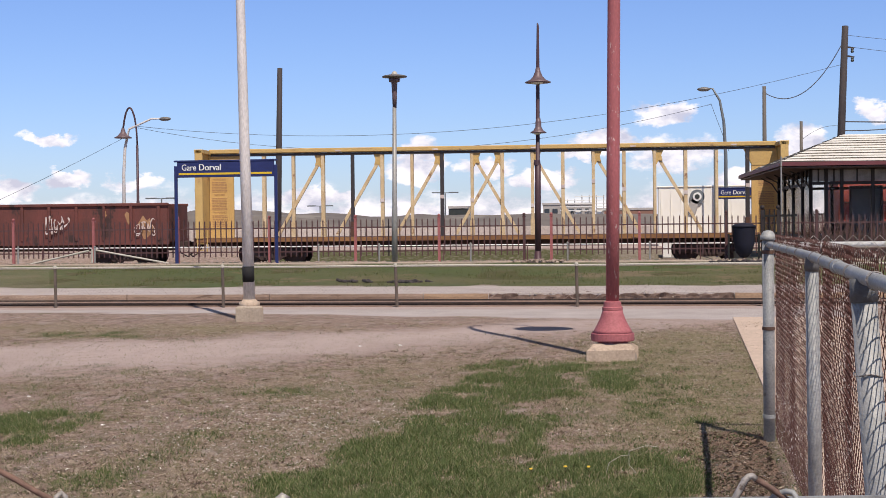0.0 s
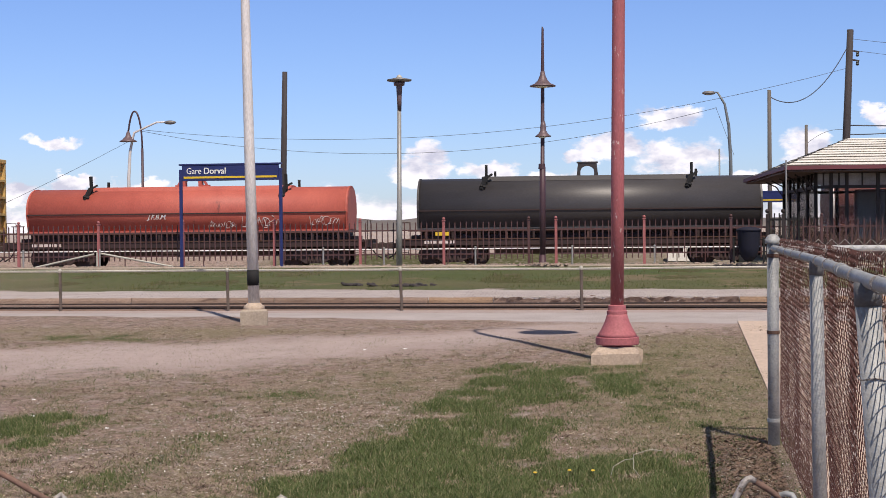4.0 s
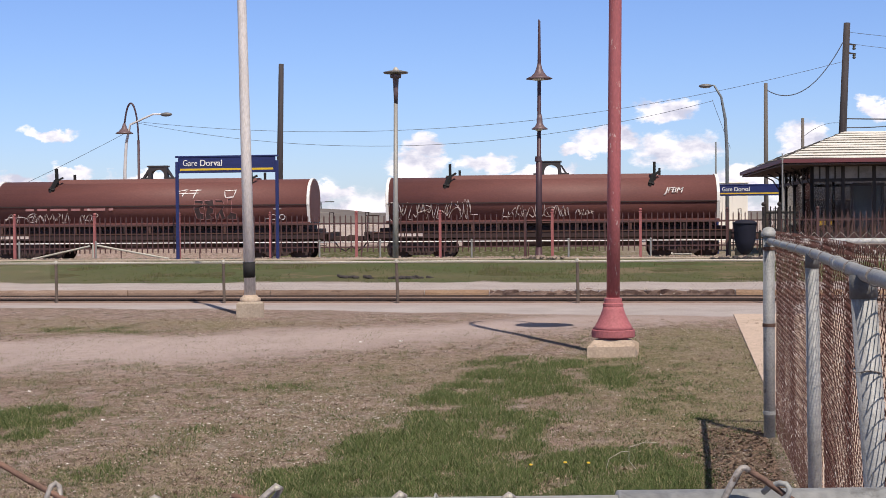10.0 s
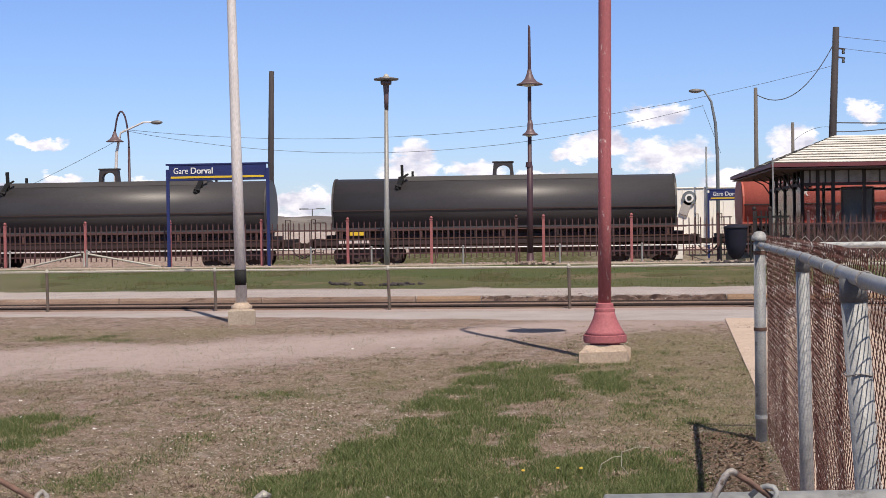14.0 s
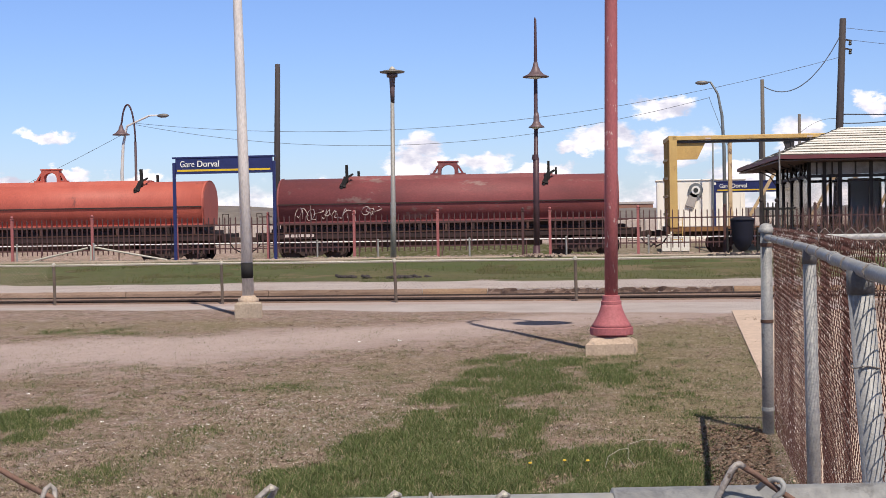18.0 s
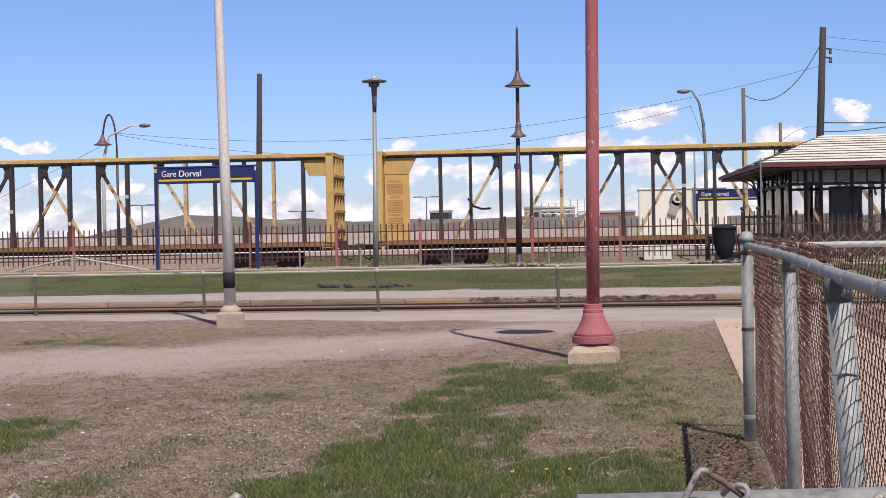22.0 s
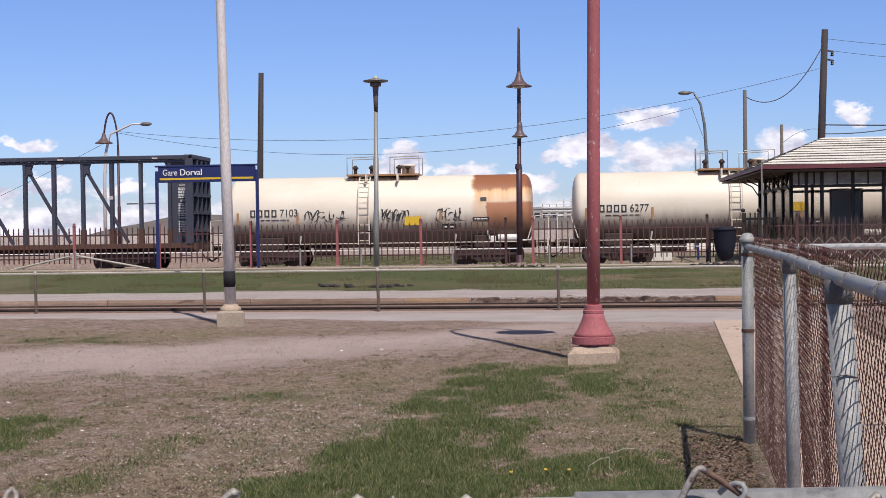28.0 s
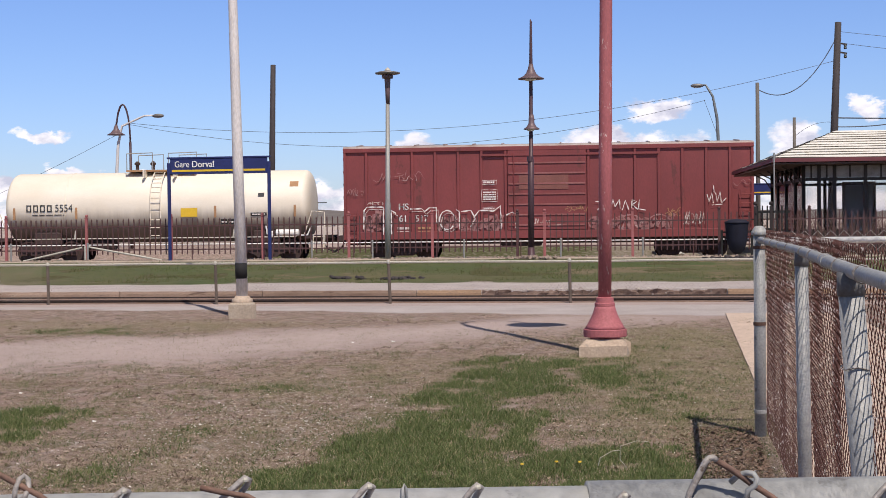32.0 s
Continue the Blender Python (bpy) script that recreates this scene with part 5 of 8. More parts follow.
# ---- station signs ----
def station_sign(m, width, name_x, label):
    t = thing("station_sign", m, label, "sign", "station name signs")
    for s in (0, 1):
        x = s * width
        part("leg", box(bmesh.new(), (x, 0, 1.4), (0.085, 0.085, 2.8), None, 0.01), M["sign_blue"], t)
    part("board", box(bmesh.new(), (width / 2, 0, 2.69), (width - 0.09, 0.07, 0.44), None, 0.01), M["sign_blue"], t, "dark blue name board")
    part("top_bar", box(bmesh.new(), (width / 2, 0, 2.935), (width + 0.09, 0.10, 0.05), None, 0.008), M["sign_blue"], t)
    part("stripe", box(bmesh.new(), (width / 2, -0.039, 2.57), (width - 0.2, 0.008, 0.055)), M["yellow"], t, "yellow stripe")
    words("lettering", "Gare", 0.25, M["white"], t, pose(name_x, -0.041, 2.745) @ FACE, 0.86)
    for k in range(2):
        words("lettering", "Dorval", 0.255, M["white"], t, pose(name_x + 0.615 + 0.009 * k, -0.042 - 0.003 * k, 2.745) @ FACE, 0.94)
    return t


station_sign(pose(-13.27, 38.85, PLAT), 2.93, 0.40, "blue station name sign with yellow stripe on posts")
station_sign(pose(3.0, 61.5, 0.03), 3.35, 0.40, "blue station name sign across the tracks")


def litter_bin():
    t = thing("litter_bin", pose(2.62, 38.95, PLAT), "dark blue plastic litter bin hung on a post", "bin")
    part("barrel", lathe(bmesh.new(), [(0.10, 0.08), (0.21, 0.20), (0.28, 0.45), (0.31, 0.85), (0.32, 0.9), (0.29, 0.92)], 22), M["bin_blue"], t, "", True)
    part("lid", lathe(bmesh.new(), [(0.33, 0.89), (0.33, 0.94), (0.22, 0.99), (0.05, 1.01)], 22), M["bin_blue"], t, "", True)
    for x in (-0.40, 0.40):
        part("side_post", box(bmesh.new(), (x, 0.05, 0.36), (0.06, 0.06, 0.72), None, 0.008), M["black_band"], t)
    part("hanger_bar", box(bmesh.new(), (0, 0.05, 0.66), (0.80, 0.03, 0.04)), M["black_band"], t)
    part("stand", cyl(bmesh.new(), (0, 0.1, 0), (0, 0.1, 0.6), 0.04, 0.04, 10), M["fence_dark"], t)


litter_bin()


def gate():
    t = thing("platform_gate", pose(3.15, 39.4, PLAT), "dark steel gate with ball-topped posts", "gate")
    for x in (0, 0.42):
        b = box(bmesh.new(), (x, 0, 0.68), (0.08, 0.08, 1.36), None, 0.006)
        bmesh.ops.create_uvsphere(b, u_segments=10, v_segments=6, radius=0.06, matrix=Matrix.Translation((x, 0, 1.43)))
        part("gate_post", b, M["shelter_dark"], t)
    part("panel", box(bmesh.new(), (0.21, 0.02, 0.45), (0.34, 0.04, 0.62), None, 0.01), M["shelter_dark"], t)
    for k in range(7):
        part("bar", box(bmesh.new(), (0.06 + 0.13 * k, 0.02, 0.72), (0.035, 0.03, 1.3)), M["black_band"], t)
    part("cross_bar", box(bmesh.new(), (0.45, 0.02, 1.2), (0.95, 0.035, 0.06)), M["black_band"], t)
    for z in (0.3, 1.2):
        part("hinge", box(bmesh.new(), (0.02, -0.05, z), (0.05, 0.03, 0.08)), M["shelter_dark"], t)


gate()


# ---- waiting shelter ----
def shelter():
    t = thing("waiting_shelter", pose(3.62, 41, 0, 0, 0, 2.0) @ pose(-3.62, -41, 0), "dark red glazed waiting shelter with pale shingle hip roof", "shelter")
    x0, x1, y0, y1, ze = 3.79, 15.4, 41.0, 52.6, 3.19
    rx0, rx1, ry, zr = 6.45, 12.7, 46.3, 4.26
    # roof planes as courses of shingles; front and left carry single courses
    A, B = Vector((x0, y0, ze)), Vector((x1, y0, ze))
    C, D = Vector((x1, y1, ze)), Vector((x0, y1, ze))
    R0, R1 = Vector((rx0, ry, zr)), Vector((rx1, ry, zr))
    roof = part("roof", bmesh.new(), M["shingle"], t, "pale weathered shingle roof")
    bm = bmesh.new()
    v = [bm.verts.new(p) for p in (A, B, C, D, R0, R1)]
    for f in ((0, 1, 5, 4), (1, 2, 5), (2, 3, 4, 5), (3, 0, 4), (3, 2, 1, 0)):
        bm.faces.new([v[k] for k in f])
    bmesh.ops.recalc_face_normals(bm, faces=bm.faces)
    bm.to_mesh(roof.data)
    bm.free()
    n = 11
    rnd = random.Random(2)
    for a, b, ra, rb in ((A, B, R0, R1), (D, A, R0, R0)):
        nrm = (b - a).cross(ra - a).normalized()
        for k in range(n):
            u0, u1 = k / n, (k + 1.05) / n
            p, q = a.lerp(ra, u0), b.lerp(rb, u0)
            p2, q2 = a.lerp(ra, min(u1, 1)), b.lerp(rb, min(u1, 1))
            bm = bmesh.new()
            m = max(2, int((q - p).length / 0.9))
            lo, hi, bt = [], [], []
            for i in range(m + 1):
                s = i / m
                w = nrm * (0.034 + rnd.uniform(-0.010, 0.012))
                lo.append(bm.verts.new(p.lerp(q, s) + w))
                bt.append(bm.verts.new(p.lerp(q, s) + nrm * 0.004))
                hi.append(bm.verts.new(p2.lerp(q2, s) + nrm * 0.008))
            for i in range(m):
                bm.faces.new((lo[i], lo[i + 1], hi[i + 1], hi[i]))
                bm.faces.new((bt[i], bt[i + 1], lo[i + 1], lo[i])).material_index = 1
            part("shingle_course", bm, [M["shingle"], M["shingle_butt"]], roof)
    # fascia and soffit
    for a, b in ((A, B), (D, A), (B, C), (C, D)):
        part("fascia", beam(bmesh.new(), a + Vector((0, 0, -0.045)), b + Vector((0, 0, -0.045)), 0.05, 0.11), M["shelter_red"], t, "dark red fascia board")
    part("soffit", box(bmesh.new(), ((x0 + x1) / 2, (y0 + y1) / 2, ze - 0.14), (x1 - x0 - 0.1, y1 - y0 - 0.1, 0.04)), M["soffit"], t)
    wx0, wx1, wy0, wy1 = 4.8, 14.2, 42.2, 49.3
    zb, zt = PLAT, ze - 0.16
    # four glazed walls: posts, base panel, transom, panes
    fx = [wx0, 5.24, 5.68, 6.56, 7.44, 8.32, 9.2, 10.1, 11.0, 12.0, 13.0, wx1]
    fy = [wy0, 43.0, 43.8, 44.8, 45.8, 46.8, 47.8, 48.6, wy1]

    def wall(name, pts, along_x):
        w = part(name, bmesh.new(), M["shelter_dark"], t)
        bm = bmesh.new()
        a, b = Vector(pts[0]), Vector(pts[-1])
        c, L = (a + b) / 2, (b - a).length
        box(bm, (c.x, c.y, zb + 0.31), (L, 0.08, 0.62) if along_x else (0.08, L, 0.62))
        bm.to_mesh(w.data)
        bm.free()
        for p in pts:
            part("post", box(bmesh.new(), (p[0], p[1], (zb + zt) / 2), (0.10, 0.10, zt - zb - 0.004), None, 0.008), M["shelter_dark"], w)
        for a, b in zip(pts, pts[1:]):
            c = (Vector(a) + Vector(b)) / 2
            L = (Vector(b) - Vector(a)).length - 0.1
            for z, hh in ((2.62, 0.09), (1.08, 0.07)):
                s = (L, 0.07, hh) if along_x else (0.07, L, hh)
                part("transom", box(bmesh.new(), (c.x, c.y, z), s), M["shelter_dark"], w)
            for z0, z1 in ((1.12, 2.57), (2.67, zt - 0.02)):
                s = (L, 0.012, z1 - z0) if along_x else (0.012, L, z1 - z0)
                pane = part("pane", box(bmesh.new(), (c.x, c.y, (z0 + z1) / 2), s), M["frosted"] if z0 > 2 and along_x and name == "front_wall" else M["clear"] if along_x else M["smoked"], w)
                pane.visible_shadow = False
            s = (0.045, 0.06, zt - 2.62) if along_x else (0.06, 0.045, zt - 2.62)
            part("mullion", box(bmesh.new(), (c.x, c.y, (2.62 + zt) / 2), s), M["shelter_dark"], w)

    wall("front_wall", [(x, wy0) for x in fx], True)
    wall("back_wall", [(x, wy1) for x in fx[::3] + [wx1]], True)
    wall("side_wall", [(wx0, y) for y in fy[::2]], False)
    wall("side_wall", [(wx1, y) for y in fy[::2]], False)
    # brackets under the eave
    for y in fy[::2]:
        b = bmesh.new()
        tube(b, [(wx0, y, zt - 0.6), (wx0 - 0.25, y, zt - 0.22), (wx0 - 0.6, y, zt - 0.04)], 0.022, 6)
        part("bracket", b, M["shelter_dark"], t)
    # inside: an inner door frame and a bench
    part("inner_door", box(bmesh.new(), (7.0, 45.6, 1.5), (0.85, 0.08, 2.05)), M["steel_blue"], t)
    for dx in (-0.47, 0.47):
        part("door_frame", box(bmesh.new(), (7.0 + dx, 45.58, 1.5), (0.07, 0.12, 2.1)), M["wood_grey"], t)
    part("door_head", box(bmesh.new(), (7.0, 45.58, 2.58), (1.0, 0.12, 0.07)), M["wood_grey"], t)
    part("route_board", box(bmesh.new(), (8.55, 45.0, 1.75), (0.5, 0.04, 0.7), None, 0.01), M["white"], t, "pale framed notice board")
    part("board_print", box(bmesh.new(), (8.55, 44.97, 1.75), (0.38, 0.01, 0.5)), M["building"], t)
    part("bench", box(bmesh.new(), (9.8, 46.5, 0.9), (3.0, 0.45, 0.08)), M["wood_grey"], t)
    for x in (8.6, 11.0):
        part("bench_leg", box(bmesh.new(), (x, 46.5, 0.67), (0.08, 0.4, 0.38)), M["shelter_dark"], t)
    c = thing("drain_pipe", pose(3.77, 40.6, PLAT), "slim pale metal pole by the shelter eave", "pole")
    part("pole", cyl(bmesh.new(), (0, 0, 0), (0, 0, 2.86), 0.024, 0.022, 8), M["pole_grey"], c)
    part("clip", box(bmesh.new(), (0, 0.05, 2.7), (0.07, 0.12, 0.04)), M["steel_blue"], c)


shelter()


def shrub(m, seed, label):
    t = thing("shrub", m, label, "shrub", "bare shrubs by the shelter")
    rnd = random.Random(seed)
    for k in range(16):
        a = rnd.uniform(0, math.tau)
        p = Vector((rnd.uniform(-0.5, 0.5), rnd.uniform(-0.15, 0.15), 0))
        d = Vector((math.cos(a) * 0.5, math.sin(a) * 0.25, 1)).normalized()
        b = bmesh.new()
        pts = [p]
        for s in range(6):
            d = (d + Vector((rnd.uniform(-0.35, 0.35), rnd.uniform(-0.2, 0.2), 0.05))).normalized()
            pts.append(pts[-1] + d * rnd.uniform(0.12, 0.2))
            if s > 1:
                e = (d + Vector((rnd.uniform(-1, 1), rnd.uniform(-0.5, 0.5), 0.2))).normalized()
                tube(b, [pts[-1], pts[-1] + e * 0.12, pts[-1] + e * 0.22 + Vector((0, 0, 0.05))], [0.006, 0.005, 0.003], 3)
        tube(b, pts, [0.013, 0.012, 0.01, 0.009, 0.008, 0.006, 0.004], 4)
        part("branch", b, M["twig"], t)


for k, x in enumerate((3.9, 4.4, 4.9, 5.4, 5.9, 6.4, 6.9, 7.5)):
    shrub(pose(x, 40.55 + 0.15 * (k % 2), PLAT), 20 + k, "leafless brown shrub against the shelter")


# ---- background ----
def far_wall():
    t = thing("boundary_wall", pose(0, 80, -0.25), "long pale concrete barrier wall beyond the tracks", "wall", kind="structure")
    me = mesh_of("wall_panel", box(bmesh.new(), (0, 0, 0.82), (3.94, 0.25, 1.64), None, 0.02), M["wall_pale"])
    for k in range(28):
        shared("wall_panel", me, t, pose(-62 + 4.0 * k, random.uniform(-0.03, 0.03), random.uniform(-0.03, 0.03)))


far_wall()


def berm():
    vs, fs = [], []
    xs = [-90 + 2.0 * k for k in range(100)]
    prof = ((-14, -0.3), (-9, 0.5), (-4, 0.85), (0, 1.0), (4, 0.9), (14, 0.0))
    for x in xs:
        h = np.interp(x, (-90, -47, -44, -36, -30, -20, -16, 0, 30, 110), (0.6, 0.8, 1.7, 3.4, 3.0, 2.5, 2.6, 2.5, 2.2, 1.5))
        for dy, f in prof:
            vs.append((x, 112 + dy + 1.5 * noise.noise(Vector((x * 0.05, dy, 0))), -0.3 + h * f * (1 + 0.10 * noise.noise(Vector((x * 0.3, dy * 0.3, 4)))) + 0.05))
    n = len(prof)
    for i in range(len(xs) - 1):
        for j in range(n - 1):
            a = i * n + j
            fs.append((a, a + 1, a + n + 1, a + n))
    me = bpy.data.meshes.new("embankment")
    me.from_pydata(vs, [], fs)
    me.materials.append(M["hill"])
    tagged(new("embankment", me), "long brown earth embankment in the distance", "embankment", kind="structure")


berm()


def equipment_hut():
    t = thing("equipment_hut", pose(1.95, 66, 0.0), "cream metal equipment hut with round fan", "hut")
    cx, w = 0.625, 4.0
    part("body", box(bmesh.new(), (cx, 1.25, 1.68), (w, 2.5, 2.92), None, 0.03), M["cream"], t)
    part("roof", box(bmesh.new(), (cx, 1.25, 3.17), (w + 0.1, 2.6, 0.07), None, 0.02), M["cream"], t)
    part("base", box(bmesh.new(), (cx, 1.25, 0.0), (w - 0.15, 2.3, 0.44), None, 0.02), M["concrete"], t)
    for k in range(9):
        part("seam", box(bmesh.new(), (-1.25 + 0.46 * k, -0.012, 1.68), (0.035, 0.02, 2.85)), M["cream"], t)
    part("cable_duct", box(bmesh.new(), (1.75, -0.05, 1.6), (0.09, 0.08, 2.7), None, 0.01), M["building"], t)
    b = bmesh.new()
    cyl(b, (0.40, -0.12, 2.70), (0.40, 0.0, 2.70), 0.33, 0.33, 24)
    fan = part("fan_ring", b, M["steel_blue"], t, "grey round fan housing")
    part("fan_hub", cyl(bmesh.new(), (0.40, -0.17, 2.70), (0.40, -0.12, 2.70), 0.2, 0.2, 20), M["white"], fan)
    part("fan_core", cyl(bmesh.new(), (0.40, -0.19, 2.70), (0.40, -0.17, 2.70), 0.11, 0.11, 16), M["lamp_green"], fan)
    # slanted grey box below and left of the fan
    part("vent_hood", box(bmesh.new(), (0.22, -0.06, 2.25), (0.42, 0.12, 0.7), Euler((0, 0.35, 0)).to_matrix(), 0.04), M["building"], t)
    words("graffiti_tag", "GRIMM", 0.36, M["graffiti_dark"], t, pose(-0.35, -0.03, 0.55) @ FACE, 0.9)


equipment_hut()


def far_building(m, w, h, d, rows, cols, material, label):
    t = thing("building", m, label, "building", "distant buildings")
    body = part("body", box(bmesh.new(), (w / 2, d / 2, h / 2), (w, d, h)), material, t)
    part("roof", box(bmesh.new(), (w / 2, d / 2, h + 0.15), (w + 0.15, d + 0.15, 0.25)), M["building"], t)
    for r in range(rows):
        for c in range(cols):
            part("window", box(bmesh.new(), (w * (c + 0.5) / cols, -0.03, h * (r + 0.55) / rows), (w / cols * 0.62, 0.1, h / rows * 0.5)), M["window_dark"], body)
    return t


far_building(pose(-11.5, 160, -0.3), 5.5, 3.9, 6, 2, 6, M["building"], "grey flat-roofed building in the distance")
far_building(pose(-5.5, 165, -0.3), 6.5, 3.3, 8, 1, 7, M["brick_far"], "low brick building in the distance")
far_building(pose(-20.9, 150, -0.3), 2.0, 3.55, 3, 1, 2, M["lamp_green"], "small dark hut on the skyline")


def stair_tower():
    t = thing("steel_frame", pose(-9.4, 158, -0.3), "pale steel frame with several railed decks by the far buildings", "steel frame")
    for k in range(9):
        x, top = k * 0.8, 4.5 if k < 3 else 4.95 if k < 7 else 4.1
        part("column", box(bmesh.new(), (x, 0, top / 2), (0.10, 0.10, top)), M["building"], t)
        if k < 8:
            part("brace", beam(bmesh.new(), (x, 0.05, 2.4), (x + 0.8, 0.05, 3.3), 0.06, 0.06), M["building"], t)
    for z, x0, x1 in ((3.3, 0.0, 6.4), (3.7, 0.0, 6.4), (4.05, 0.0, 5.2), (4.4, 0.4, 5.2), (4.8, 1.6, 4.8), (2.4, 0.0, 6.4)):
        part("handrail", box(bmesh.new(), ((x0 + x1) / 2, -0.1, z), (x1 - x0, 0.08, 0.09)), M["white"], t)
    for k in range(5):
        part("deck_unit", box(bmesh.new(), (0.7 + 1.2 * k, 0.4, 3.05), (0.8, 0.6, 0.55), None, 0.03), M["white"] if k % 2 else M["building"], t)


stair_tower()


def utility_cabinet():
    t = thing("utility_cabinet", pose(1.32, 62, -0.06), "low white metal cabinet in three panels", "cabinet")
    part("body", box(bmesh.new(), (0, 0.3, 0.38), (1.22, 0.6, 0.72), None, 0.02), M["building"], t)
    for k in range(3):
        part("panel", box(bmesh.new(), (-0.41 + 0.41 * k, -0.012, 0.38), (0.35, 0.02, 0.62), None, 0.006), M["white"], t)
    part("plinth", box(bmesh.new(), (0, 0.3, 0.0), (1.2, 0.58, 0.08)), M["concrete"], t)


utility_cabinet()


# ---- poles and wires ----
def utility_pole(m, h, r, material, label, lean=0.0, name="utility_pole"):
    t = thing(name, m, label, "utility pole", "utility poles")
    part("pole", tube(bmesh.new(), [(0, 0, -0.3), (lean * 0.5, 0, h * 0.5), (lean, 0, h)], [r, r * 0.9, r * 0.75], 12), material, t, "", True)
    return t


def street_light(m, h, reach, bend, label, material):
    t = thing("street_light", m, label, "street light", "street lights beyond the tracks")
    part("mast", tube(bmesh.new(), [(0, 0, -0.3), (0, 0, h * 0.6), (bend * 0.15, 0, h * 0.8), (bend * 0.5, 0, h * 0.93), (reach * 0.75, 0, h), (reach, 0, h)], [0.1, 0.08, 0.07, 0.055, 0.045, 0.04], 10), material, t, "", True)
    s = 1 if reach > 0 else -1
    b = bmesh.new()
    bmesh.ops.create_uvsphere(b, u_segments=12, v_segments=8, radius=0.5, matrix=Matrix.Translation((reach + s * 0.2, 0, h - 0.02)) @ Matrix.Diagonal((0.6, 0.3, 0.2, 1)))
    part("lamp_head", b, M["head_grey"], t, "", True)
    return t


W = M["wood"]
utility_pole(pose(-17.25, 65, 0), 9.0, 0.16, W, "dark leaning wooden pole beyond the tracks", 0.22)
tp = utility_pole(pose(8.45, 65, 0), 10.2, 0.19, W, "tall dark wooden utility pole with wires", 0.42)
for z in (9.3, 8.9):
    part("insulator", lathe(bmesh.new(), [(0.05, 0), (0.08, 0.05), (0.05, 0.1), (0.07, 0.14), (0.03, 0.2)], 10, (0.72, 0, z - 0.3)), M["lamp_green"], tp)
    part("crossarm", beam(bmesh.new(), (0.3, 0, z), (0.8, 0, z - 0.1), 0.06, 0.07), W, tp)
utility_pole(pose(5.32, 65, 0), 7.6, 0.11, M["wood_grey"], "grey wooden utility pole")
utility_pole(pose(6.93, 65, 0), 6.0, 0.09, M["wood_grey"], "short grey wooden pole")
utility_pole(pose(3.1, 65, 0), 5.0, 0.05, M["steel_blue"], "thin steel mast beyond the platform")
street_light(pose(-24.8, 65, 0), 6.75, 1.9, 0.6, "grey steel street light with curved arm", M["alu"])
street_light(pose(3.6, 65, 0), 7.55, -0.75, -0.5, "dark steel street light with curved arm", M["steel_blue"])
for px, py, h in ((-33.5, 95, 3.9), (-28.0, 120, 3.6), (-17.0, 120, 4.6)):
    t = thing("floodlight_mast", pose(px, py, -0.3), "thin far lamp mast with two heads", "lamp post", "far lamp masts")
    part("mast", cyl(bmesh.new(), (0, 0, 0), (0, 0, h), 0.06, 0.05, 8), M["steel_blue"], t)
    for s in (-1, 1):
        part("lamp_head", box(bmesh.new(), (s * 0.75, 0, h), (0.8, 0.2, 0.1), None, 0.02), M["steel_blue"], t)
    part("crossarm", box(bmesh.new(), (0, 0, h - 0.02), (1.0, 0.06, 0.06)), M["steel_blue"], t)


def wire(a, b, sag, r=0.010, label="thin dark overhead wire"):
    a, b = Vector(a), Vector(b)
    pts = [a.lerp(b, k / 24) - Vector((0, 0, sag * 4 * (k / 24) * (1 - k / 24))) for k in range(25)]
    tagged(part("overhead_wire", tube(bmesh.new(), pts, r, 5), M["cable"], None, "", True), label, "cable", "overhead wires")


wire((-24.2, 65, 6.42), (8.75, 65, 8.5), 1.53)
wire((-24.2, 65, 6.36), (3.0, 65, 6.86), 1.55)
wire((-24.6, 65, 5.95), (-34.5, 65, 1.6), 0.12)
wire((5.35, 65, 7.3), (8.8, 65, 9.55), 1.12, 0.022)
wire((2.95, 65, 6.9), (3.75, 65, 4.7), 0.0)
wire((8.85, 65, 9.8), (18, 65, 9.0), 0.15)
wire((8.85, 65, 9.3), (18, 65, 8.5), 0.2)
wire((8.7, 65, 5.95), (18, 65, 5.8), 0.05, 0.03)
wire((8.7, 65, 5.55), (12.5, 65, 5.85), 0.12, 0.024)
wire((7.0, 65, 5.2), (8.6, 65, 5.75), -0.2)


# ---- freight train ----
CARS = []
# way gone by the train, in metres, at t seconds
WAY = (257.06, -6.26, 58.74, -44.78, 11.67)


def gone(t):
    u = t / 32.0
    return sum(c * u ** (k + 1) for k, c in enumerate(WAY))


def car(name, left, right, label, category, group=""):
    """The empty base of a car; its body lies between left and right at the start."""
    t = thing(name, pose(0, 0, 0, 0, 0, TURN) @ pose((left + right) / 2, CAR_Y, 0), label, category, group or "cars of the freight train")
    CARS.append((t, (left + right) / 2))
    return t


_shared = {}


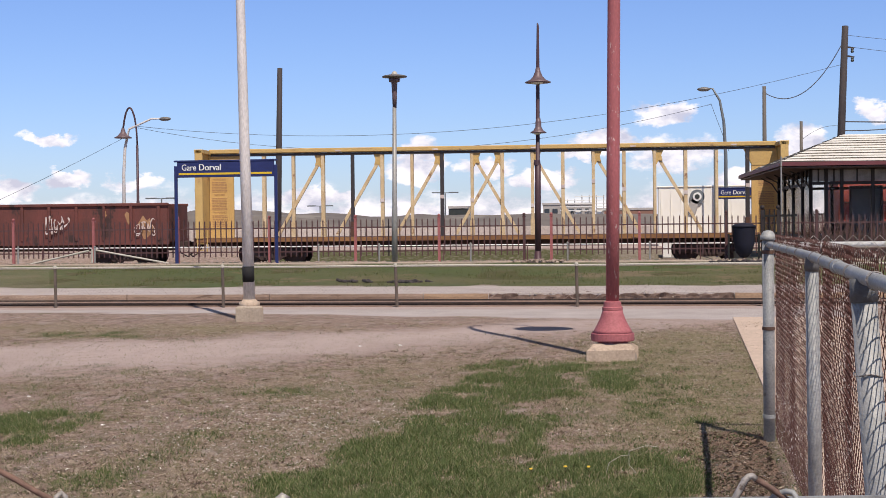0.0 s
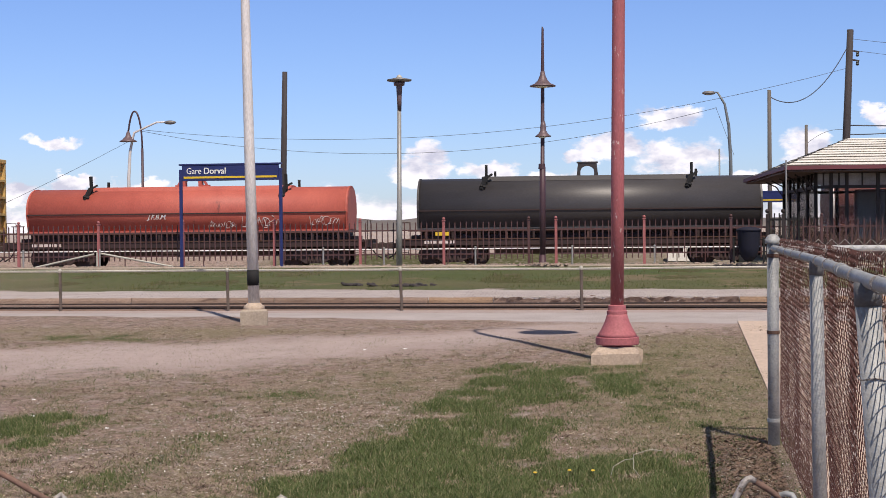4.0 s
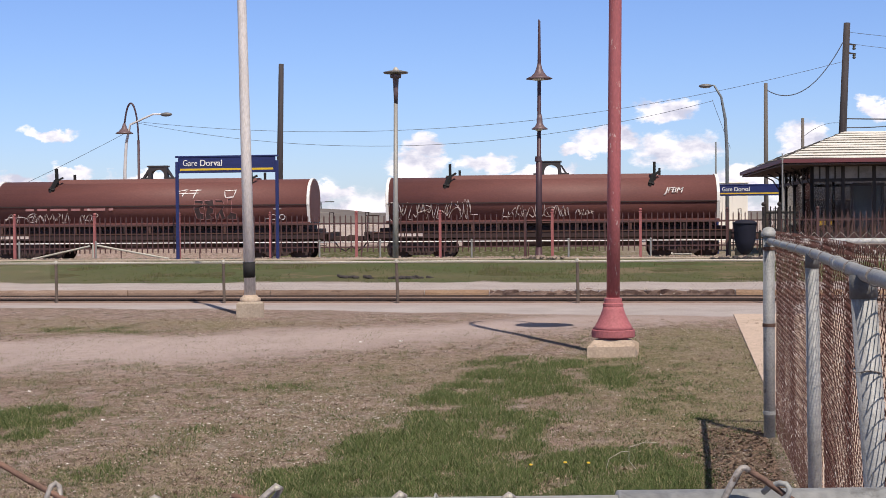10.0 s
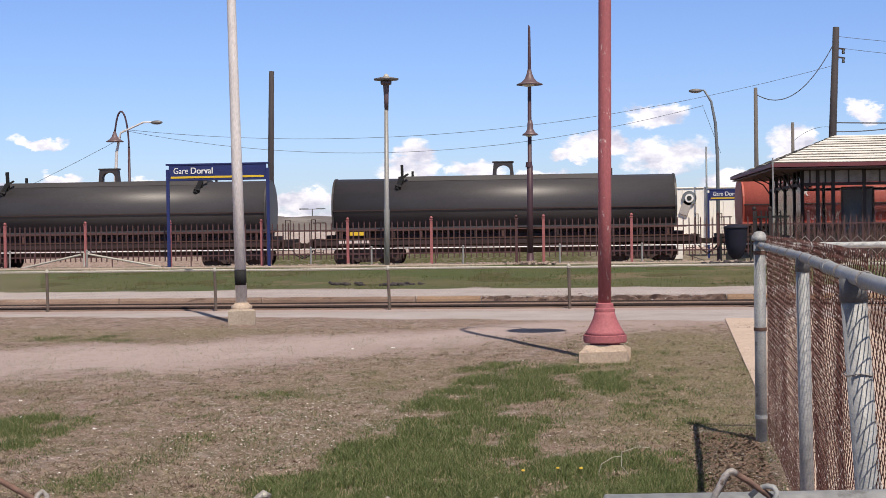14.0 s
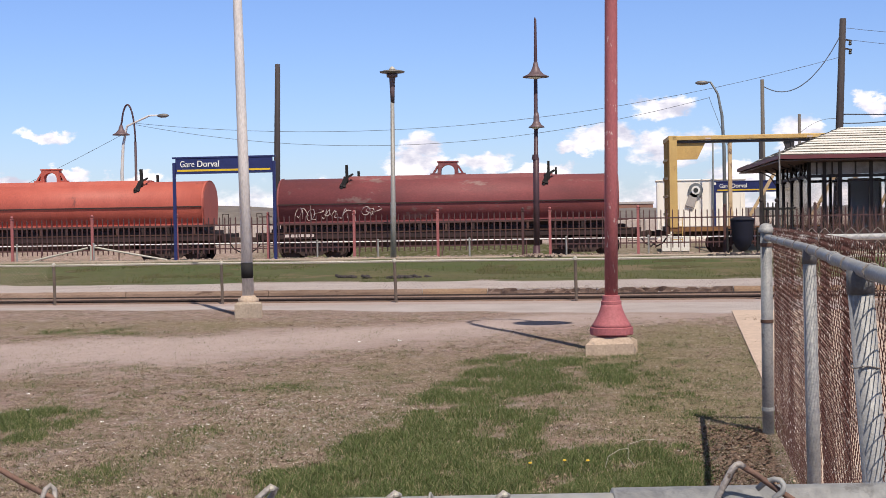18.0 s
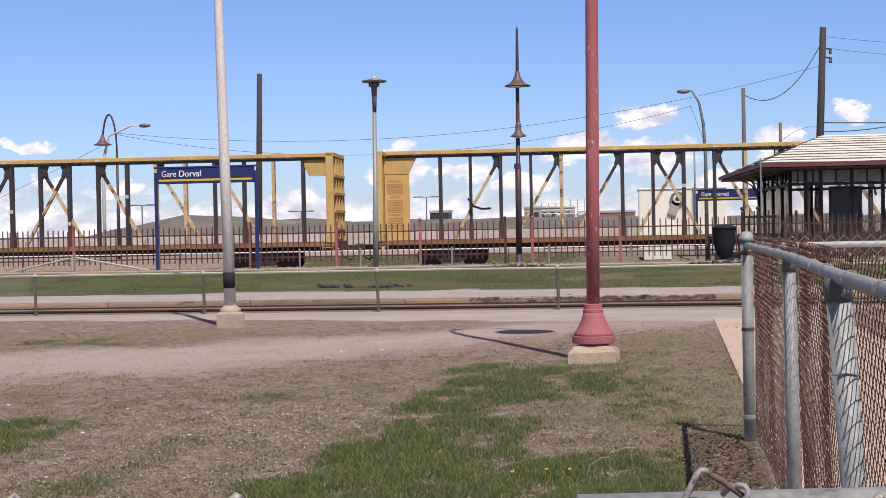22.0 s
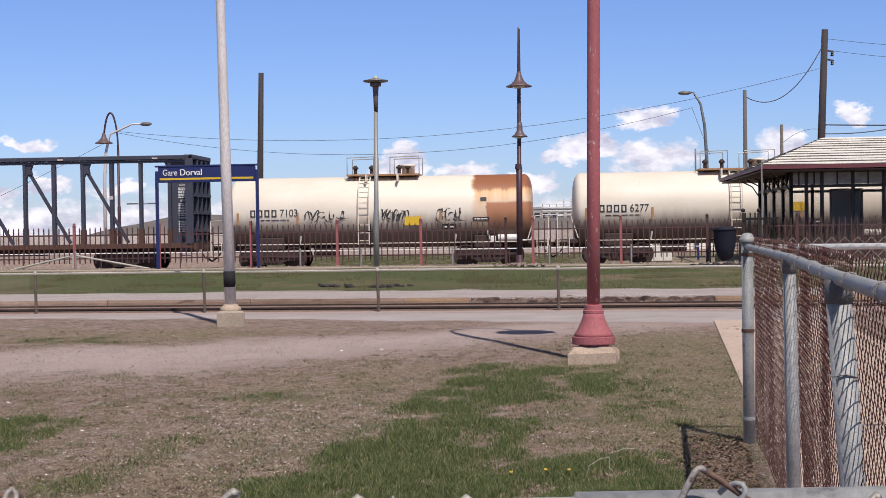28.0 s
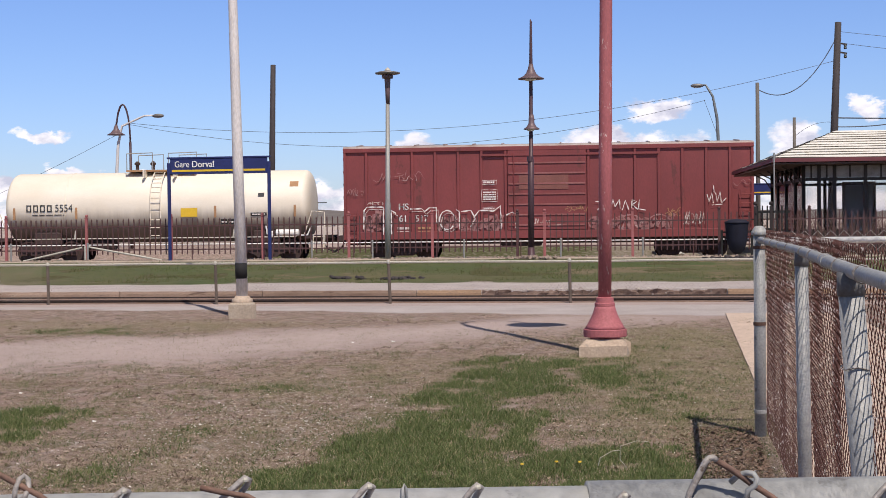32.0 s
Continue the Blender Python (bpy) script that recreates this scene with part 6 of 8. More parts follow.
def wheel_mesh():
    if "wheel" not in _shared:
        b = lathe(bmesh.new(), [(0.0, -0.06), (0.10, -0.06), (0.12, -0.02), (0.36, -0.03), (0.40, -0.07), (0.457, -0.07), (0.462, 0.05), (0.49, 0.06), (0.49, 0.08), (0.38, 0.07), (0.12, 0.04), (0.0, 0.05)], 24)
        bmesh.ops.rotate(b, verts=b.verts, matrix=Matrix.Rotation(radians(-90), 3, "X"))
        _shared["wheel"] = mesh_of("wheel", b, M["truck"])
        b = cyl(bmesh.new(), (0, -0.7, 0), (0, 0.7, 0), 0.08, 0.08, 10)
        _shared["axle"] = mesh_of("axle", b, M["truck"])
        b = bmesh.new()
        poly = [(-1.15, 0.36), (-1.15, 0.56), (-0.8, 0.60), (-0.42, 0.80), (0.42, 0.80), (0.8, 0.60), (1.15, 0.56), (1.15, 0.36), (0.8, 0.42), (0.5, 0.30), (0.38, 0.20), (-0.38, 0.20), (-0.5, 0.30), (-0.8, 0.42)]
        a = [b.verts.new((x, -0.08, z)) for x, z in poly]
        c = [b.verts.new((x, 0.08, z)) for x, z in poly]
        n = len(poly)
        b.faces.new(a)
        b.faces.new(c)
        for k in range(n):
            b.faces.new((a[k], a[(k + 1) % n], c[(k + 1) % n], c[k]))
        _shared["frame"] = mesh_of("side_frame", b, M["truck"])
        _shared["spring"] = mesh_of("spring", cyl(bmesh.new(), (0, -0.03, 0.28), (0, -0.03, 0.56), 0.05, 0.05, 8), M["truck"])
        _shared["bolster"] = mesh_of("bolster", box(bmesh.new(), (0, 0, 0.66), (0.4, 2.3, 0.26), None, 0.03), M["truck"])
    return _shared["wheel"]


def truck(parent, x, wheelbase=1.78):
    """A two-axle truck under a car."""
    wheel_mesh()
    t = new("truck")
    t.parent = parent
    t.matrix_basis = pose(x, 0, 0)
    for s in (-1, 1):
        for a in (-1, 1):
            shared("wheel", _shared["wheel"], t, pose(a * wheelbase / 2, s * 0.76, 0.457, 0, 0, 0 if s < 0 else 180))
        shared("side_frame", _shared["frame"], t, pose(0, s * 1.02, 0))
        for k in range(4):
            shared("spring", _shared["spring"], t, pose(-0.225 + 0.15 * k, s * 1.08, 0))
    for a in (-1, 1):
        shared("axle", _shared["axle"], t, pose(a * wheelbase / 2, 0, 0.457))
    shared("bolster", _shared["bolster"], t, pose(0, 0, 0))


def coupler(parent, x, s, material=None):
    b = bmesh.new()
    box(b, (x + s * 0.35, 0, 0.86), (0.7, 0.16, 0.2), None, 0.02)
    box(b, (x + s * 0.75, 0.06, 0.86), (0.26, 0.34, 0.28), None, 0.05)
    part("coupler", b, M["truck"], parent)
    b = tube(bmesh.new(), [(x, -0.35, 0.8), (x + s * 0.2, -0.36, 0.5), (x + s * 0.45, -0.3, 0.36), (x + s * 0.68, -0.2, 0.55)], 0.03, 6)
    part("air_hose", b, M["black_band"], parent)


def ladder(parent, x, y, z0, z1, w, material, n=6, name="ladder"):
    b = bmesh.new()
    for s in (-1, 1):
        cyl(b, (x + s * w / 2, y, z0), (x + s * w / 2, y, z1), 0.016, 0.016, 5)
    for k in range(n):
        z = z0 + (z1 - z0) * (k + 0.5) / n
        cyl(b, (x - w / 2, y, z), (x + w / 2, y, z), 0.014, 0.014, 5)
    part(name, b, material, parent)


def handrail(parent, pts, material, r=0.018):
    part("handrail", tube(bmesh.new(), pts, r, 5), material, parent)


def scribble(parent, x0, x1, z0, z1, y, seed, material, strokes=5, r=0.018, name="graffiti", slope=0.0, zs=0.0):
    """Sprayed writing that cannot be read: loose looping strokes."""
    rnd = random.Random(seed)
    w = (x1 - x0) / strokes
    hz = z1 - z0
    for k in range(2 * strokes):
        ax, az = x0 + w * (k / 2 + 0.25 + rnd.uniform(-0.2, 0.2)), (z0 + z1) / 2 + hz * rnd.uniform(-0.12, 0.12)
        kind = rnd.choice("nsjlxljxcvo")
        ww, hh = w * rnd.uniform(0.3, 0.75), hz * rnd.uniform(0.18, 0.5)
        lean = rnd.uniform(-0.1, 0.35)
        a0, a1 = {"o": (0, 6.6), "n": (3.3, -0.3), "c": (1.0, 5.4), "s": (0, 1), "j": (0, 1), "l": (0, 1), "x": (0, 1), "v": (0, 1)}[kind]
        m = 13
        pts = []
        for i in range(m):
            u = i / (m - 1)
            if kind in "oc":
                a = a0 + (a1 - a0) * u
                px, pz = ww * math.cos(a), hh * math.sin(a)
            elif kind == "n":
                a = a0 + (a1 - a0) * u
                px, pz = ww * math.cos(a), hh * (1.6 * math.sin(a) - 0.8)
            elif kind == "s":
                px, pz = ww * math.sin(u * 5.5), hh * (1 - 2 * u)
            elif kind == "j":
                px, pz = ww * (0.3 - (0.9 * max(0, u - 0.6) * 2.5)), hh * (1 - 2 * min(u, 0.75) / 0.75 + 0.5 * max(0, u - 0.75) * 4)
            elif kind == "v":
                px, pz = ww * (2 * u - 1), hh * (1 - 2 * abs(((u * 2.0) % 1.0) * 2 - 1))
            elif kind == "l":
                px, pz = ww * (-0.4 + max(0, u - 0.6) * 3), hh * (1 - 2 * min(u, 0.6) / 0.6)
            else:
                px, pz = ww * (2 * u - 1), hh * math.sin(u * 7 + seed)
            zz = az + pz
            pts.append(Vector((ax + px + lean * pz, y + slope * max(0.0, zs - zz), zz)))
        top, bot = [], []
        b = bmesh.new()
        for i, p in enumerate(pts):
            q = pts[min(i + 1, m - 1)] - pts[max(i - 1, 0)]
            nn = Vector((-q.z, 0, q.x)).normalized() * r * (0.7 + 0.5 * math.sin(i * 0.9 + k))
            top.append(b.verts.new(p + nn))
            bot.append(b.verts.new(p - nn))
        for i in range(m - 1):
            b.faces.new((top[i], top[i + 1], bot[i + 1], bot[i]))
        part(name, b, material, parent)


def bars(parent, x, z, w, h, rows, y, material, seed=1, name="notice_print"):
    """Small print that cannot be read."""
    rnd = random.Random(seed)
    b = bmesh.new()
    for k in range(rows):
        zz = z + h / 2 - h * (k + 0.5) / rows
        x0 = x - w / 2
        while x0 < x + w / 2 - 0.03:
            l = rnd.uniform(0.08, 0.25) * max(0.4, w)
            l = min(l, x + w / 2 - x0)
            box(b, (x0 + l / 2, y, zz), (l, 0.006, h / rows * 0.58))
            x0 += l + 0.04 * max(0.5, w)
    part(name, b, material, parent)


def coil_section(w, z0, zs, zt, n=14):
    wb = w / 2 - 0.2
    pts = [(-wb, z0), (-w / 2, zs)]
    for k in range(1, n):
        a = math.pi - k * math.pi / n
        pts.append((w / 2 * math.cos(a), zs + (zt - zs) * math.sin(a) ** 0.8))
    return pts + [(w / 2, zs), (wb, z0)]


def hood_y(z, zt=3.26):
    """How far out the side of a coil car's hood stands at height z."""
    if z < 2.24:
        return -1.25 + 0.27 * (2.24 - z)
    return -1.25 * math.sqrt(max(0.02, 1 - min(1.0, (z - 2.24) / (zt - 2.24)) ** 2.5))


def strokes(parent, lines, side, material, r=0.022, name="graffiti", lift=0.014):
    """Sprayed lines, each a run of (x, z) points, laid on the side whose depth is side(z)."""
    for k, pts in enumerate(lines):
        path = []
        for (xa, za), (xb, zb) in zip(pts, pts[1:]):
            n = max(1, int(math.hypot(xb - xa, zb - za) / 0.09))
            path += [(xa + (xb - xa) * i / n, za + (zb - za) * i / n) for i in range(n)]
        path.append(pts[-1])
        b = bmesh.new()
        prev = None
        for i, (x, z) in enumerate(path):
            q0, q1 = path[max(i - 1, 0)], path[min(i + 1, len(path) - 1)]
            d = Vector((q1[0] - q0[0], 0, q1[1] - q0[1])).normalized()
            w = Vector((-d.z, 0, d.x)) * r * (0.8 + 0.4 * math.sin(1.7 * i + k))
            pair = [b.verts.new((x + w.x * s, side(z + w.z * s) - lift, z + w.z * s)) for s in (-1, 1)]
            if prev:
                b.faces.new((prev[0], prev[1], pair[1], pair[0]))
            prev = pair
        part(name, b, material, parent)


def loop(x, z, rx, rz, a0=0.0, a1=math.tau, n=14):
    return [(x + rx * math.cos(a0 + (a1 - a0) * i / n), z + rz * math.sin(a0 + (a1 - a0) * i / n)) for i in range(n + 1)]


def block_letter(parent, shape, x, z, w, h, side, fill, line):
    """A fat sprayed letter: a filled outline with a pale edge."""
    pts = [(x + w * px, z + h * pz) for px, pz in shape]
    b = bmesh.new()
    b.faces.new([b.verts.new((px, side(pz) - 0.012, pz)) for px, pz in pts])
    part("graffiti_fill", b, fill, parent)
    strokes(parent, [pts + [pts[0]]], side, line, 0.014, "graffiti_outline", 0.022)


def coil_car(left, right, paint, label, seed, white_end=False, tags=(), name_text=None, yellow_tag=False):
    c = car("coil_car", left, right, label, "freight car")
    P = M[paint]
    L = right - left
    h = L / 2
    z0, zs, zt = 1.50, 2.24, 3.50 if paint == "coil_black" else 3.26
    up = zt - 3.26
    hood = part("hood", extrude_x(bmesh.new(), coil_section(2.5, z0, zs, zt), -h, h), P, c, "round-topped steel hood", False)
    for f in hood.data.polygons:
        f.use_smooth = abs(f.normal.x) < 0.5
    rim = 0.055 if white_end else 0.035
    for x, w in ((-h + rim, 2.5 + rim), (h - rim, 2.5 + rim)):
        part("end_rim", extrude_x(bmesh.new(), coil_section(w, z0 - 0.01, zs, zt + rim * 0.6), x - rim, x + rim), M["white"] if white_end else P, hood, "white painted end rim" if white_end else "")
    # inset end sheet hides the pale rim's inner side
    for s in (-1, 1):
        part("end_sheet", extrude_x(bmesh.new(), coil_section(2.40, z0 + 0.03, zs, zt - 0.05), s * h - 0.015, s * h + 0.015), P, hood)
    for s in (-1, 1):
        part("seam_lip", box(bmesh.new(), (0, s * 1.255, zs - 0.02), (L - 0.1, 0.03, 0.045)), M["coil_frame"], hood, "dark seam lip")
        part("bottom_lip", box(bmesh.new(), (0, s * 1.08, z0 + 0.02), (L, 0.08, 0.06)), P, hood)
    part("ridge_strip", extrude_x(bmesh.new(), [(-0.62, zt - 0.13), (-0.45, zt + 0.055), (0, zt + 0.075), (0.45, zt + 0.055), (0.62, zt - 0.13)], -4.15, 4.15), P, hood)
    # lifting bail on the crown
    wings = paint != "coil_black"
    b = bmesh.new()
    outer = [(-0.42, 3.34), (-0.37, 3.84), (0.37, 3.84), (0.42, 3.34)]
    arch = [(0.27, 3.34)] + [(0.27 * math.cos(a), 3.52 + 0.22 * math.sin(a)) for a in [k * math.pi / 8 for k in range(9)]] + [(-0.27, 3.34)]
    for y in (-0.16, 0.16):
        ring_ = [b.verts.new((x, y, z)) for x, z in outer + arch]
        b.faces.new(ring_)
    b.verts.ensure_lookup_table()
    m = len(outer) + len(arch)
    for k in range(m):
        b.faces.new((b.verts[k], b.verts[(k + 1) % m], b.verts[m + (k + 1) % m], b.verts[m + k]))
    box(b, (0, 0, 3.87), (0.84, 0.36, 0.06), None, 0.01)
    for s in (-1, 1) if wings else ():
        extrude_x(b, [(-0.12, 3.33), (0.12, 3.33), (0.12, 3.42), (-0.12, 3.42)], s * 0.5 - 0.2, s * 0.5 + 0.2)
        beam(b, (s * 0.62, 0, 3.36), (s * 0.39, 0, 3.72), 0.22, 0.07)
    bmesh.ops.translate(b, verts=b.verts, vec=(0, 0, up - 0.03))
    part("lifting_bail", b, M["cb_dark"] if "brown" in paint or "black" in paint else P, hood, "raised lifting bail")
    for x in (-3.95, 4.0):
        b = bmesh.new()
        box(b, (x, -0.8, 3.42), (0.10, 0.14, 0.8), Euler((0.12, 0, 0)).to_matrix())
        beam(b, (x - 0.2, -1.05, 2.86), (x - 0.01, -0.86, 3.34), 0.14, 0.13)
        beam(b, (x - 0.02, -0.9, 3.3), (x + 0.22, -0.7, 3.46), 0.08, 0.07)
        box(b, (x - 0.14, -1.02, 2.95), (0.24, 0.1, 0.16), Euler((0.7, 0.3, 0)).to_matrix())
        bmesh.ops.translate(b, verts=b.verts, vec=(0, 0, up - 0.06))
        part("stacking_guide", b, M["black_band"], hood, "dark stacking guide")
        part("guide_stub", box(bmesh.new(), (x + 0.28, 0.5, 3.36 + up), (0.09, 0.1, 0.4)), M["black_band"], hood)
    # body below the hood
    dk = M["coil_frame"]
    part("hood_seat", box(bmesh.new(), (0, 0, 1.39), (L - 0.2, 2.0, 0.24)), M["truck"], c)
    part("deck_ledge", box(bmesh.new(), (0, -1.2, 1.44), (L + 0.7, 0.3, 0.05)), M["coil_rust"], c, "rusty ledge under the hood")
    for k in range(13):
        x = -h + 0.35 + k * (L - 0.7) / 12
        part("stake", box(bmesh.new(), (x, -1.3, 1.28), (0.09, 0.06, 0.28)), M["coil_rust"] if k % 3 == 0 else dk, c)
    part("belly", extrude_x(bmesh.new(), [(-1.2, 1.0), (-0.75, 0.5), (0.75, 0.5), (1.2, 1.0)], -h + 3.0, h - 3.0), M["truck"], c)
    part("side_rail", box(bmesh.new(), (0, -1.43, 1.11), (L + 0.9, 0.05, 0.035)), M["deck_rust"], c)
    part("trough", box(bmesh.new(), (0, 0, 1.14), (L + 0.5, 2.3, 0.26), None, 0.02), dk, c)
    for s in (-1, 1):
        part("side_sill", box(bmesh.new(), (0, s * 1.38, 0.98), (L + 1.2, 0.08, 0.22)), dk, c)
        part("sill_flange", box(bmesh.new(), (0, s * 1.44, 0.79), (L * 0.62, 0.14, 0.05)), dk, c)
    part("centre_sill", box(bmesh.new(), (0, 0, 0.86), (L + 1.6, 0.5, 0.36)), M["truck"], c)
    for s in (-1, 1):
        part("end_platform", box(bmesh.new(), (s * (h + 0.45), 0, 1.08), (0.8, 2.6, 0.06)), dk, c)
        part("end_sill", box(bmesh.new(), (s * (h + 0.8), 0, 0.98), (0.08, 2.7, 0.3)), dk, c)
        handrail(c, [(s * (h + 0.8), -1.25, 1.1), (s * (h + 0.8), -1.25, 1.9), (s * (h + 0.8), -0.3, 1.9), (s * (h + 0.8), -0.3, 1.1)], dk)
        ladder(c, s * (h + 0.5), -1.38, 0.5, 1.15, 0.35, dk, 3)
        coupler(c, s * (h + 0.82), s)
        truck(c, s * (h - 1.35))
    part("brake_wheel", lathe(bmesh.new(), [(0.25, 0), (0.28, 0.02), (0.25, 0.04)], 14, (-h - 0.6, -0.6, 1.75)), M["truck"], c)
    part("brake_cylinder", cyl(bmesh.new(), (-1.0, -0.9, 0.7), (-0.3, -0.9, 0.7), 0.16, 0.16, 12), M["truck"], c)
    for x in (-3.4, -1.7, 1.7, 3.4):
        part("cross_bearer", box(bmesh.new(), (x, 0, 0.86), (0.14, 2.6, 0.22)), M["truck"], c)
    bars(c, -h + 0.9, 1.0, 1.2, 0.2, 1, -1.425, M["graffiti"], seed)
    for x0, x1, q0, q1, mm, st in tags:
        scribble(hood, x0, x1, max(q0, 1.58), max(q1, 1.95), -1.265, seed + int(x0 * 10), M[mm], st, 0.013, slope=0.27, zs=2.24)
    if name_text:
        text, x, z, size = name_text
        # letters lie on the sloping shoulder of the hood
        tilt = 101 if z < 2.3 else 90 - 62 * ((z - zs) / (zt - zs)) ** 1.3
        for k in range(2):
            words("lettering", text, size, M["tag_white"], hood, pose(x + 0.012 * k, hood_y(z, zt) - 0.03, z, tilt), 1.0, 0.004, 0.35)
    if yellow_tag:
        part("hazard_plate", box(bmesh.new(), (-h + 1.0, -1.34, 1.32), (0.55, 0.02, 0.14)), M["yellow"], hood, "small yellow plate")
    return c


def centerbeam(left, right, steel, dark, label, seed, panel_text, straps=False, boards=(-1, 1), pale=False):
    c = car("centerbeam_car", left, right, label, "freight car")
    P, D = M[steel], M[dark]
    L = right - left
    h = L / 2
    ztop, zd = 4.66, 1.10
    part("top_chord", box(bmesh.new(), (0, 0, ztop - 0.09), (L - 0.5, 0.45, 0.17), None, 0.02), P, c, "long top chord")
    for k in range(6):
        part("reflector", box(bmesh.new(), (-h + 1.6 + 3.9 * k, -0.23, ztop - 0.12), (0.22, 0.012, 0.06)), M["graffiti"], c)
    part("chord_underside", box(bmesh.new(), (0, 0, ztop - 0.24), (L - 0.6, 0.30, 0.09)), D, c)
    part("deck", box(bmesh.new(), (0, 0, zd - 0.06), (L, 2.8, 0.12)), M["deck_rust"], c, "rusty deck")
    for s in (-1, 1):
        part("side_sill", box(bmesh.new(), (0, s * 1.42, zd - 0.09), (L, 0.07, 0.16)), M["deck_gold"] if steel == "cb_yellow" else M["deck_rust"], c, "rusty side sill")
    part("centre_sill", box(bmesh.new(), (0, 0, 0.84), (L - 0.4, 0.6, 0.26)), M["truck"], c)
    part("belly", extrude_x(bmesh.new(), [(-0.5, 0.9), (-0.3, 0.66), (0.3, 0.66), (0.5, 0.9)], -h + 6.5, h - 6.5), M["truck"], c)
    rnd = random.Random(seed)
    # slim columns, some bare and dark, some painted; diagonals fan out from the middle
    T = M["cb_pale"] if pale else M["cb_tan"] if steel == "cb_yellow" else P
    n, step_x = 17, 1.2
    xs = [-h + 2.45 + step_x * k for k in range(n)]
    for k, x in enumerate(xs):
        bare = rnd.random() < (0.12 if pale else 0.72)
        w = 0.14 if k % 2 == 0 else 0.12
        part("column", box(bmesh.new(), (x, 0, (zd + ztop - 0.25) / 2), (w, 0.26, ztop - 0.25 - zd), None, 0.01), D if bare else T, c)
        if rnd.random() < 0.4:
            part("strap_remnant", box(bmesh.new(), (x, -0.14, rnd.uniform(2.0, 3.2)), (w + 0.02, 0.02, 0.14)), M["graffiti"], c)
        if rnd.random() < 0.5:
            part("worn_foot", box(bmesh.new(), (x, 0, zd + 0.3), (w + 0.05, 0.3, 0.6)), M["deck_rust"] if bare else T, c)

    def brace(k, s):
        x = xs[k]
        hi, lo = Vector((x, 0.02 * s, ztop - 0.32)), Vector((x + s * 1.85, 0.02 * s, zd + 0.05))
        mid = hi.lerp(lo, rnd.uniform(0.2, 0.34))
        part("diagonal", beam(bmesh.new(), mid, lo, 0.12, 0.12), T, c)
        part("diagonal", beam(bmesh.new(), hi, mid, 0.12, 0.12), T if pale else D, c)
        b = bmesh.new()
        poly = [(-s * 0.08, 0), (s * 0.34, 0), (s * 0.26, -0.20), (s * 0.31, -0.42), (s * 0.16, -0.40), (s * 0.07, -0.56), (-s * 0.06, -0.60)]
        a = [b.verts.new((x + px, -0.09, ztop - 0.28 + pz)) for px, pz in poly]
        q = [b.verts.new((x + px, 0.09, ztop - 0.28 + pz)) for px, pz in poly]
        b.faces.new(a)
        b.faces.new(q)
        for i in range(7):
            b.faces.new((a[i], a[(i + 1) % 7], q[(i + 1) % 7], q[i]))
        part("gusset", b, P if pale else D, c)

    for k in (2, 4, 6, 8):
        brace(k, -1)
    for k in (7, 9, 11, 13, 15):
        if k < 15:
            brace(k, 1)
    # end bulkheads: corner posts, sheet, outer ribs, notice panel inside
    for s in (-1, 1):
        x = s * (h - 0.16)
        bk = part("bulkhead", box(bmesh.new(), (x, 0, (zd + ztop) / 2 - 0.05), (0.07, 2.9, ztop - zd - 0.1)), P, c, "full-height end bulkhead")
        for y in (-1.42, 1.42):
            part("corner_post", box(bmesh.new(), (x + s * 0.02, y, (zd + ztop) / 2 - 0.05), (0.30, 0.16, ztop - zd - 0.06), None, 0.012), P, bk)
        part("top_rail", box(bmesh.new(), (x + s * 0.02, 0, ztop - 0.14), (0.34, 3.0, 0.16), None, 0.012), P, bk)
        for z in (1.6, 2.3, 3.0, 3.7):
            part("rib", box(bmesh.new(), (x + s * 0.13, 0, z), (0.18, 2.7, 0.10)), P, bk)
        for y in (-0.7, 0, 0.7):
            part("rib", box(bmesh.new(), (x + s * 0.12, y, 2.8), (0.16, 0.1, 3.2)), P, bk)
        b = bmesh.new()
        poly = [(-s * 0.05, ztop - 0.25), (-s * 1.35, ztop - 0.25), (-s * 1.02, 3.74), (-s * 0.05, 3.74)]
        a = [b.verts.new((x + px, -0.08, pz)) for px, pz in poly]
        q = [b.verts.new((x + px, 0.08, pz)) for px, pz in poly]
        b.faces.new(a)
        b.faces.new(q)
        for i in range(4):
            b.faces.new((a[i], a[(i + 1) % 4], q[(i + 1) % 4], q[i]))
        part("end_gusset", b, P, c)
        # lettered web plate between the last column and the bulkhead
        nx = x - s * 0.55
        board = None if s not in boards else part("notice_board", box(bmesh.new(), (nx, 0, (zd + 3.75) / 2), (0.98, 0.12, 3.75 - zd)), M["cb_panel"] if steel == "cb_yellow" else P, c, "lettered plate beside the bulkhead")
        if board:
            bx = nx + s * 0.08
            for z, text in ((3.45, "INSTRUCTIONS"), (2.82, "SAFETY FIRST"), (2.12, "WARNING")):
                words("heading", text, 0.115, panel_text, board, pose(bx, -0.064, z) @ FACE, 0.66 if len(text) > 8 else 1.0)
            for z, hh, rows in ((3.14, 0.44, 7), (2.46, 0.52, 8), (1.78, 0.48, 7)):
                bars(board, bx, z, 0.62, hh, rows, -0.064, panel_text, seed + rows)
        ladder(c, x - s * 0.1, -1.47, 0.5, 1.5, 0.4, P, 4)
        part("end_sill", box(bmesh.new(), (s * (h + 0.05), 0, 0.98), (0.12, 2.8, 0.28)), M["deck_rust"], c)
        coupler(c, s * h, s)
        truck(c, s * (h - 2.9))
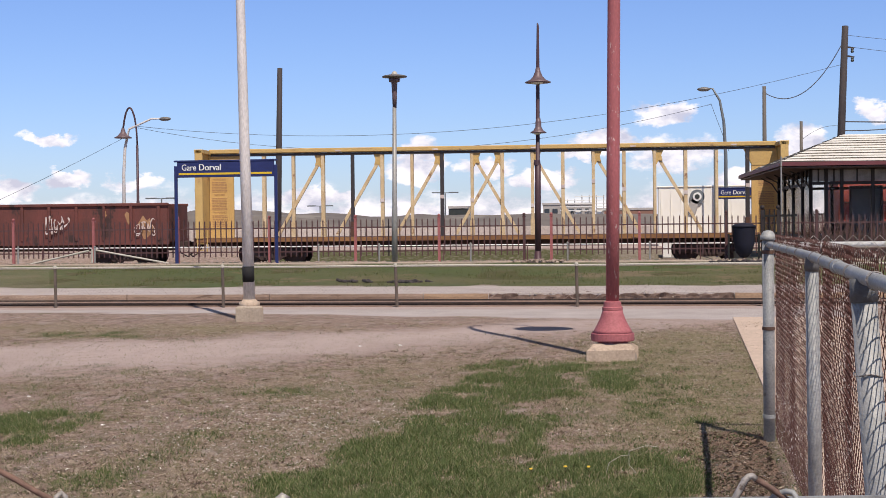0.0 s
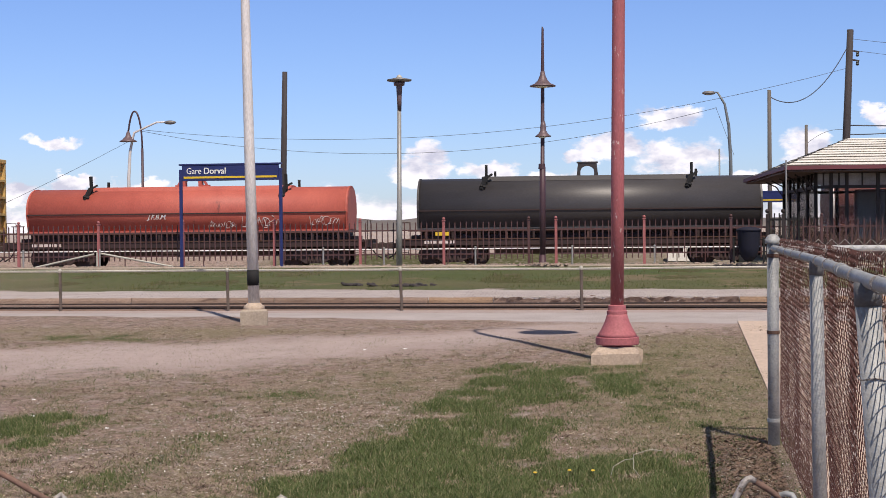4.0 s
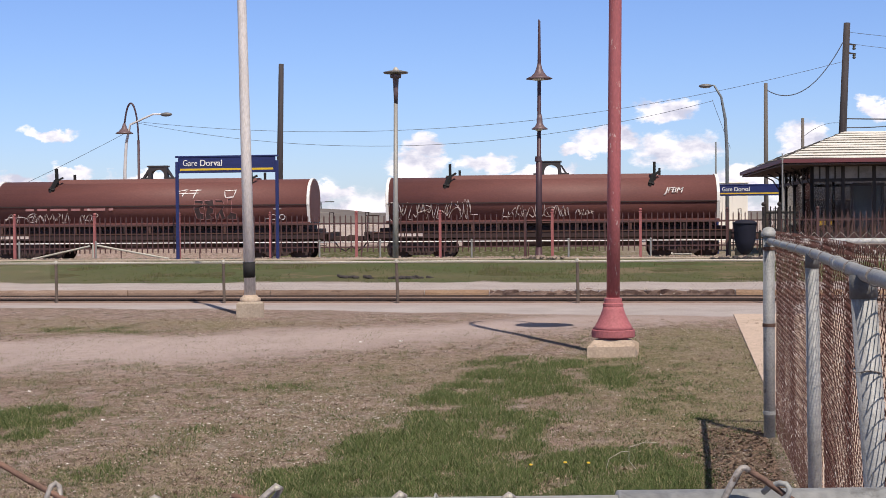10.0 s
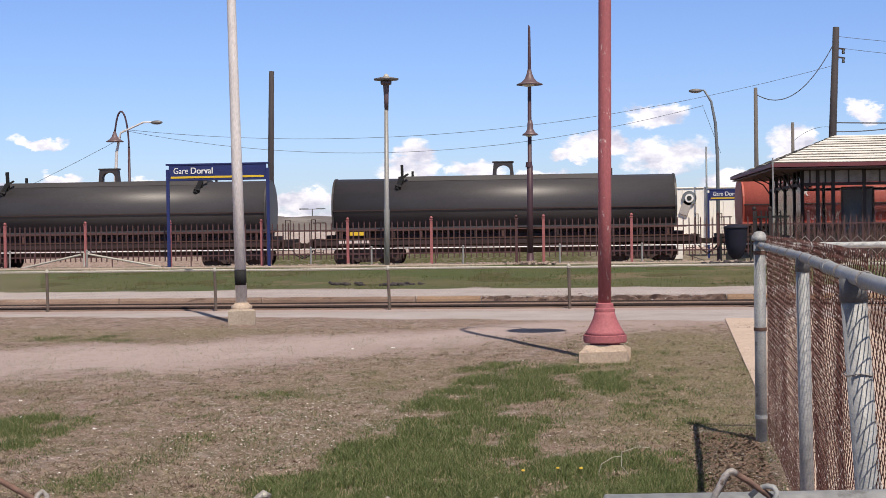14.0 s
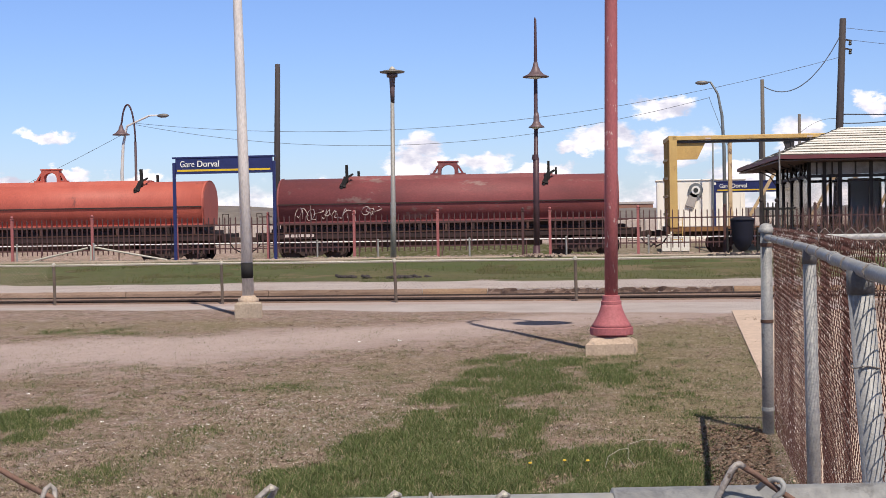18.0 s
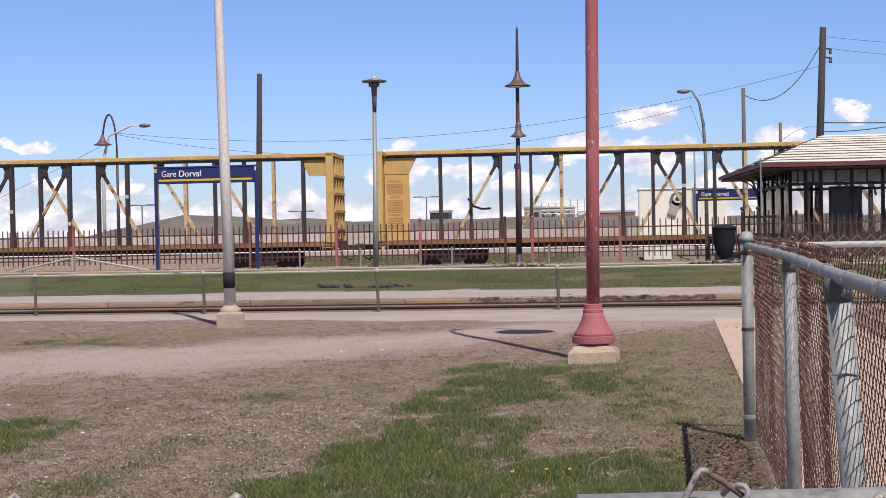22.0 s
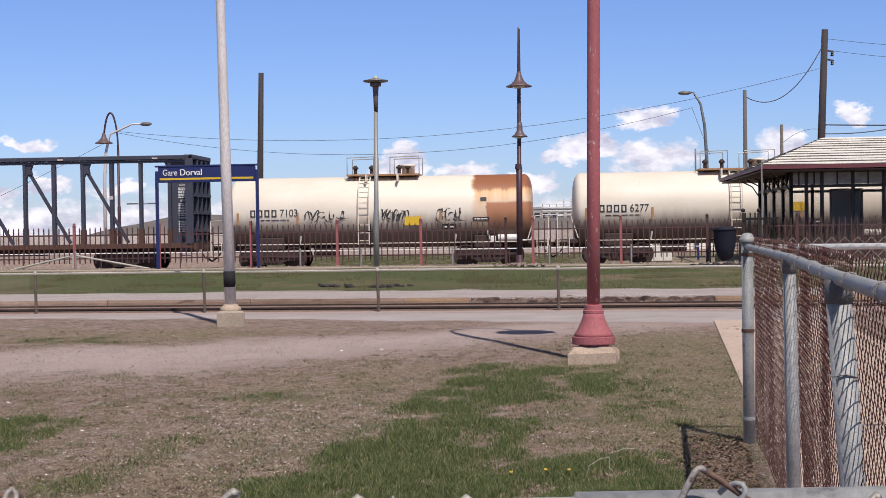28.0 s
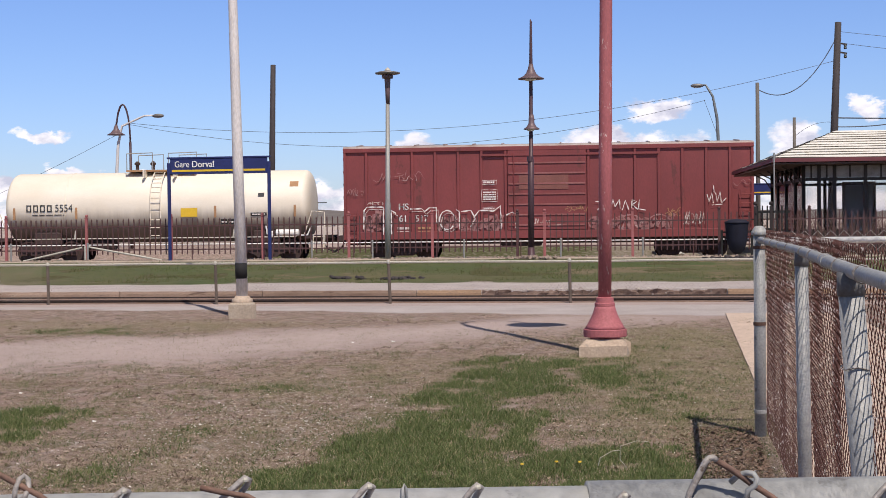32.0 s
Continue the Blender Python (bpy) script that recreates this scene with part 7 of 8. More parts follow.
    if straps:
        for k, (x, z) in enumerate(((-7.9, 2.4), (3.1, 2.6), (6.6, 2.9), (7.6, 2.7))):
            p = [(x, -0.25, z + 0.3), (x + 0.2, -0.3, z), (x + 0.55, -0.3, z - 0.12), (x + 0.9, -0.25, z - 0.1)] if k % 2 == 0 else [(x, -0.25, z + 0.6), (x + 0.15, -0.3, z + 0.5), (x + 0.3, -0.3, z), (x + 0.35, -0.25, z - 0.2)]
            part("loose_strap", tube(bmesh.new(), p, 0.045, 5), M["black_band"], c, "loose black tie-down strap")
    return c


def tank_car(left, right, label, seed, number, rust=False, tags=False, ladder_x=-0.2, plate=(1.4, 2.0)):
    c = car("tank_car", left, right, label, "tank car")
    L = right - left
    h = L / 2
    R, zc, dome = 1.42, 2.24, 0.34
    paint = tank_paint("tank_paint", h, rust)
    ring, prof = 48, []
    for k in range(9):
        a = k / 8 * math.pi / 2
        prof.append((-h + dome - dome * math.cos(a), R * math.sin(a) ** 0.48 if k else 0.02))
    prof = prof + [(-x, r) for x, r in reversed(prof)]
    b = bmesh.new()
    rings = [[b.verts.new((x, r * math.cos(k * math.tau / ring), zc + r * math.sin(k * math.tau / ring))) for k in range(ring)] for x, r in prof]
    for a, q in zip(rings, rings[1:]):
        for k in range(ring):
            b.faces.new((a[k], a[(k + 1) % ring], q[(k + 1) % ring], q[k]))
    b.faces.new(rings[0])
    b.faces.new(rings[-1])
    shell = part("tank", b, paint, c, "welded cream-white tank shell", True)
    for x in (-h + 2.6, h - 2.6, 0.4 if rust else 1.0):
        b = bmesh.new()
        pts = [(x, (R + 0.006) * math.cos(a), zc + (R + 0.006) * math.sin(a)) for a in [k * math.tau / 48 for k in range(49)]]
        tube(b, pts, 0.012, 4)
        part("weld_seam", b, paint, shell)
    # rust runs and faded stencils
    for k, x in enumerate((-h + 0.52, -3.15, 2.47, h - 0.55)):
        part("rust_streak", box(bmesh.new(), (x, -R - 0.002, zc - 0.22), (0.09, 0.02, 0.46)), M["rust_stain"], shell)
    words("lettering", number, 0.40, M["graffiti_dark"], shell, pose(-h + 2.55, -R - 0.012, zc - 0.02) @ FACE, 0.92)
    for k in range(4):
        b = bmesh.new()
        for s in (-0.075, 0.075):
            box(b, (-h + 1.12 + 0.28 * k + s, -R - 0.004, zc - 0.02), (0.05, 0.012, 0.28))
            box(b, (-h + 1.12 + 0.28 * k, -R - 0.004, zc - 0.02 + s * 1.55), (0.2, 0.012, 0.045))
        part("stencil", b, M["graffiti_dark"], shell)
    bars(shell, -h + 1.9, zc - 0.28, 1.3, 0.06, 1, -R + 0.02, M["graffiti_dark"], seed + 1, "stencil")
    part("hazard_plate", box(bmesh.new(), (plate[0], -R - 0.006, plate[1]), (0.66, 0.012, 0.34)), M["yellow"], shell, "yellow plate")
    if tags:
        for x0, x1 in ((-2.9, -1.2), (0.2, 1.2), (2.3, 3.4)):
            scribble(shell, x0, x1, 1.85, 2.35, -R - 0.01, seed + int(10 * x0), M["graffiti_dark"], 4, 0.026)
    # platform, rails and fittings on top
    for x, z, w, hh in ((h - 2.0, zc - 0.34, 0.64, 0.13), (h - 3.1, zc - 0.62, 0.26, 0.22), (h - 3.4, zc - 0.62, 0.26, 0.22)):
        y = -math.sqrt(R * R - (z - zc) ** 2) - 0.012
        tilt = Euler((math.asin((zc - z) / R), 0, 0)).to_matrix()
        sign = part("notice_plate", box(bmesh.new(), (x, y, z), (w, 0.012, hh), tilt), M["graffiti_dark"], shell, "small dark notice plate")
        bars(sign, x, z, w * 0.8, hh * 0.6, 1, y - 0.012, M["tag_white"], seed + 5)
    if not rust:
        part("patch", box(bmesh.new(), (h - 0.62, -1.15, zc + 0.84), (0.34, 0.02, 0.24), Euler((-0.63, 0, 0)).to_matrix()), M["rust_stain"], shell, "square rusty patch")
    # painted reservoirs and pipes by one truck
    b = bmesh.new()
    cyl(b, (h - 1.35, -1.15, 1.16), (h - 0.45, -1.15, 1.16), 0.13, 0.13, 12)
    box(b, (h - 1.55, -1.2, 1.12), (0.2, 0.2, 0.22), None, 0.03)
    tube(b, [(h - 1.7, -1.2, 1.1), (h - 1.75, -1.2, 1.42), (h - 1.68, -1.2, 1.5)], 0.035, 6)
    tube(b, [(h - 0.4, -1.2, 1.05), (h - 0.1, -1.22, 1.05), (h + 0.05, -1.2, 1.4)], 0.03, 6)
    part("white_reservoir", b, M["white"], c, "white painted reservoir and valve pipes")
    cx = 0.15
    top = part("top_platform", box(bmesh.new(), (cx, 0, zc + R + 0.03), (2.85, 1.7, 0.07)), M["rust_stain"], c, "rust-stained walkway on the tank top")
    part("manway", lathe(bmesh.new(), [(0.25, 0), (0.25, 0.26), (0.29, 0.28), (0.29, 0.34), (0.1, 0.38)], 18, (cx + 0.95, 0, zc + R + 0.1)), M["tank_white"], top, "", True)
    for x0, x1 in ((cx - 1.4, cx - 0.35), (cx + 0.3, cx + 1.45)):
        for y in (-0.8, 0.8):
            handrail(top, [(x0, y, zc + R + 0.05), (x0, y, zc + R + 0.72), (x1, y, zc + R + 0.75), (x1, y, zc + R + 0.05)], M["pole_grey"], 0.022)
    for x in (cx - 1.15, cx - 0.5, cx + 0.6, cx + 0.95):
        part("valve", lathe(bmesh.new(), [(0.07, 0), (0.07, 0.18), (0.12, 0.2), (0.12, 0.26), (0.04, 0.34)], 10, (x, -0.2, zc + R + 0.1)), M["truck"], top)
    for s in (-0.62, 0.62):
        part("side_bracket", box(bmesh.new(), (cx + s, -0.95, zc + R - 0.1), (0.05, 0.5, 0.28)), M["tank_white"], top)
    b = bmesh.new()
    side = [(-R - 0.14, 0.95), (-R - 0.14, zc + 0.25)] + [(-(R + 0.14) * math.cos(a), zc + 0.25 + (R - 0.1) * math.sin(a)) for a in [k * 0.16 for k in range(1, 8)]]
    for s in (-0.21, 0.21):
        tube(b, [(ladder_x + s, y, z) for y, z in side], 0.022, 6)
    dist = 0.0
    for (ya, za), (yb, zb) in zip(side, side[1:]):
        n = max(1, round(math.hypot(yb - ya, zb - za) / 0.30))
        for k in range(n):
            y, z = ya + (yb - ya) * (k + 0.5) / n, za + (zb - za) * (k + 0.5) / n
            cyl(b, (ladder_x - 0.21, y, z), (ladder_x + 0.21, y, z), 0.016, 0.016, 5)
    part("ladder", b, M["tank_white"], c, "curved side ladder")
    # running gear
    for s in (-1, 1):
        part("saddle", box(bmesh.new(), (s * (h - 1.75), 0, 1.02), (1.1, 2.3, 0.5), None, 0.05), M["truck"], c)
        part("end_sill", box(bmesh.new(), (s * (h + 0.25), 0, 0.98), (0.9, 2.6, 0.12)), M["truck"], c)
        part("stub_sill", box(bmesh.new(), (s * (h - 1.0), 0, 0.85), (2.6, 0.45, 0.34)), M["truck"], c)
        handrail(c, [(s * (h + 0.6), -1.3, 0.6), (s * (h + 0.6), -1.3, 1.95), (s * (h + 0.1), -1.3, 2.0), (s * (h - 0.2), -1.3, 1.1)], M["tank_white"], 0.022)
        handrail(c, [(s * (h + 0.6), -1.3, 1.4), (s * (h + 0.6), 1.3, 1.4)], M["tank_white"], 0.02)
        ladder(c, s * (h + 0.35), -1.36, 0.45, 1.1, 0.4, M["tank_white"], 3)
        coupler(c, s * (h + 0.35), s)
        truck(c, s * (h - 1.75))
    handrail(c, [(-h + 0.5, -1.45, 1.0), (0, -1.47, 1.0), (h - 0.5, -1.45, 1.0)], M["rail_far"], 0.024)
    for x in (-h + 3.0, h - 3.0):
        part("rail_bracket", box(bmesh.new(), (x, -1.40, 1.16), (0.06, 0.05, 0.34), Euler((0, 0.15, 0)).to_matrix()), M["rail_far"], c)
    part("notice_plate", box(bmesh.new(), (h - 1.9, -1.36, zc + 0.42), (0.24, 0.012, 0.16), Euler((-0.3, 0, 0)).to_matrix()), M["graffiti_dark"], c)
    part("brake_reservoir", cyl(bmesh.new(), (-h + 3.4, -0.6, 0.72), (-h + 4.4, -0.6, 0.72), 0.2, 0.2, 12), M["truck"], c)
    return c


def boxcar(left, right, label):
    c = car("boxcar", left, right, label, "boxcar")
    L = right - left
    h = L / 2
    z0, z1, P = 1.05, 4.37, M["box_red"]
    part("body", box(bmesh.new(), (0, 0, (z0 + z1) / 2), (L - 0.1, 2.86, z1 - z0)), P, c, "oxide red steel body")
    body = c.children[0]
    # side sheets between ribs on the visible side
    door0, door1 = -1.55, 1.6
    ribs = [-h + 0.9 * k for k in range(0, 8)]
    ribs = [x for x in ribs if x < door0 - 0.3] + [door0 - 0.02] + [door1 + 0.02] + [door1 + 0.9 * k for k in range(1, 8) if door1 + 0.9 * k < h - 0.3] + [h]
    for y in (-1.46, 1.46):
        for x in ribs:
            x = max(-h + 0.06, min(h - 0.06, x))
            part("rib", box(bmesh.new(), (x, y, (z0 + z1) / 2 - 0.02), (0.10, 0.07, z1 - z0 - 0.12), None, 0.012), P, body)
        part("top_chord", box(bmesh.new(), (0, y, z1 - 0.05), (L, 0.10, 0.16), None, 0.01), P, body)
        part("bottom_sill", box(bmesh.new(), (0, y, z0 - 0.06), (L, 0.08, 0.30), None, 0.01), P, body)
        part("door_track", box(bmesh.new(), (0.9, y * 1.02, z1 - 0.30), (6.8, 0.08, 0.08)), P, body)
    door = part("door", box(bmesh.new(), ((door0 + door1) / 2, -1.475, 2.72), (door1 - door0 - 0.12, 0.05, 3.1), None, 0.01), P, c, "wide ribbed sliding door")
    for z in (1.35, 1.75, 2.15, 2.55, 2.95, 3.35, 3.75):
        part("door_rib", box(bmesh.new(), ((door0 + door1) / 2, -1.515, z), (door1 - door0 - 0.2, 0.035, 0.06)), M["box_worn"], door)
    part("door_bar", cyl(bmesh.new(), (door0 + 0.3, -1.55, 1.3), (door0 + 0.3, -1.55, 4.1), 0.022, 0.022, 8), P, door)
    part("door_panel", box(bmesh.new(), (-1.0 + 0.9, -1.51, 3.0), (1.9, 0.02, 0.55)), M["coil_brown"], door, "patch of newer paint")
    roof = part("roof", extrude_x(bmesh.new(), [(-1.5, z1 + 0.02), (1.5, z1 + 0.02), (1.4, z1 + 0.10), (0, z1 + 0.2), (-1.4, z1 + 0.10)], -h, h), M["box_roof"], c, "weathered metal roof")
    for k in range(14):
        x = -h + 0.55 + k * (L - 1.1) / 13
        b = bmesh.new()
        beam(b, (x, -1.42, z1 + 0.12), (x, 0, z1 + 0.22), 0.07, 0.05)
        beam(b, (x, 1.42, z1 + 0.12), (x, 0, z1 + 0.22), 0.07, 0.05)
        part("roof_rib", b, M["box_roof"], roof)
    for s in (-1, 1):
        for z in (1.5, 2.0, 2.5, 3.0, 3.5, 4.0):
            part("end_rib", box(bmesh.new(), (s * (h - 0.02), 0, z), (0.09, 2.7, 0.16), None, 0.03), P, body)
        ladder(c, s * (h - 0.32), -1.54, 0.6, 2.6 if s > 0 else 1.9, 0.42, P, 6)
        part("end_sill", box(bmesh.new(), (s * (h + 0.1), 0, 0.9), (0.3, 2.8, 0.24)), M["truck"], c)
        coupler(c, s * (h + 0.1), s)
        truck(c, s * (h - 2.3))
    part("centre_sill", box(bmesh.new(), (0, 0, 0.82), (L, 0.5, 0.4)), M["truck"], c)
    part("brake_gear", box(bmesh.new(), (-1.0, -0.8, 0.68), (1.6, 0.4, 0.3), None, 0.05), M["truck"], c)
    # stencils, notices and sprayed tags
    for k in range(2):
        words("lettering", "HS", 0.36, M["tag_white"], body, pose(-5.56 + 0.015 * k, -1.447, 2.10) @ FACE, 0.95)
        words("lettering", "61", 0.36, M["tag_white"], body, pose(-5.58 + 0.015 * k, -1.447, 1.64) @ FACE, 0.95)
        words("lettering", "517", 0.36, M["tag_white"], body, pose(-4.86 + 0.015 * k, -1.447, 1.64) @ FACE, 0.95)
    flat = lambda z: -1.497
    for z, w, hh, rows in ((3.02, 0.56, 0.15, 1), (2.50, 0.60, 0.46, 4), (2.0, 0.50, 0.12, 1)):
        x0, x1 = -2.2 - w / 2, -2.2 + w / 2
        strokes(body, [[(x0, z - hh / 2), (x1, z - hh / 2), (x1, z + hh / 2), (x0, z + hh / 2), (x0, z - hh / 2)]], flat, M["tag_white"], 0.008, "notice_border")
        bars(body, -2.2, z, w * 0.82, hh * 0.78, rows, -1.505, M["tag_white"], 3 + rows)
    bars(body, -5.55, 1.2, 0.5, 0.3, 2, -1.451, M["graffiti"], 8)
    bars(body, -4.6, 1.2, 0.8, 0.3, 2, -1.451, M["rust_stain"], 9)
    # the large sprayed piece: hazy fill, double pale outlines
    for k, (x0, x1, zz0, zz1, st) in enumerate(((-7.05, -6.35, 1.1, 1.95, 5), (-4.15, -3.4, 1.15, 1.8, 4), (-3.3, -1.75, 1.1, 1.75, 8))):
        scribble(body, x0, x1, zz0, zz1, -1.496, 140 + k, M["tag_haze"], st, 0.065)
    piece = [[(-7.12, 1.25), (-7.1, 1.98), (-6.98, 2.12), (-6.33, 2.11), (-6.34, 1.02)], [(-6.03, 1.05), (-6.03, 1.98), (-5.85, 1.86)], [(-5.3, 2.02), (-4.85, 2.03), (-4.72, 1.92), (-4.55, 2.06), (-4.27, 2.06), (-4.26, 1.48)],
             loop(-3.85, 1.58, 0.30, 0.37, 0.3, 5.6), [(-3.5, 1.98), (-3.38, 1.9), (-3.36, 1.2)], [(-3.3, 1.9), (-2.92, 1.94), (-2.76, 1.62), (-2.95, 1.3)], [(-2.82, 1.66), (-2.6, 1.94), (-2.05, 1.9), (-1.78, 2.1), (-1.76, 1.2)], [(-1.6, 1.72), (-1.32, 1.86), (-1.14, 1.7), (-1.2, 1.25)]]
    strokes(body, piece, flat, M["tag_white"], 0.024)
    strokes(body, [[(x + 0.07, z - 0.10) for x, z in line] for line in piece[:4]], flat, M["graffiti"], 0.013)
    # smaller tags over the rest of the side
    for k, (x0, x1, zz0, zz1, st, mm) in enumerate(((-7.7, -7.1, 2.55, 2.85, 3, "tag_haze"), (-6.6, -4.9, 3.0, 3.6, 4, "tag_haze"), (-6.95, -6.4, 2.2, 2.36, 3, "graffiti"), (-0.5, 0.2, 1.3, 1.65, 3, "graffiti"), (0.75, 1.45, 1.85, 2.1, 3, "rust_stain"), (4.6, 5.1, 1.6, 1.95, 3, "rust_stain"), (5.3, 6.0, 1.3, 1.85, 4, "graffiti"), (7.3, 7.75, 2.65, 3.1, 1, "tag_haze"))):
        scribble(body, x0, x1, zz0, zz1, -1.503, 40 + k, M[mm], st, 0.012)
    scribble(body, 1.7, 4.9, 1.05, 1.7, -1.497, 151, M["tag_haze"], 10, 0.05)
    strokes(body, [loop(2.2, 1.25, 0.4, 0.42, 0, 3.14), loop(3.2, 1.25, 0.5, 0.45, 0, 3.14), loop(4.3, 1.2, 0.5, 0.5, 0, 3.14)], flat, M["tag_haze"], 0.03)
    strokes(body, [[(1.88, 2.22), (2.25, 2.24), (1.95, 1.9), (2.3, 1.92)], [(2.45, 1.9), (2.55, 2.3), (2.62, 2.0), (2.8, 2.3), (2.82, 1.92)], [(2.9, 1.88), (3.02, 2.25), (3.15, 1.9)], [(3.25, 1.9), (3.28, 2.28), (3.45, 2.2), (3.28, 2.08), (3.5, 1.9)], [(3.55, 2.28), (3.52, 1.92), (3.8, 1.87)]], flat, M["tag_white"], 0.018)
    strokes(body, [[(6.36, 2.8), (6.4, 2.5)], [(6.12, 2.45), (6.2, 2.15), (6.3, 2.5), (6.36, 2.1)], [(6.45, 2.5), (6.5, 2.15), (6.62, 2.55), (6.66, 2.1), (6.85, 2.3)], [(6.3, 2.03), (6.7, 2.06)]], flat, M["tag_white"], 0.016)
    return c


def gondola(left, right, label):
    c = car("gondola_car", left, right, label, "freight car")
    L = right - left
    h = L / 2
    P = M["gondola"]
    for y in (-1.42, 1.42):
        side = part("side_wall", box(bmesh.new(), (0, y, 1.72), (L - 0.1, 0.05, 1.45)), P, c, "rusty ribbed side wall")
        part("top_chord", box(bmesh.new(), (0, y * 1.02, 2.46), (L, 0.14, 0.12), None, 0.02), P, side)
        part("side_sill", box(bmesh.new(), (0, y, 0.98), (L, 0.12, 0.22)), P, side)
        for k in range(14):
            part("rib", box(bmesh.new(), (-h + 0.4 + k * (L - 0.8) / 13, y * 1.035, 1.72), (0.12, 0.09, 1.36), None, 0.015), P, side)
    for s in (-1, 1):
        part("end_wall", box(bmesh.new(), (s * (h - 0.05), 0, 1.72), (0.08, 2.8, 1.45)), P, c)
        coupler(c, s * h, s)
        truck(c, s * (h - 2.0))
    part("floor", box(bmesh.new(), (0, 0, 1.0), (L - 0.1, 2.8, 0.1)), P, c)
    part("centre_sill", box(bmesh.new(), (0, 0, 0.8), (L, 0.5, 0.36)), M["truck"], c)
    for x, z, w, hh in ((h - 0.9, 1.55, 0.5, 0.9), (h - 1.6, 1.95, 0.3, 0.5), (h - 2.6, 2.1, 0.2, 0.3), (-h + 2.0, 1.9, 0.4, 0.4)):
        b = bmesh.new()
        pts = [(x + w * (0.5 + 0.2 * math.sin(5 * k + x)) * math.cos(k * math.tau / 9), z + hh * (0.5 + 0.2 * math.cos(4 * k + z)) * math.sin(k * math.tau / 9)) for k in range(9)]
        b.faces.new([b.verts.new((px, -1.449, pz)) for px, pz in pts])
        part("bare_patch", b, M["rust_stain"], c.children[0], "scraped pale patch")
    scribble(c.children[0], h - 5.0, h - 4.1, 1.35, 2.05, -1.56, 77, M["graffiti"], 4, 0.03)
    scribble(c.children[0], h - 1.3, h - 0.5, 1.2, 1.9, -1.56, 78, M["graffiti"], 3, 0.02)
    return c


W_ = "graffiti"
gondola(-30.9, -15.65, "rusty brown open gondola car with tagged sides")
centerbeam(-14.55, 8.45, "cb_yellow", "cb_dark", "empty yellow centerbeam flat car with rusty deck", 1, M["rust_stain"], pale=True)
coil_car(10.39, 23.40, "coil_orange", "bright orange-red coil car with round steel hood", 11, tags=((2.3, 3.7, 1.65, 2.1, W_, 5), (5.0, 6.2, 1.7, 2.1, W_, 4), (0.9, 2.0, 1.62, 1.75, W_, 5)), name_text=("J.F.B.M.", -1.15, 2.08, 0.26))
coil_car(26.16, 39.47, "coil_black", "matt black coil car with round steel hood", 12, yellow_tag=True)
coil_car(42.05, 54.98, "coil_brown", "brown coil car with white sprayed tags", 13, True, tags=((-6.5, -5.0, 1.6, 1.95, "tag_haze", 6), (2.2, 3.2, 1.7, 2.0, W_, 4), (3.3, 6.2, 1.6, 2.05, W_, 7), (-4.2, -3.2, 1.6, 1.95, "tag_haze", 4)), name_text=("JFBM", -2.05, 2.64, 0.34))
strokes(CARS[-1][0].children[0], [[(-2.05, 2.02), (-2.26, 1.98), (-2.12, 1.86), (-2.32, 1.72), (-2.24, 1.58), (-2.1, 1.60)], [(-2.0, 1.64), (-1.6, 1.67)], loop(-1.66, 1.74, 0.06, 0.06), [(-1.5, 1.66), (-1.14, 1.57)], [(-1.12, 1.56), (-1.13, 2.24), (-0.95, 2.2), (-0.25, 1.74)], [(-0.9, 2.1), (-0.5, 2.16), (-0.1, 2.0), (-0.2, 1.72)], [(-0.5, 1.98), (-0.1, 1.97), (0.35, 1.84), (0.52, 1.58)], [(-0.1, 1.99), (0.8, 1.93), (1.6, 1.92), (2.0, 1.87), (2.08, 1.75), (2.06, 1.54)], loop(1.88, 1.59, 0.07, 0.06), [(0.55, 1.86), (0.75, 1.96), (0.7, 1.82)]], hood_y, M["tag_white"], 0.02)
coil_car(58.2, 71.03, "coil_brown_dark", "dark brown coil car with faded lettering and tags", 14, True, tags=((-5.9, -3.3, 1.45, 1.9, W_, 7), (-2.9, -2.2, 1.6, 1.9, W_, 3)))
C4 = CARS[-1][0].children[0]
FAT = (((0.1, 1), (0.95, 0.95), (0.9, 0.62), (0.55, 0.6), (0.6, 0.35), (0.95, 0.3), (0.9, 0), (0.2, 0.05), (0, 0.5)), ((0, 0.95), (0.9, 1), (1, 0.7), (0.5, 0.66), (0.9, 0.55), (0.85, 0.3), (0.45, 0.28), (0.9, 0.05), (0.1, 0)),
       ((0.05, 1), (0.8, 0.98), (1, 0.7), (0.75, 0.52), (1, 0.05), (0.6, 0), (0.45, 0.35), (0.3, 0), (0, 0.05)), ((0.25, 1.05), (0.7, 1.1), (0.6, 0.35), (1.1, 0.3), (1.05, 0), (0.1, 0.02)))
for k, shape in enumerate(FAT):
    block_letter(C4, shape, 1.78 + 0.42 * k, 1.66, 0.40, 0.78, hood_y, M["tag_black"], M["tag_haze"])
strokes(C4, [[(3.05, 2.53), (3.0, 2.80), (3.46, 2.82), (3.38, 2.55), (3.05, 2.53)], [(1.05, 2.78), (1.5, 2.86), (1.3, 2.6)], [(1.6, 2.82), (2.05, 2.84)], [(1.9, 2.86), (1.75, 2.52)], [(1.15, 2.7), (1.95, 2.72)], [(5.12, 1.72), (5.12, 2.2)], [(4.95, 2.06), (5.3, 2.06)], loop(4.95, 1.74, 0.12, 0.10), loop(5.3, 1.74, 0.11, 0.10), [(4.6, 1.66), (4.8, 1.7)]], hood_y, M["tag_white"], 0.018)
bars(C4, -3.3, 2.10, 3.6, 0.15, 1, -1.235, M["tag_haze"], 91)
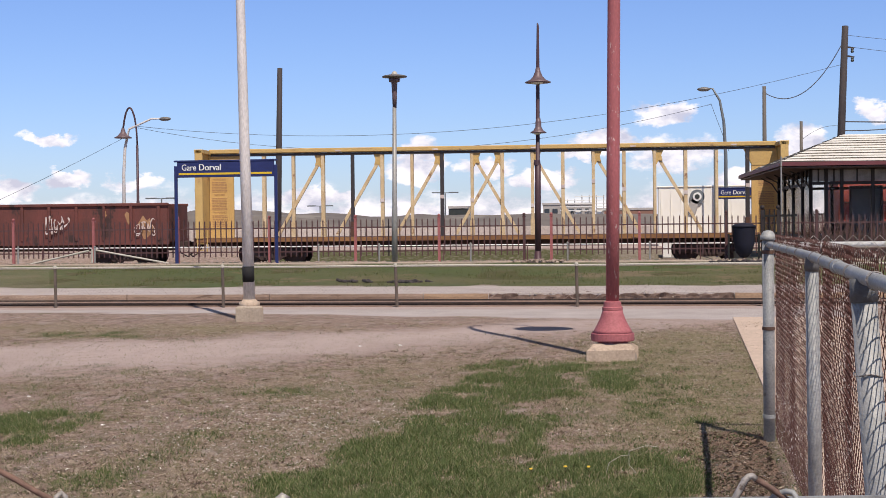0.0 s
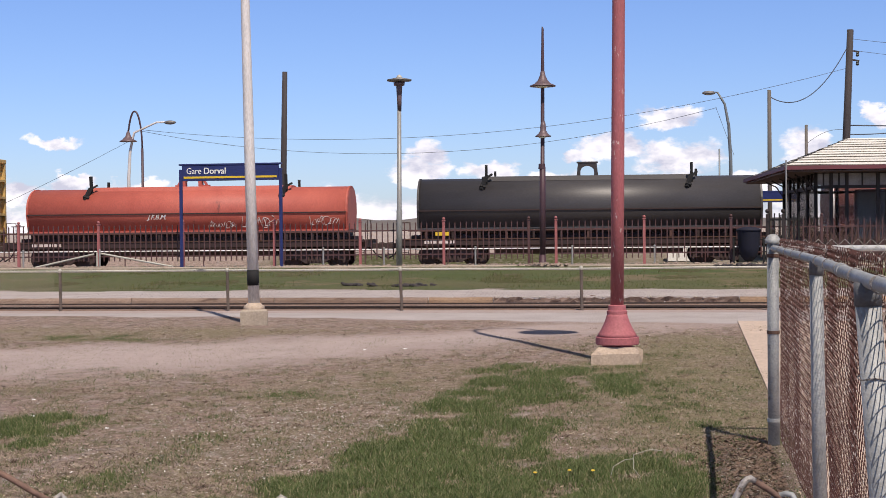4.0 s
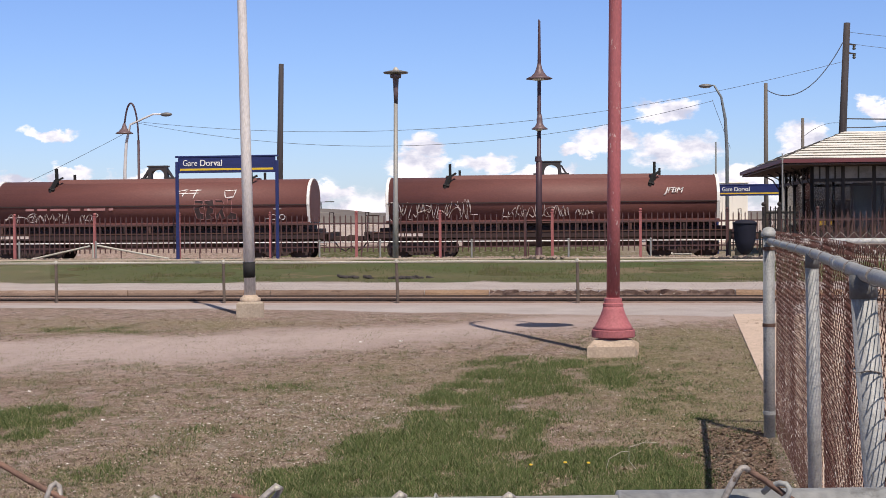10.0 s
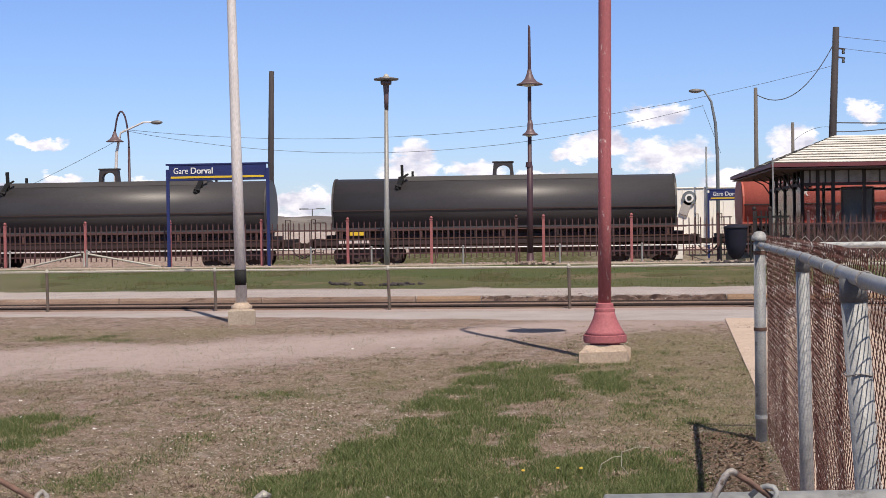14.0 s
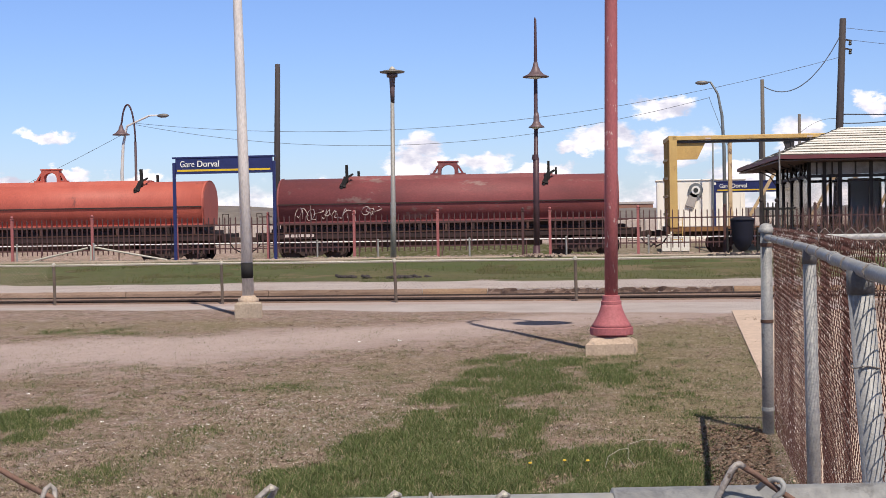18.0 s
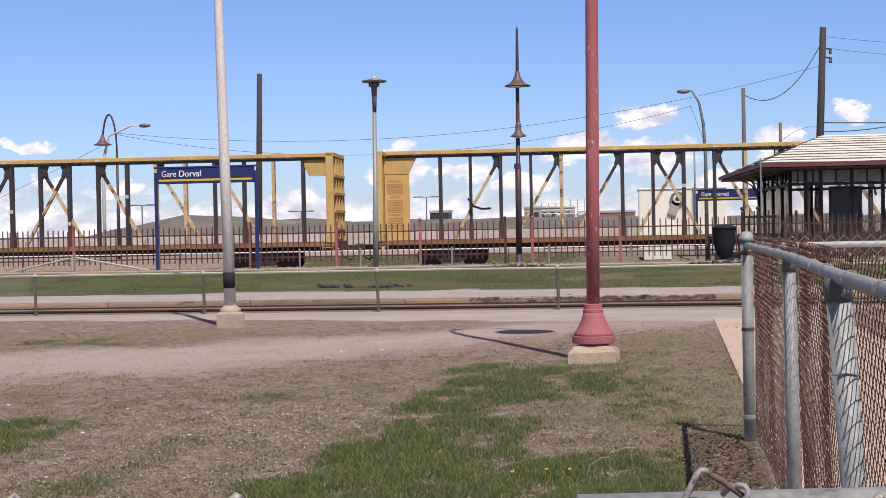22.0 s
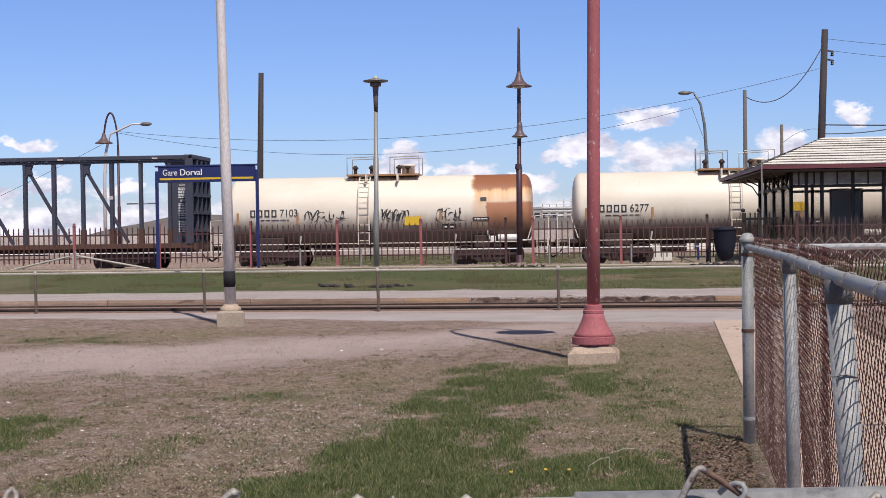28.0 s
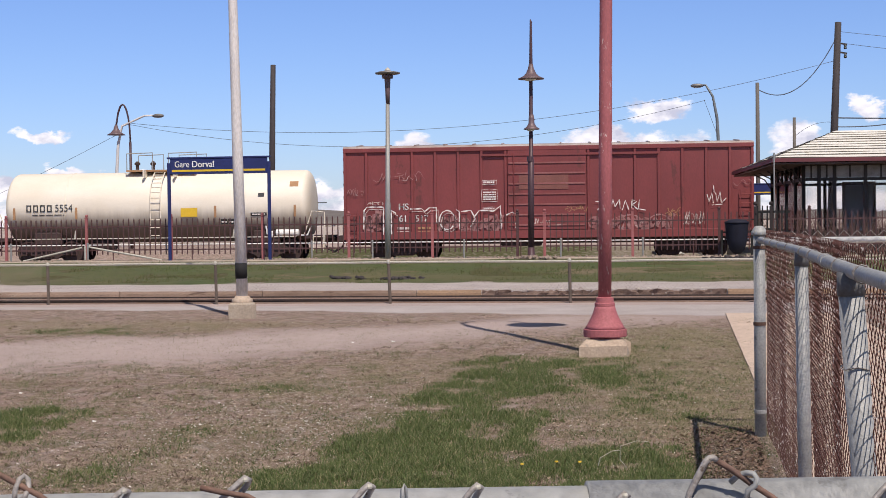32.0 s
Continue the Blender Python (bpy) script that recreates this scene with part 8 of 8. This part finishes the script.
coil_car(74.05, 86.97, "coil_brown_dark", "dark brown coil car covered with pale tags", 15, True, tags=((-6.3, -3.0, 1.4, 2.35, W_, 9), (-1.8, 0.6, 1.5, 2.1, W_, 6), (1.0, 1.6, 1.7, 1.9, W_, 3)), name_text=("JFBM", 4.7, 2.64, 0.32))
coil_car(89.94, 103.24, "coil_black", "glossy black coil car with round steel hood", 16, yellow_tag=True)
coil_car(105.87, 119.3, "coil_black", "black coil car with sunlit round hood", 17, yellow_tag=True)
coil_car(121.8, 134.98, "coil_orange", "orange-red coil car with a white tag", 18, tags=((-3.9, -2.2, 1.5, 2.1, W_, 6),), name_text=("NDYX", -4.7, 2.64, 0.40))
coil_car(137.95, 151.34, "coil_maroon", "maroon coil car with a large pale tag", 19, tags=((-5.9, -3.6, 1.4, 2.15, W_, 6), (-3.2, -2.7, 1.75, 2.1, W_, 2)))
centerbeam(153.28, 176.36, "cb_yellow", "cb_dark", "empty yellow centerbeam flat car with dark columns", 2, M["rust_stain"], boards=())
centerbeam(178.0, 200.9, "cb_yellow", "cb_dark", "empty yellow centerbeam flat car with loose straps", 3, M["rust_stain"], True)
centerbeam(202.37, 225.31, "cb_slate", "cb_slate", "empty slate-grey centerbeam flat car", 4, M["white"])
tank_car(226.57, 238.65, "cream-white tank car with a large rust patch and tags", 31, "7103", True, True, -0.53, (1.39, 1.86))
tank_car(240.2, 252.6, "cream-white tank car with top railings", 32, "6277", ladder_x=0.05, plate=(2.34, 2.2))
tank_car(254.25, 266.65, "cream-white tank car with a side ladder", 33, "5554", ladder_x=0.1, plate=(1.42, 2.0))
boxcar(268.04, 283.85, "oxide red boxcar covered with white tags")


# ---- grass and litter ----
def blades(name, vs, fs, ramp, label):
    me = bpy.data.meshes.new(name)
    me.from_pydata(vs, [], fs)
    m = bpy.data.materials.new(name + "_blade")
    m.use_nodes = True
    nt = m.node_tree
    geo = nt.nodes.new("ShaderNodeNewGeometry")
    r = nt.nodes.new("ShaderNodeValToRGB")
    r.color_ramp.elements[0].color, r.color_ramp.elements[1].color = (*ramp[0][1], 1), (*ramp[-1][1], 1)
    for at, c in ramp[1:-1]:
        r.color_ramp.elements.new(at).color = (*c, 1)
    nt.links.new(geo.outputs["Random Per Island"], r.inputs[0])
    nt.links.new(r.outputs[0], nt.nodes["Principled BSDF"].inputs["Base Color"])
    nt.nodes["Principled BSDF"].inputs["Roughness"].default_value = 0.8
    me.materials.append(m)
    tagged(new(name, me), label, "grass", kind="stuff")


def grass():
    rnd = random.Random(4)
    vs, fs = [], []
    gx, gy, gs = -11.5, 7.0, 0.06
    nx, ny = 230, 220
    cover = [[green(gx + gs * i, gy + gs * j) for i in range(nx)] for j in range(ny)]
    n = tries = 0
    while n < 200000 and tries < 1500000:
        tries += 1
        y = 7.2 + 12.5 * rnd.random() ** 1.5
        x = rnd.uniform(-0.55 * y + 0.2, 0.12 * y)
        g = cover[min(ny - 1, int((y - gy) / gs + rnd.random()))][max(0, min(nx - 1, int((x - gx) / gs + rnd.random())))]
        dry = 0.09 if x > -1.0 else 0.025
        if rnd.random() > 0.95 * g ** 1.5 + dry:
            continue
        n += 1
        hgt = rnd.uniform(0.010, 0.056) * (0.45 + 0.85 * g)
        a = rnd.uniform(0, math.tau)
        w = rnd.uniform(0.0009, 0.0019) * (1 + y * 0.03)
        lx, ly = rnd.gauss(0, 0.55) * hgt, rnd.gauss(0, 0.55) * hgt
        dx, dy = math.cos(a) * w, math.sin(a) * w
        z = height(x, y) - 0.004
        k = len(vs)
        vs += [(x - dx, y - dy, z), (x + dx, y + dy, z), (x + lx * 0.4 + dx * 0.7, y + ly * 0.4 + dy * 0.7, z + hgt * 0.6), (x + lx * 0.4 - dx * 0.7, y + ly * 0.4 - dy * 0.7, z + hgt * 0.6), (x + lx, y + ly, z + hgt)]
        fs += [(k, k + 1, k + 2, k + 3), (k + 3, k + 2, k + 4)]
    for _ in range(420):
        y = 7.6 + 11 * rnd.random() ** 1.4
        x = rnd.uniform(-0.5 * y + 0.2, 0.1 * y)
        if gravel(x, y) > 0.4:
            continue
        r = rnd.uniform(0.03, 0.11)
        for q in range(int(rnd.uniform(14, 60))):
            px, py = x + rnd.gauss(0, r), y + rnd.gauss(0, r * 1.4)
            hgt, a, w = rnd.uniform(0.008, 0.034), rnd.uniform(0, math.tau), rnd.uniform(0.0012, 0.0028)
            z = height(px, py) - 0.003
            dx, dy, lx = math.cos(a) * w, math.sin(a) * w, rnd.gauss(0, 0.6) * hgt
            k = len(vs)
            vs += [(px - dx, py - dy, z), (px + dx, py + dy, z), (px + lx, py, z + hgt)]
            fs.append((k, k + 1, k + 2))
    # upright clumps that stand up out of the turf
    n = tries = 0
    while n < 4500 and tries < 200000:
        tries += 1
        y = 7.2 + 11 * rnd.random() ** 1.6
        x = rnd.uniform(-0.5 * y + 0.2, 0.1 * y)
        g = cover[min(ny - 1, int((y - gy) / gs))][max(0, min(nx - 1, int((x - gx) / gs)))]
        if rnd.random() > g ** 1.6 - 0.12:
            continue
        n += 1
        tall = rnd.uniform(0.020, 0.052) * (0.55 + 0.6 * g)
        for q in range(rnd.randint(7, 14)):
            a = rnd.uniform(0, math.tau)
            px, py = x + rnd.gauss(0, 0.018), y + rnd.gauss(0, 0.022)
            hgt, w = tall * rnd.uniform(0.6, 1.1), rnd.uniform(0.0014, 0.0028)
            out = hgt * rnd.uniform(0.1, 0.65)
            ox, oy = math.cos(a) * out, math.sin(a) * out
            z = height(px, py) - 0.004
            k = len(vs)
            vs += [(px - w, py, z), (px + w, py, z), (px + ox * 0.35 + w * 0.8, py + oy * 0.35, z + hgt * 0.62), (px + ox * 0.35 - w * 0.8, py + oy * 0.35, z + hgt * 0.62), (px + ox, py + oy, z + hgt)]
            fs += [(k, k + 1, k + 2, k + 3), (k + 3, k + 2, k + 4)]
    blades("grass", vs, fs, ((0.0, (0.042, 0.074, 0.016)), (0.58, (0.094, 0.134, 0.038)), (0.86, (0.17, 0.175, 0.07)), (1.0, (0.38, 0.32, 0.20))), "tufts of fresh green and dry grass")
    # coarser tufts on the bank and on the strip behind the platform
    vs, fs = [], []
    for _ in range(26000):
        far = rnd.random() < 0.35
        y = rnd.uniform(61.5, 66) if far else rnd.uniform(32.2, 38.6)
        x = rnd.uniform(-0.42 * y, 0.1 * y)
        if noise.noise(Vector((x * 0.3, y * 0.7, 4))) < rnd.uniform(-0.5, 0.3):
            continue
        hgt, a, w = rnd.uniform(0.03, 0.08), rnd.uniform(0, math.tau), rnd.uniform(0.005, 0.011)
        if far and far_green(x, y) < rnd.random():
            continue
        z = -0.3 + 0.75 * step(59.5, 66, y) - 0.03 if far else height(x, y)
        dx, dy, lx = math.cos(a) * w, math.sin(a) * w, rnd.gauss(0, 0.5) * hgt
        k = len(vs)
        vs += [(x - dx, y - dy, z), (x + dx, y + dy, z), (x + lx, y, z + hgt)]
        fs.append((k, k + 1, k + 2))
    blades("bank_grass", vs, fs, ((0.0, (0.052, 0.080, 0.018)), (0.6, (0.090, 0.112, 0.030)), (1.0, (0.17, 0.15, 0.065))), "short dull green grass on the bank")


grass()


def litter():
    """Dead leaves, chips and bits of straw, lying on the dirt."""
    rnd = random.Random(14)
    for name, label, cols, count, size in (("leaf_litter", "scattered dead leaves and straw on the dirt", ((0.15, 0.095, 0.07), (0.48, 0.38, 0.29), (0.075, 0.052, 0.04)), 60000, (0.004, 0.018)), ("pale_chips", "pale stones and chips on the dirt", ((0.70, 0.65, 0.60), (0.50, 0.45, 0.40), (0.82, 0.80, 0.77)), 14250, (0.004, 0.0145)), ("dead_stems", "loose pale stems and larger dead leaves on the dirt", ((0.34, 0.265, 0.19), (0.47, 0.39, 0.30), (0.085, 0.058, 0.042)), 1800, (0.008, 0.021))):
        vs, fs = [], []
        for _ in range(count):
            y = 7.2 + 14 * rnd.random() ** 1.5
            x = rnd.uniform(-0.55 * y + 0.2, 0.12 * y)
            if gravel(x, y) > 0.5 and rnd.random() < 0.85:
                continue
            if noise.noise(Vector((x * 0.9, y * 0.9, 11))) < rnd.uniform(-0.5, 0.4):
                continue
            if name == "pale_chips" and rnd.random() < 0.5:
                x, y = rnd.gauss(-2.7, 0.75), rnd.gauss(10.2, 1.4)
                if y < 7.2:
                    continue
            s, a = rnd.uniform(*size), rnd.uniform(0, math.tau)
            l = s * (rnd.uniform(0.1, 0.3) if rnd.random() < 0.6 else rnd.uniform(0.3, 0.7))
            ux, uy = math.cos(a), math.sin(a)
            z = height(x, y) + 0.004
            t1, t2 = rnd.uniform(0, 0.6) * s, rnd.uniform(0, 0.6) * s
            k = len(vs)
            vs += [(x - ux * s, y - uy * s, z), (x - uy * l, y + ux * l, z + t1), (x + ux * s, y + uy * s, z + t2), (x + uy * l, y - ux * l, z + 0.002)]
            fs += [(k, k + 1, k + 2), (k, k + 2, k + 3)]
        me = bpy.data.meshes.new(name)
        me.from_pydata(vs, [], fs)
        m = bpy.data.materials.new(name)
        m.use_nodes = True
        nt = m.node_tree
        geo = nt.nodes.new("ShaderNodeNewGeometry")
        r = nt.nodes.new("ShaderNodeValToRGB")
        r.color_ramp.elements[0].color, r.color_ramp.elements[1].color = (*cols[0], 1), (*cols[2], 1)
        e = r.color_ramp.elements.new(0.5)
        e.color = (*cols[1], 1)
        nt.links.new(geo.outputs["Random Per Island"], r.inputs[0])
        nt.links.new(r.outputs[0], nt.nodes["Principled BSDF"].inputs["Base Color"])
        nt.nodes["Principled BSDF"].inputs["Roughness"].default_value = 0.9
        me.materials.append(m)
        tagged(new(name, me), label, "litter", kind="stuff")


litter()


def dry_tufts():
    """Last year's grass: low fans of dead blades that stand out of the dirt."""
    rnd = random.Random(24)
    vs, fs = [], []
    for _ in range(19000):
        y = 7.2 + 14.5 * rnd.random() ** 1.45
        x = rnd.uniform(-0.52 * y + 0.2, 0.115 * y)
        if x > 0.72 and y < 10.2 or gravel(x, y) > 0.35 + 0.3 * rnd.random() or noise.noise(Vector((x * 2.4, y * 1.2, 17))) < rnd.uniform(-0.55, 0.35):
            continue
        if abs(x + 0.385) < 0.34 and abs(y - 15.95) < 0.34:
            continue
        r, tall = rnd.uniform(0.015, 0.065), rnd.uniform(0.008, 0.036)
        for q in range(rnd.randint(5, 13)):
            a = rnd.uniform(0, math.tau)
            px, py = x + rnd.gauss(0, r * 0.6), y + rnd.gauss(0, r * 0.6)
            hgt, w = tall * rnd.uniform(0.4, 1.1), rnd.uniform(0.0018, 0.0048)
            ox, oy = math.cos(a) * r, math.sin(a) * r
            z = height(px, py) - 0.003
            k = len(vs)
            vs += [(px - w, py, z), (px + w, py, z), (px + ox, py + oy, z + hgt)]
            fs.append((k, k + 1, k + 2))
    me = bpy.data.meshes.new("dry_grass")
    me.from_pydata(vs, [], fs)
    m = bpy.data.materials.new("dry_blade")
    m.use_nodes = True
    nt = m.node_tree
    N, L = nt.nodes.new, nt.links.new
    geo = N("ShaderNodeNewGeometry")
    n = N("ShaderNodeTexNoise")
    n.inputs["Scale"].default_value, n.inputs["Detail"].default_value = 5.5, 5
    L(geo.outputs["Position"], n.inputs["Vector"])
    mx = N("ShaderNodeMath")
    mx.operation = "MULTIPLY_ADD"
    L(geo.outputs["Random Per Island"], mx.inputs[0])
    mx.inputs[1].default_value = 0.32
    sh = N("ShaderNodeMapRange")
    for k, q in zip(("From Min", "From Max", "To Min", "To Max"), (0.34, 0.66, -0.12, 0.80)):
        sh.inputs[k].default_value = q
    L(n.outputs["Fac"], sh.inputs["Value"])
    L(sh.outputs[0], mx.inputs[2])
    r = N("ShaderNodeValToRGB")
    r.color_ramp.elements[0].color, r.color_ramp.elements[1].color = (0.075, 0.046, 0.032, 1), (0.095, 0.115, 0.040, 1)
    for at, c in ((0.25, (0.20, 0.140, 0.108)), (0.48, (0.38, 0.308, 0.245)), (0.62, (0.34, 0.272, 0.200)), (0.8, (0.22, 0.190, 0.115))):
        r.color_ramp.elements.new(at).color = (*c, 1)
    L(mx.outputs[0], r.inputs[0])
    L(r.outputs[0], nt.nodes["Principled BSDF"].inputs["Base Color"])
    nt.nodes["Principled BSDF"].inputs["Roughness"].default_value = 0.9
    me.materials.append(m)
    tagged(new("dry_grass", me), "low tufts of dead brown and straw grass", "grass", kind="stuff")


dry_tufts()


def fence_litter():
    rnd = random.Random(15)
    vs, fs = [], []
    for _ in range(5200):
        y = rnd.uniform(7.3, 10.4)
        x = 0.80 - 0.02 * (10 - y) - abs(rnd.gauss(0, 0.28))
        s, a = rnd.uniform(0.005, 0.022), rnd.uniform(0, math.tau)
        l = s * rnd.uniform(0.2, 0.6)
        ux, uy, z = math.cos(a), math.sin(a), height(x, y) + 0.004
        k = len(vs)
        vs += [(x - ux * s, y - uy * s, z), (x - uy * l, y + ux * l, z + rnd.uniform(0, 0.8) * s), (x + ux * s, y + uy * s, z + rnd.uniform(0, 0.8) * s), (x + uy * l, y - ux * l, z + 0.002)]
        fs += [(k, k + 1, k + 2), (k, k + 2, k + 3)]
    me = bpy.data.meshes.new("dead_leaves")
    me.from_pydata(vs, [], fs)
    me.materials.append(M["dead_leaf"])
    tagged(new("dead_leaves", me), "dark dead leaves drifted against the fence", "leaves", kind="stuff")


fence_litter()


def small_finds():
    base = None
    for x, y in ((-0.50, 8.5), (-0.36, 8.5), (-0.70, 8.4)):
        if base is None:
            base = thing("dandelion", pose(x, y, 0), "yellow dandelion flower in the grass", "flower", "dandelions")
            part("stem", cyl(bmesh.new(), (0, 0, 0), (0.005, 0, 0.06), 0.003, 0.002, 5), M["bank"], base)
            part("flower", lathe(bmesh.new(), [(0.003, 0.055), (0.012, 0.060), (0.009, 0.066), (0.0, 0.067)], 10), M["yellow"], base, "yellow flower head")
        else:
            copy_thing(base, pose(x, y, 0))
    t = thing("dry_stalk", pose(-0.12, 8.6, 0), "dry bent straw stalk", "plant")
    part("stalk", tube(bmesh.new(), [(0.05, 0, 0), (0, 0, 0.06), (0.0, 0.02, 0.14), (0.1, 0.04, 0.17), (0.17, 0.04, 0.165)], 0.0017, 5), M["rail_far"], t)
    part("stalk", tube(bmesh.new(), [(-0.14, 0, 0), (-0.12, 0, 0.07), (-0.05, 0.02, 0.11), (0.0, 0.02, 0.115)], 0.0017, 5), M["rail_far"], t)
    for x, y, s in ((-5.05, 11.0, 0.030), (-4.2, 10.45, 0.017), (-3.3, 10.3, 0.014), (-5.6, 12.2, 0.018), (-3.1, 17.6, 0.024), (-3.6, 17.5, 0.02)):
        b = bmesh.new()
        box(b, (0, 0, s * 0.25), (s * 1.2, s, s * 0.3), Euler((0.5, 0.25, 0.4)).to_matrix(), s * 0.1)
        box(b, (s * 0.8, 0.1 * s, s * 0.2), (s * 0.9, s * 0.6, s * 0.1), Euler((0.2, -0.35, 1.1)).to_matrix(), s * 0.03)
        p = tagged(part("paper_scrap", b, M["white"]), "crumpled white paper scrap on the dirt", "litter", "paper scraps")
        p.matrix_basis = pose(x, y, height(x, y))


small_finds()


# ---- concrete walk by the fence ----
def side_walk():
    t = thing("concrete_walk", pose(0, 0, 0), "pale concrete walkway beside the fence", "walkway", kind="structure")
    b = bmesh.new()
    poly = [(0.86, 4.0), (3.1, 4.0), (3.2, 22.75), (1.345, 22.75), (1.05, 13.3)]
    lo = [b.verts.new((x, y, -0.05)) for x, y in poly]
    hi = [b.verts.new((x, y, 0.018)) for x, y in poly]
    b.faces.new(hi)
    b.faces.new(lo)
    for k in range(5):
        b.faces.new((lo[k], lo[(k + 1) % 5], hi[(k + 1) % 5], hi[k]))
    part("slab", b, M["concrete_pale"], t)


side_walk()


def motions():
    for ob, x in CARS:
        walk(ob, [(t, pose(0, 0, 0, 0, 0, TURN) @ pose(x - gone(t), CAR_Y, 0)) for t in range(0, 33, 2)])


motions()
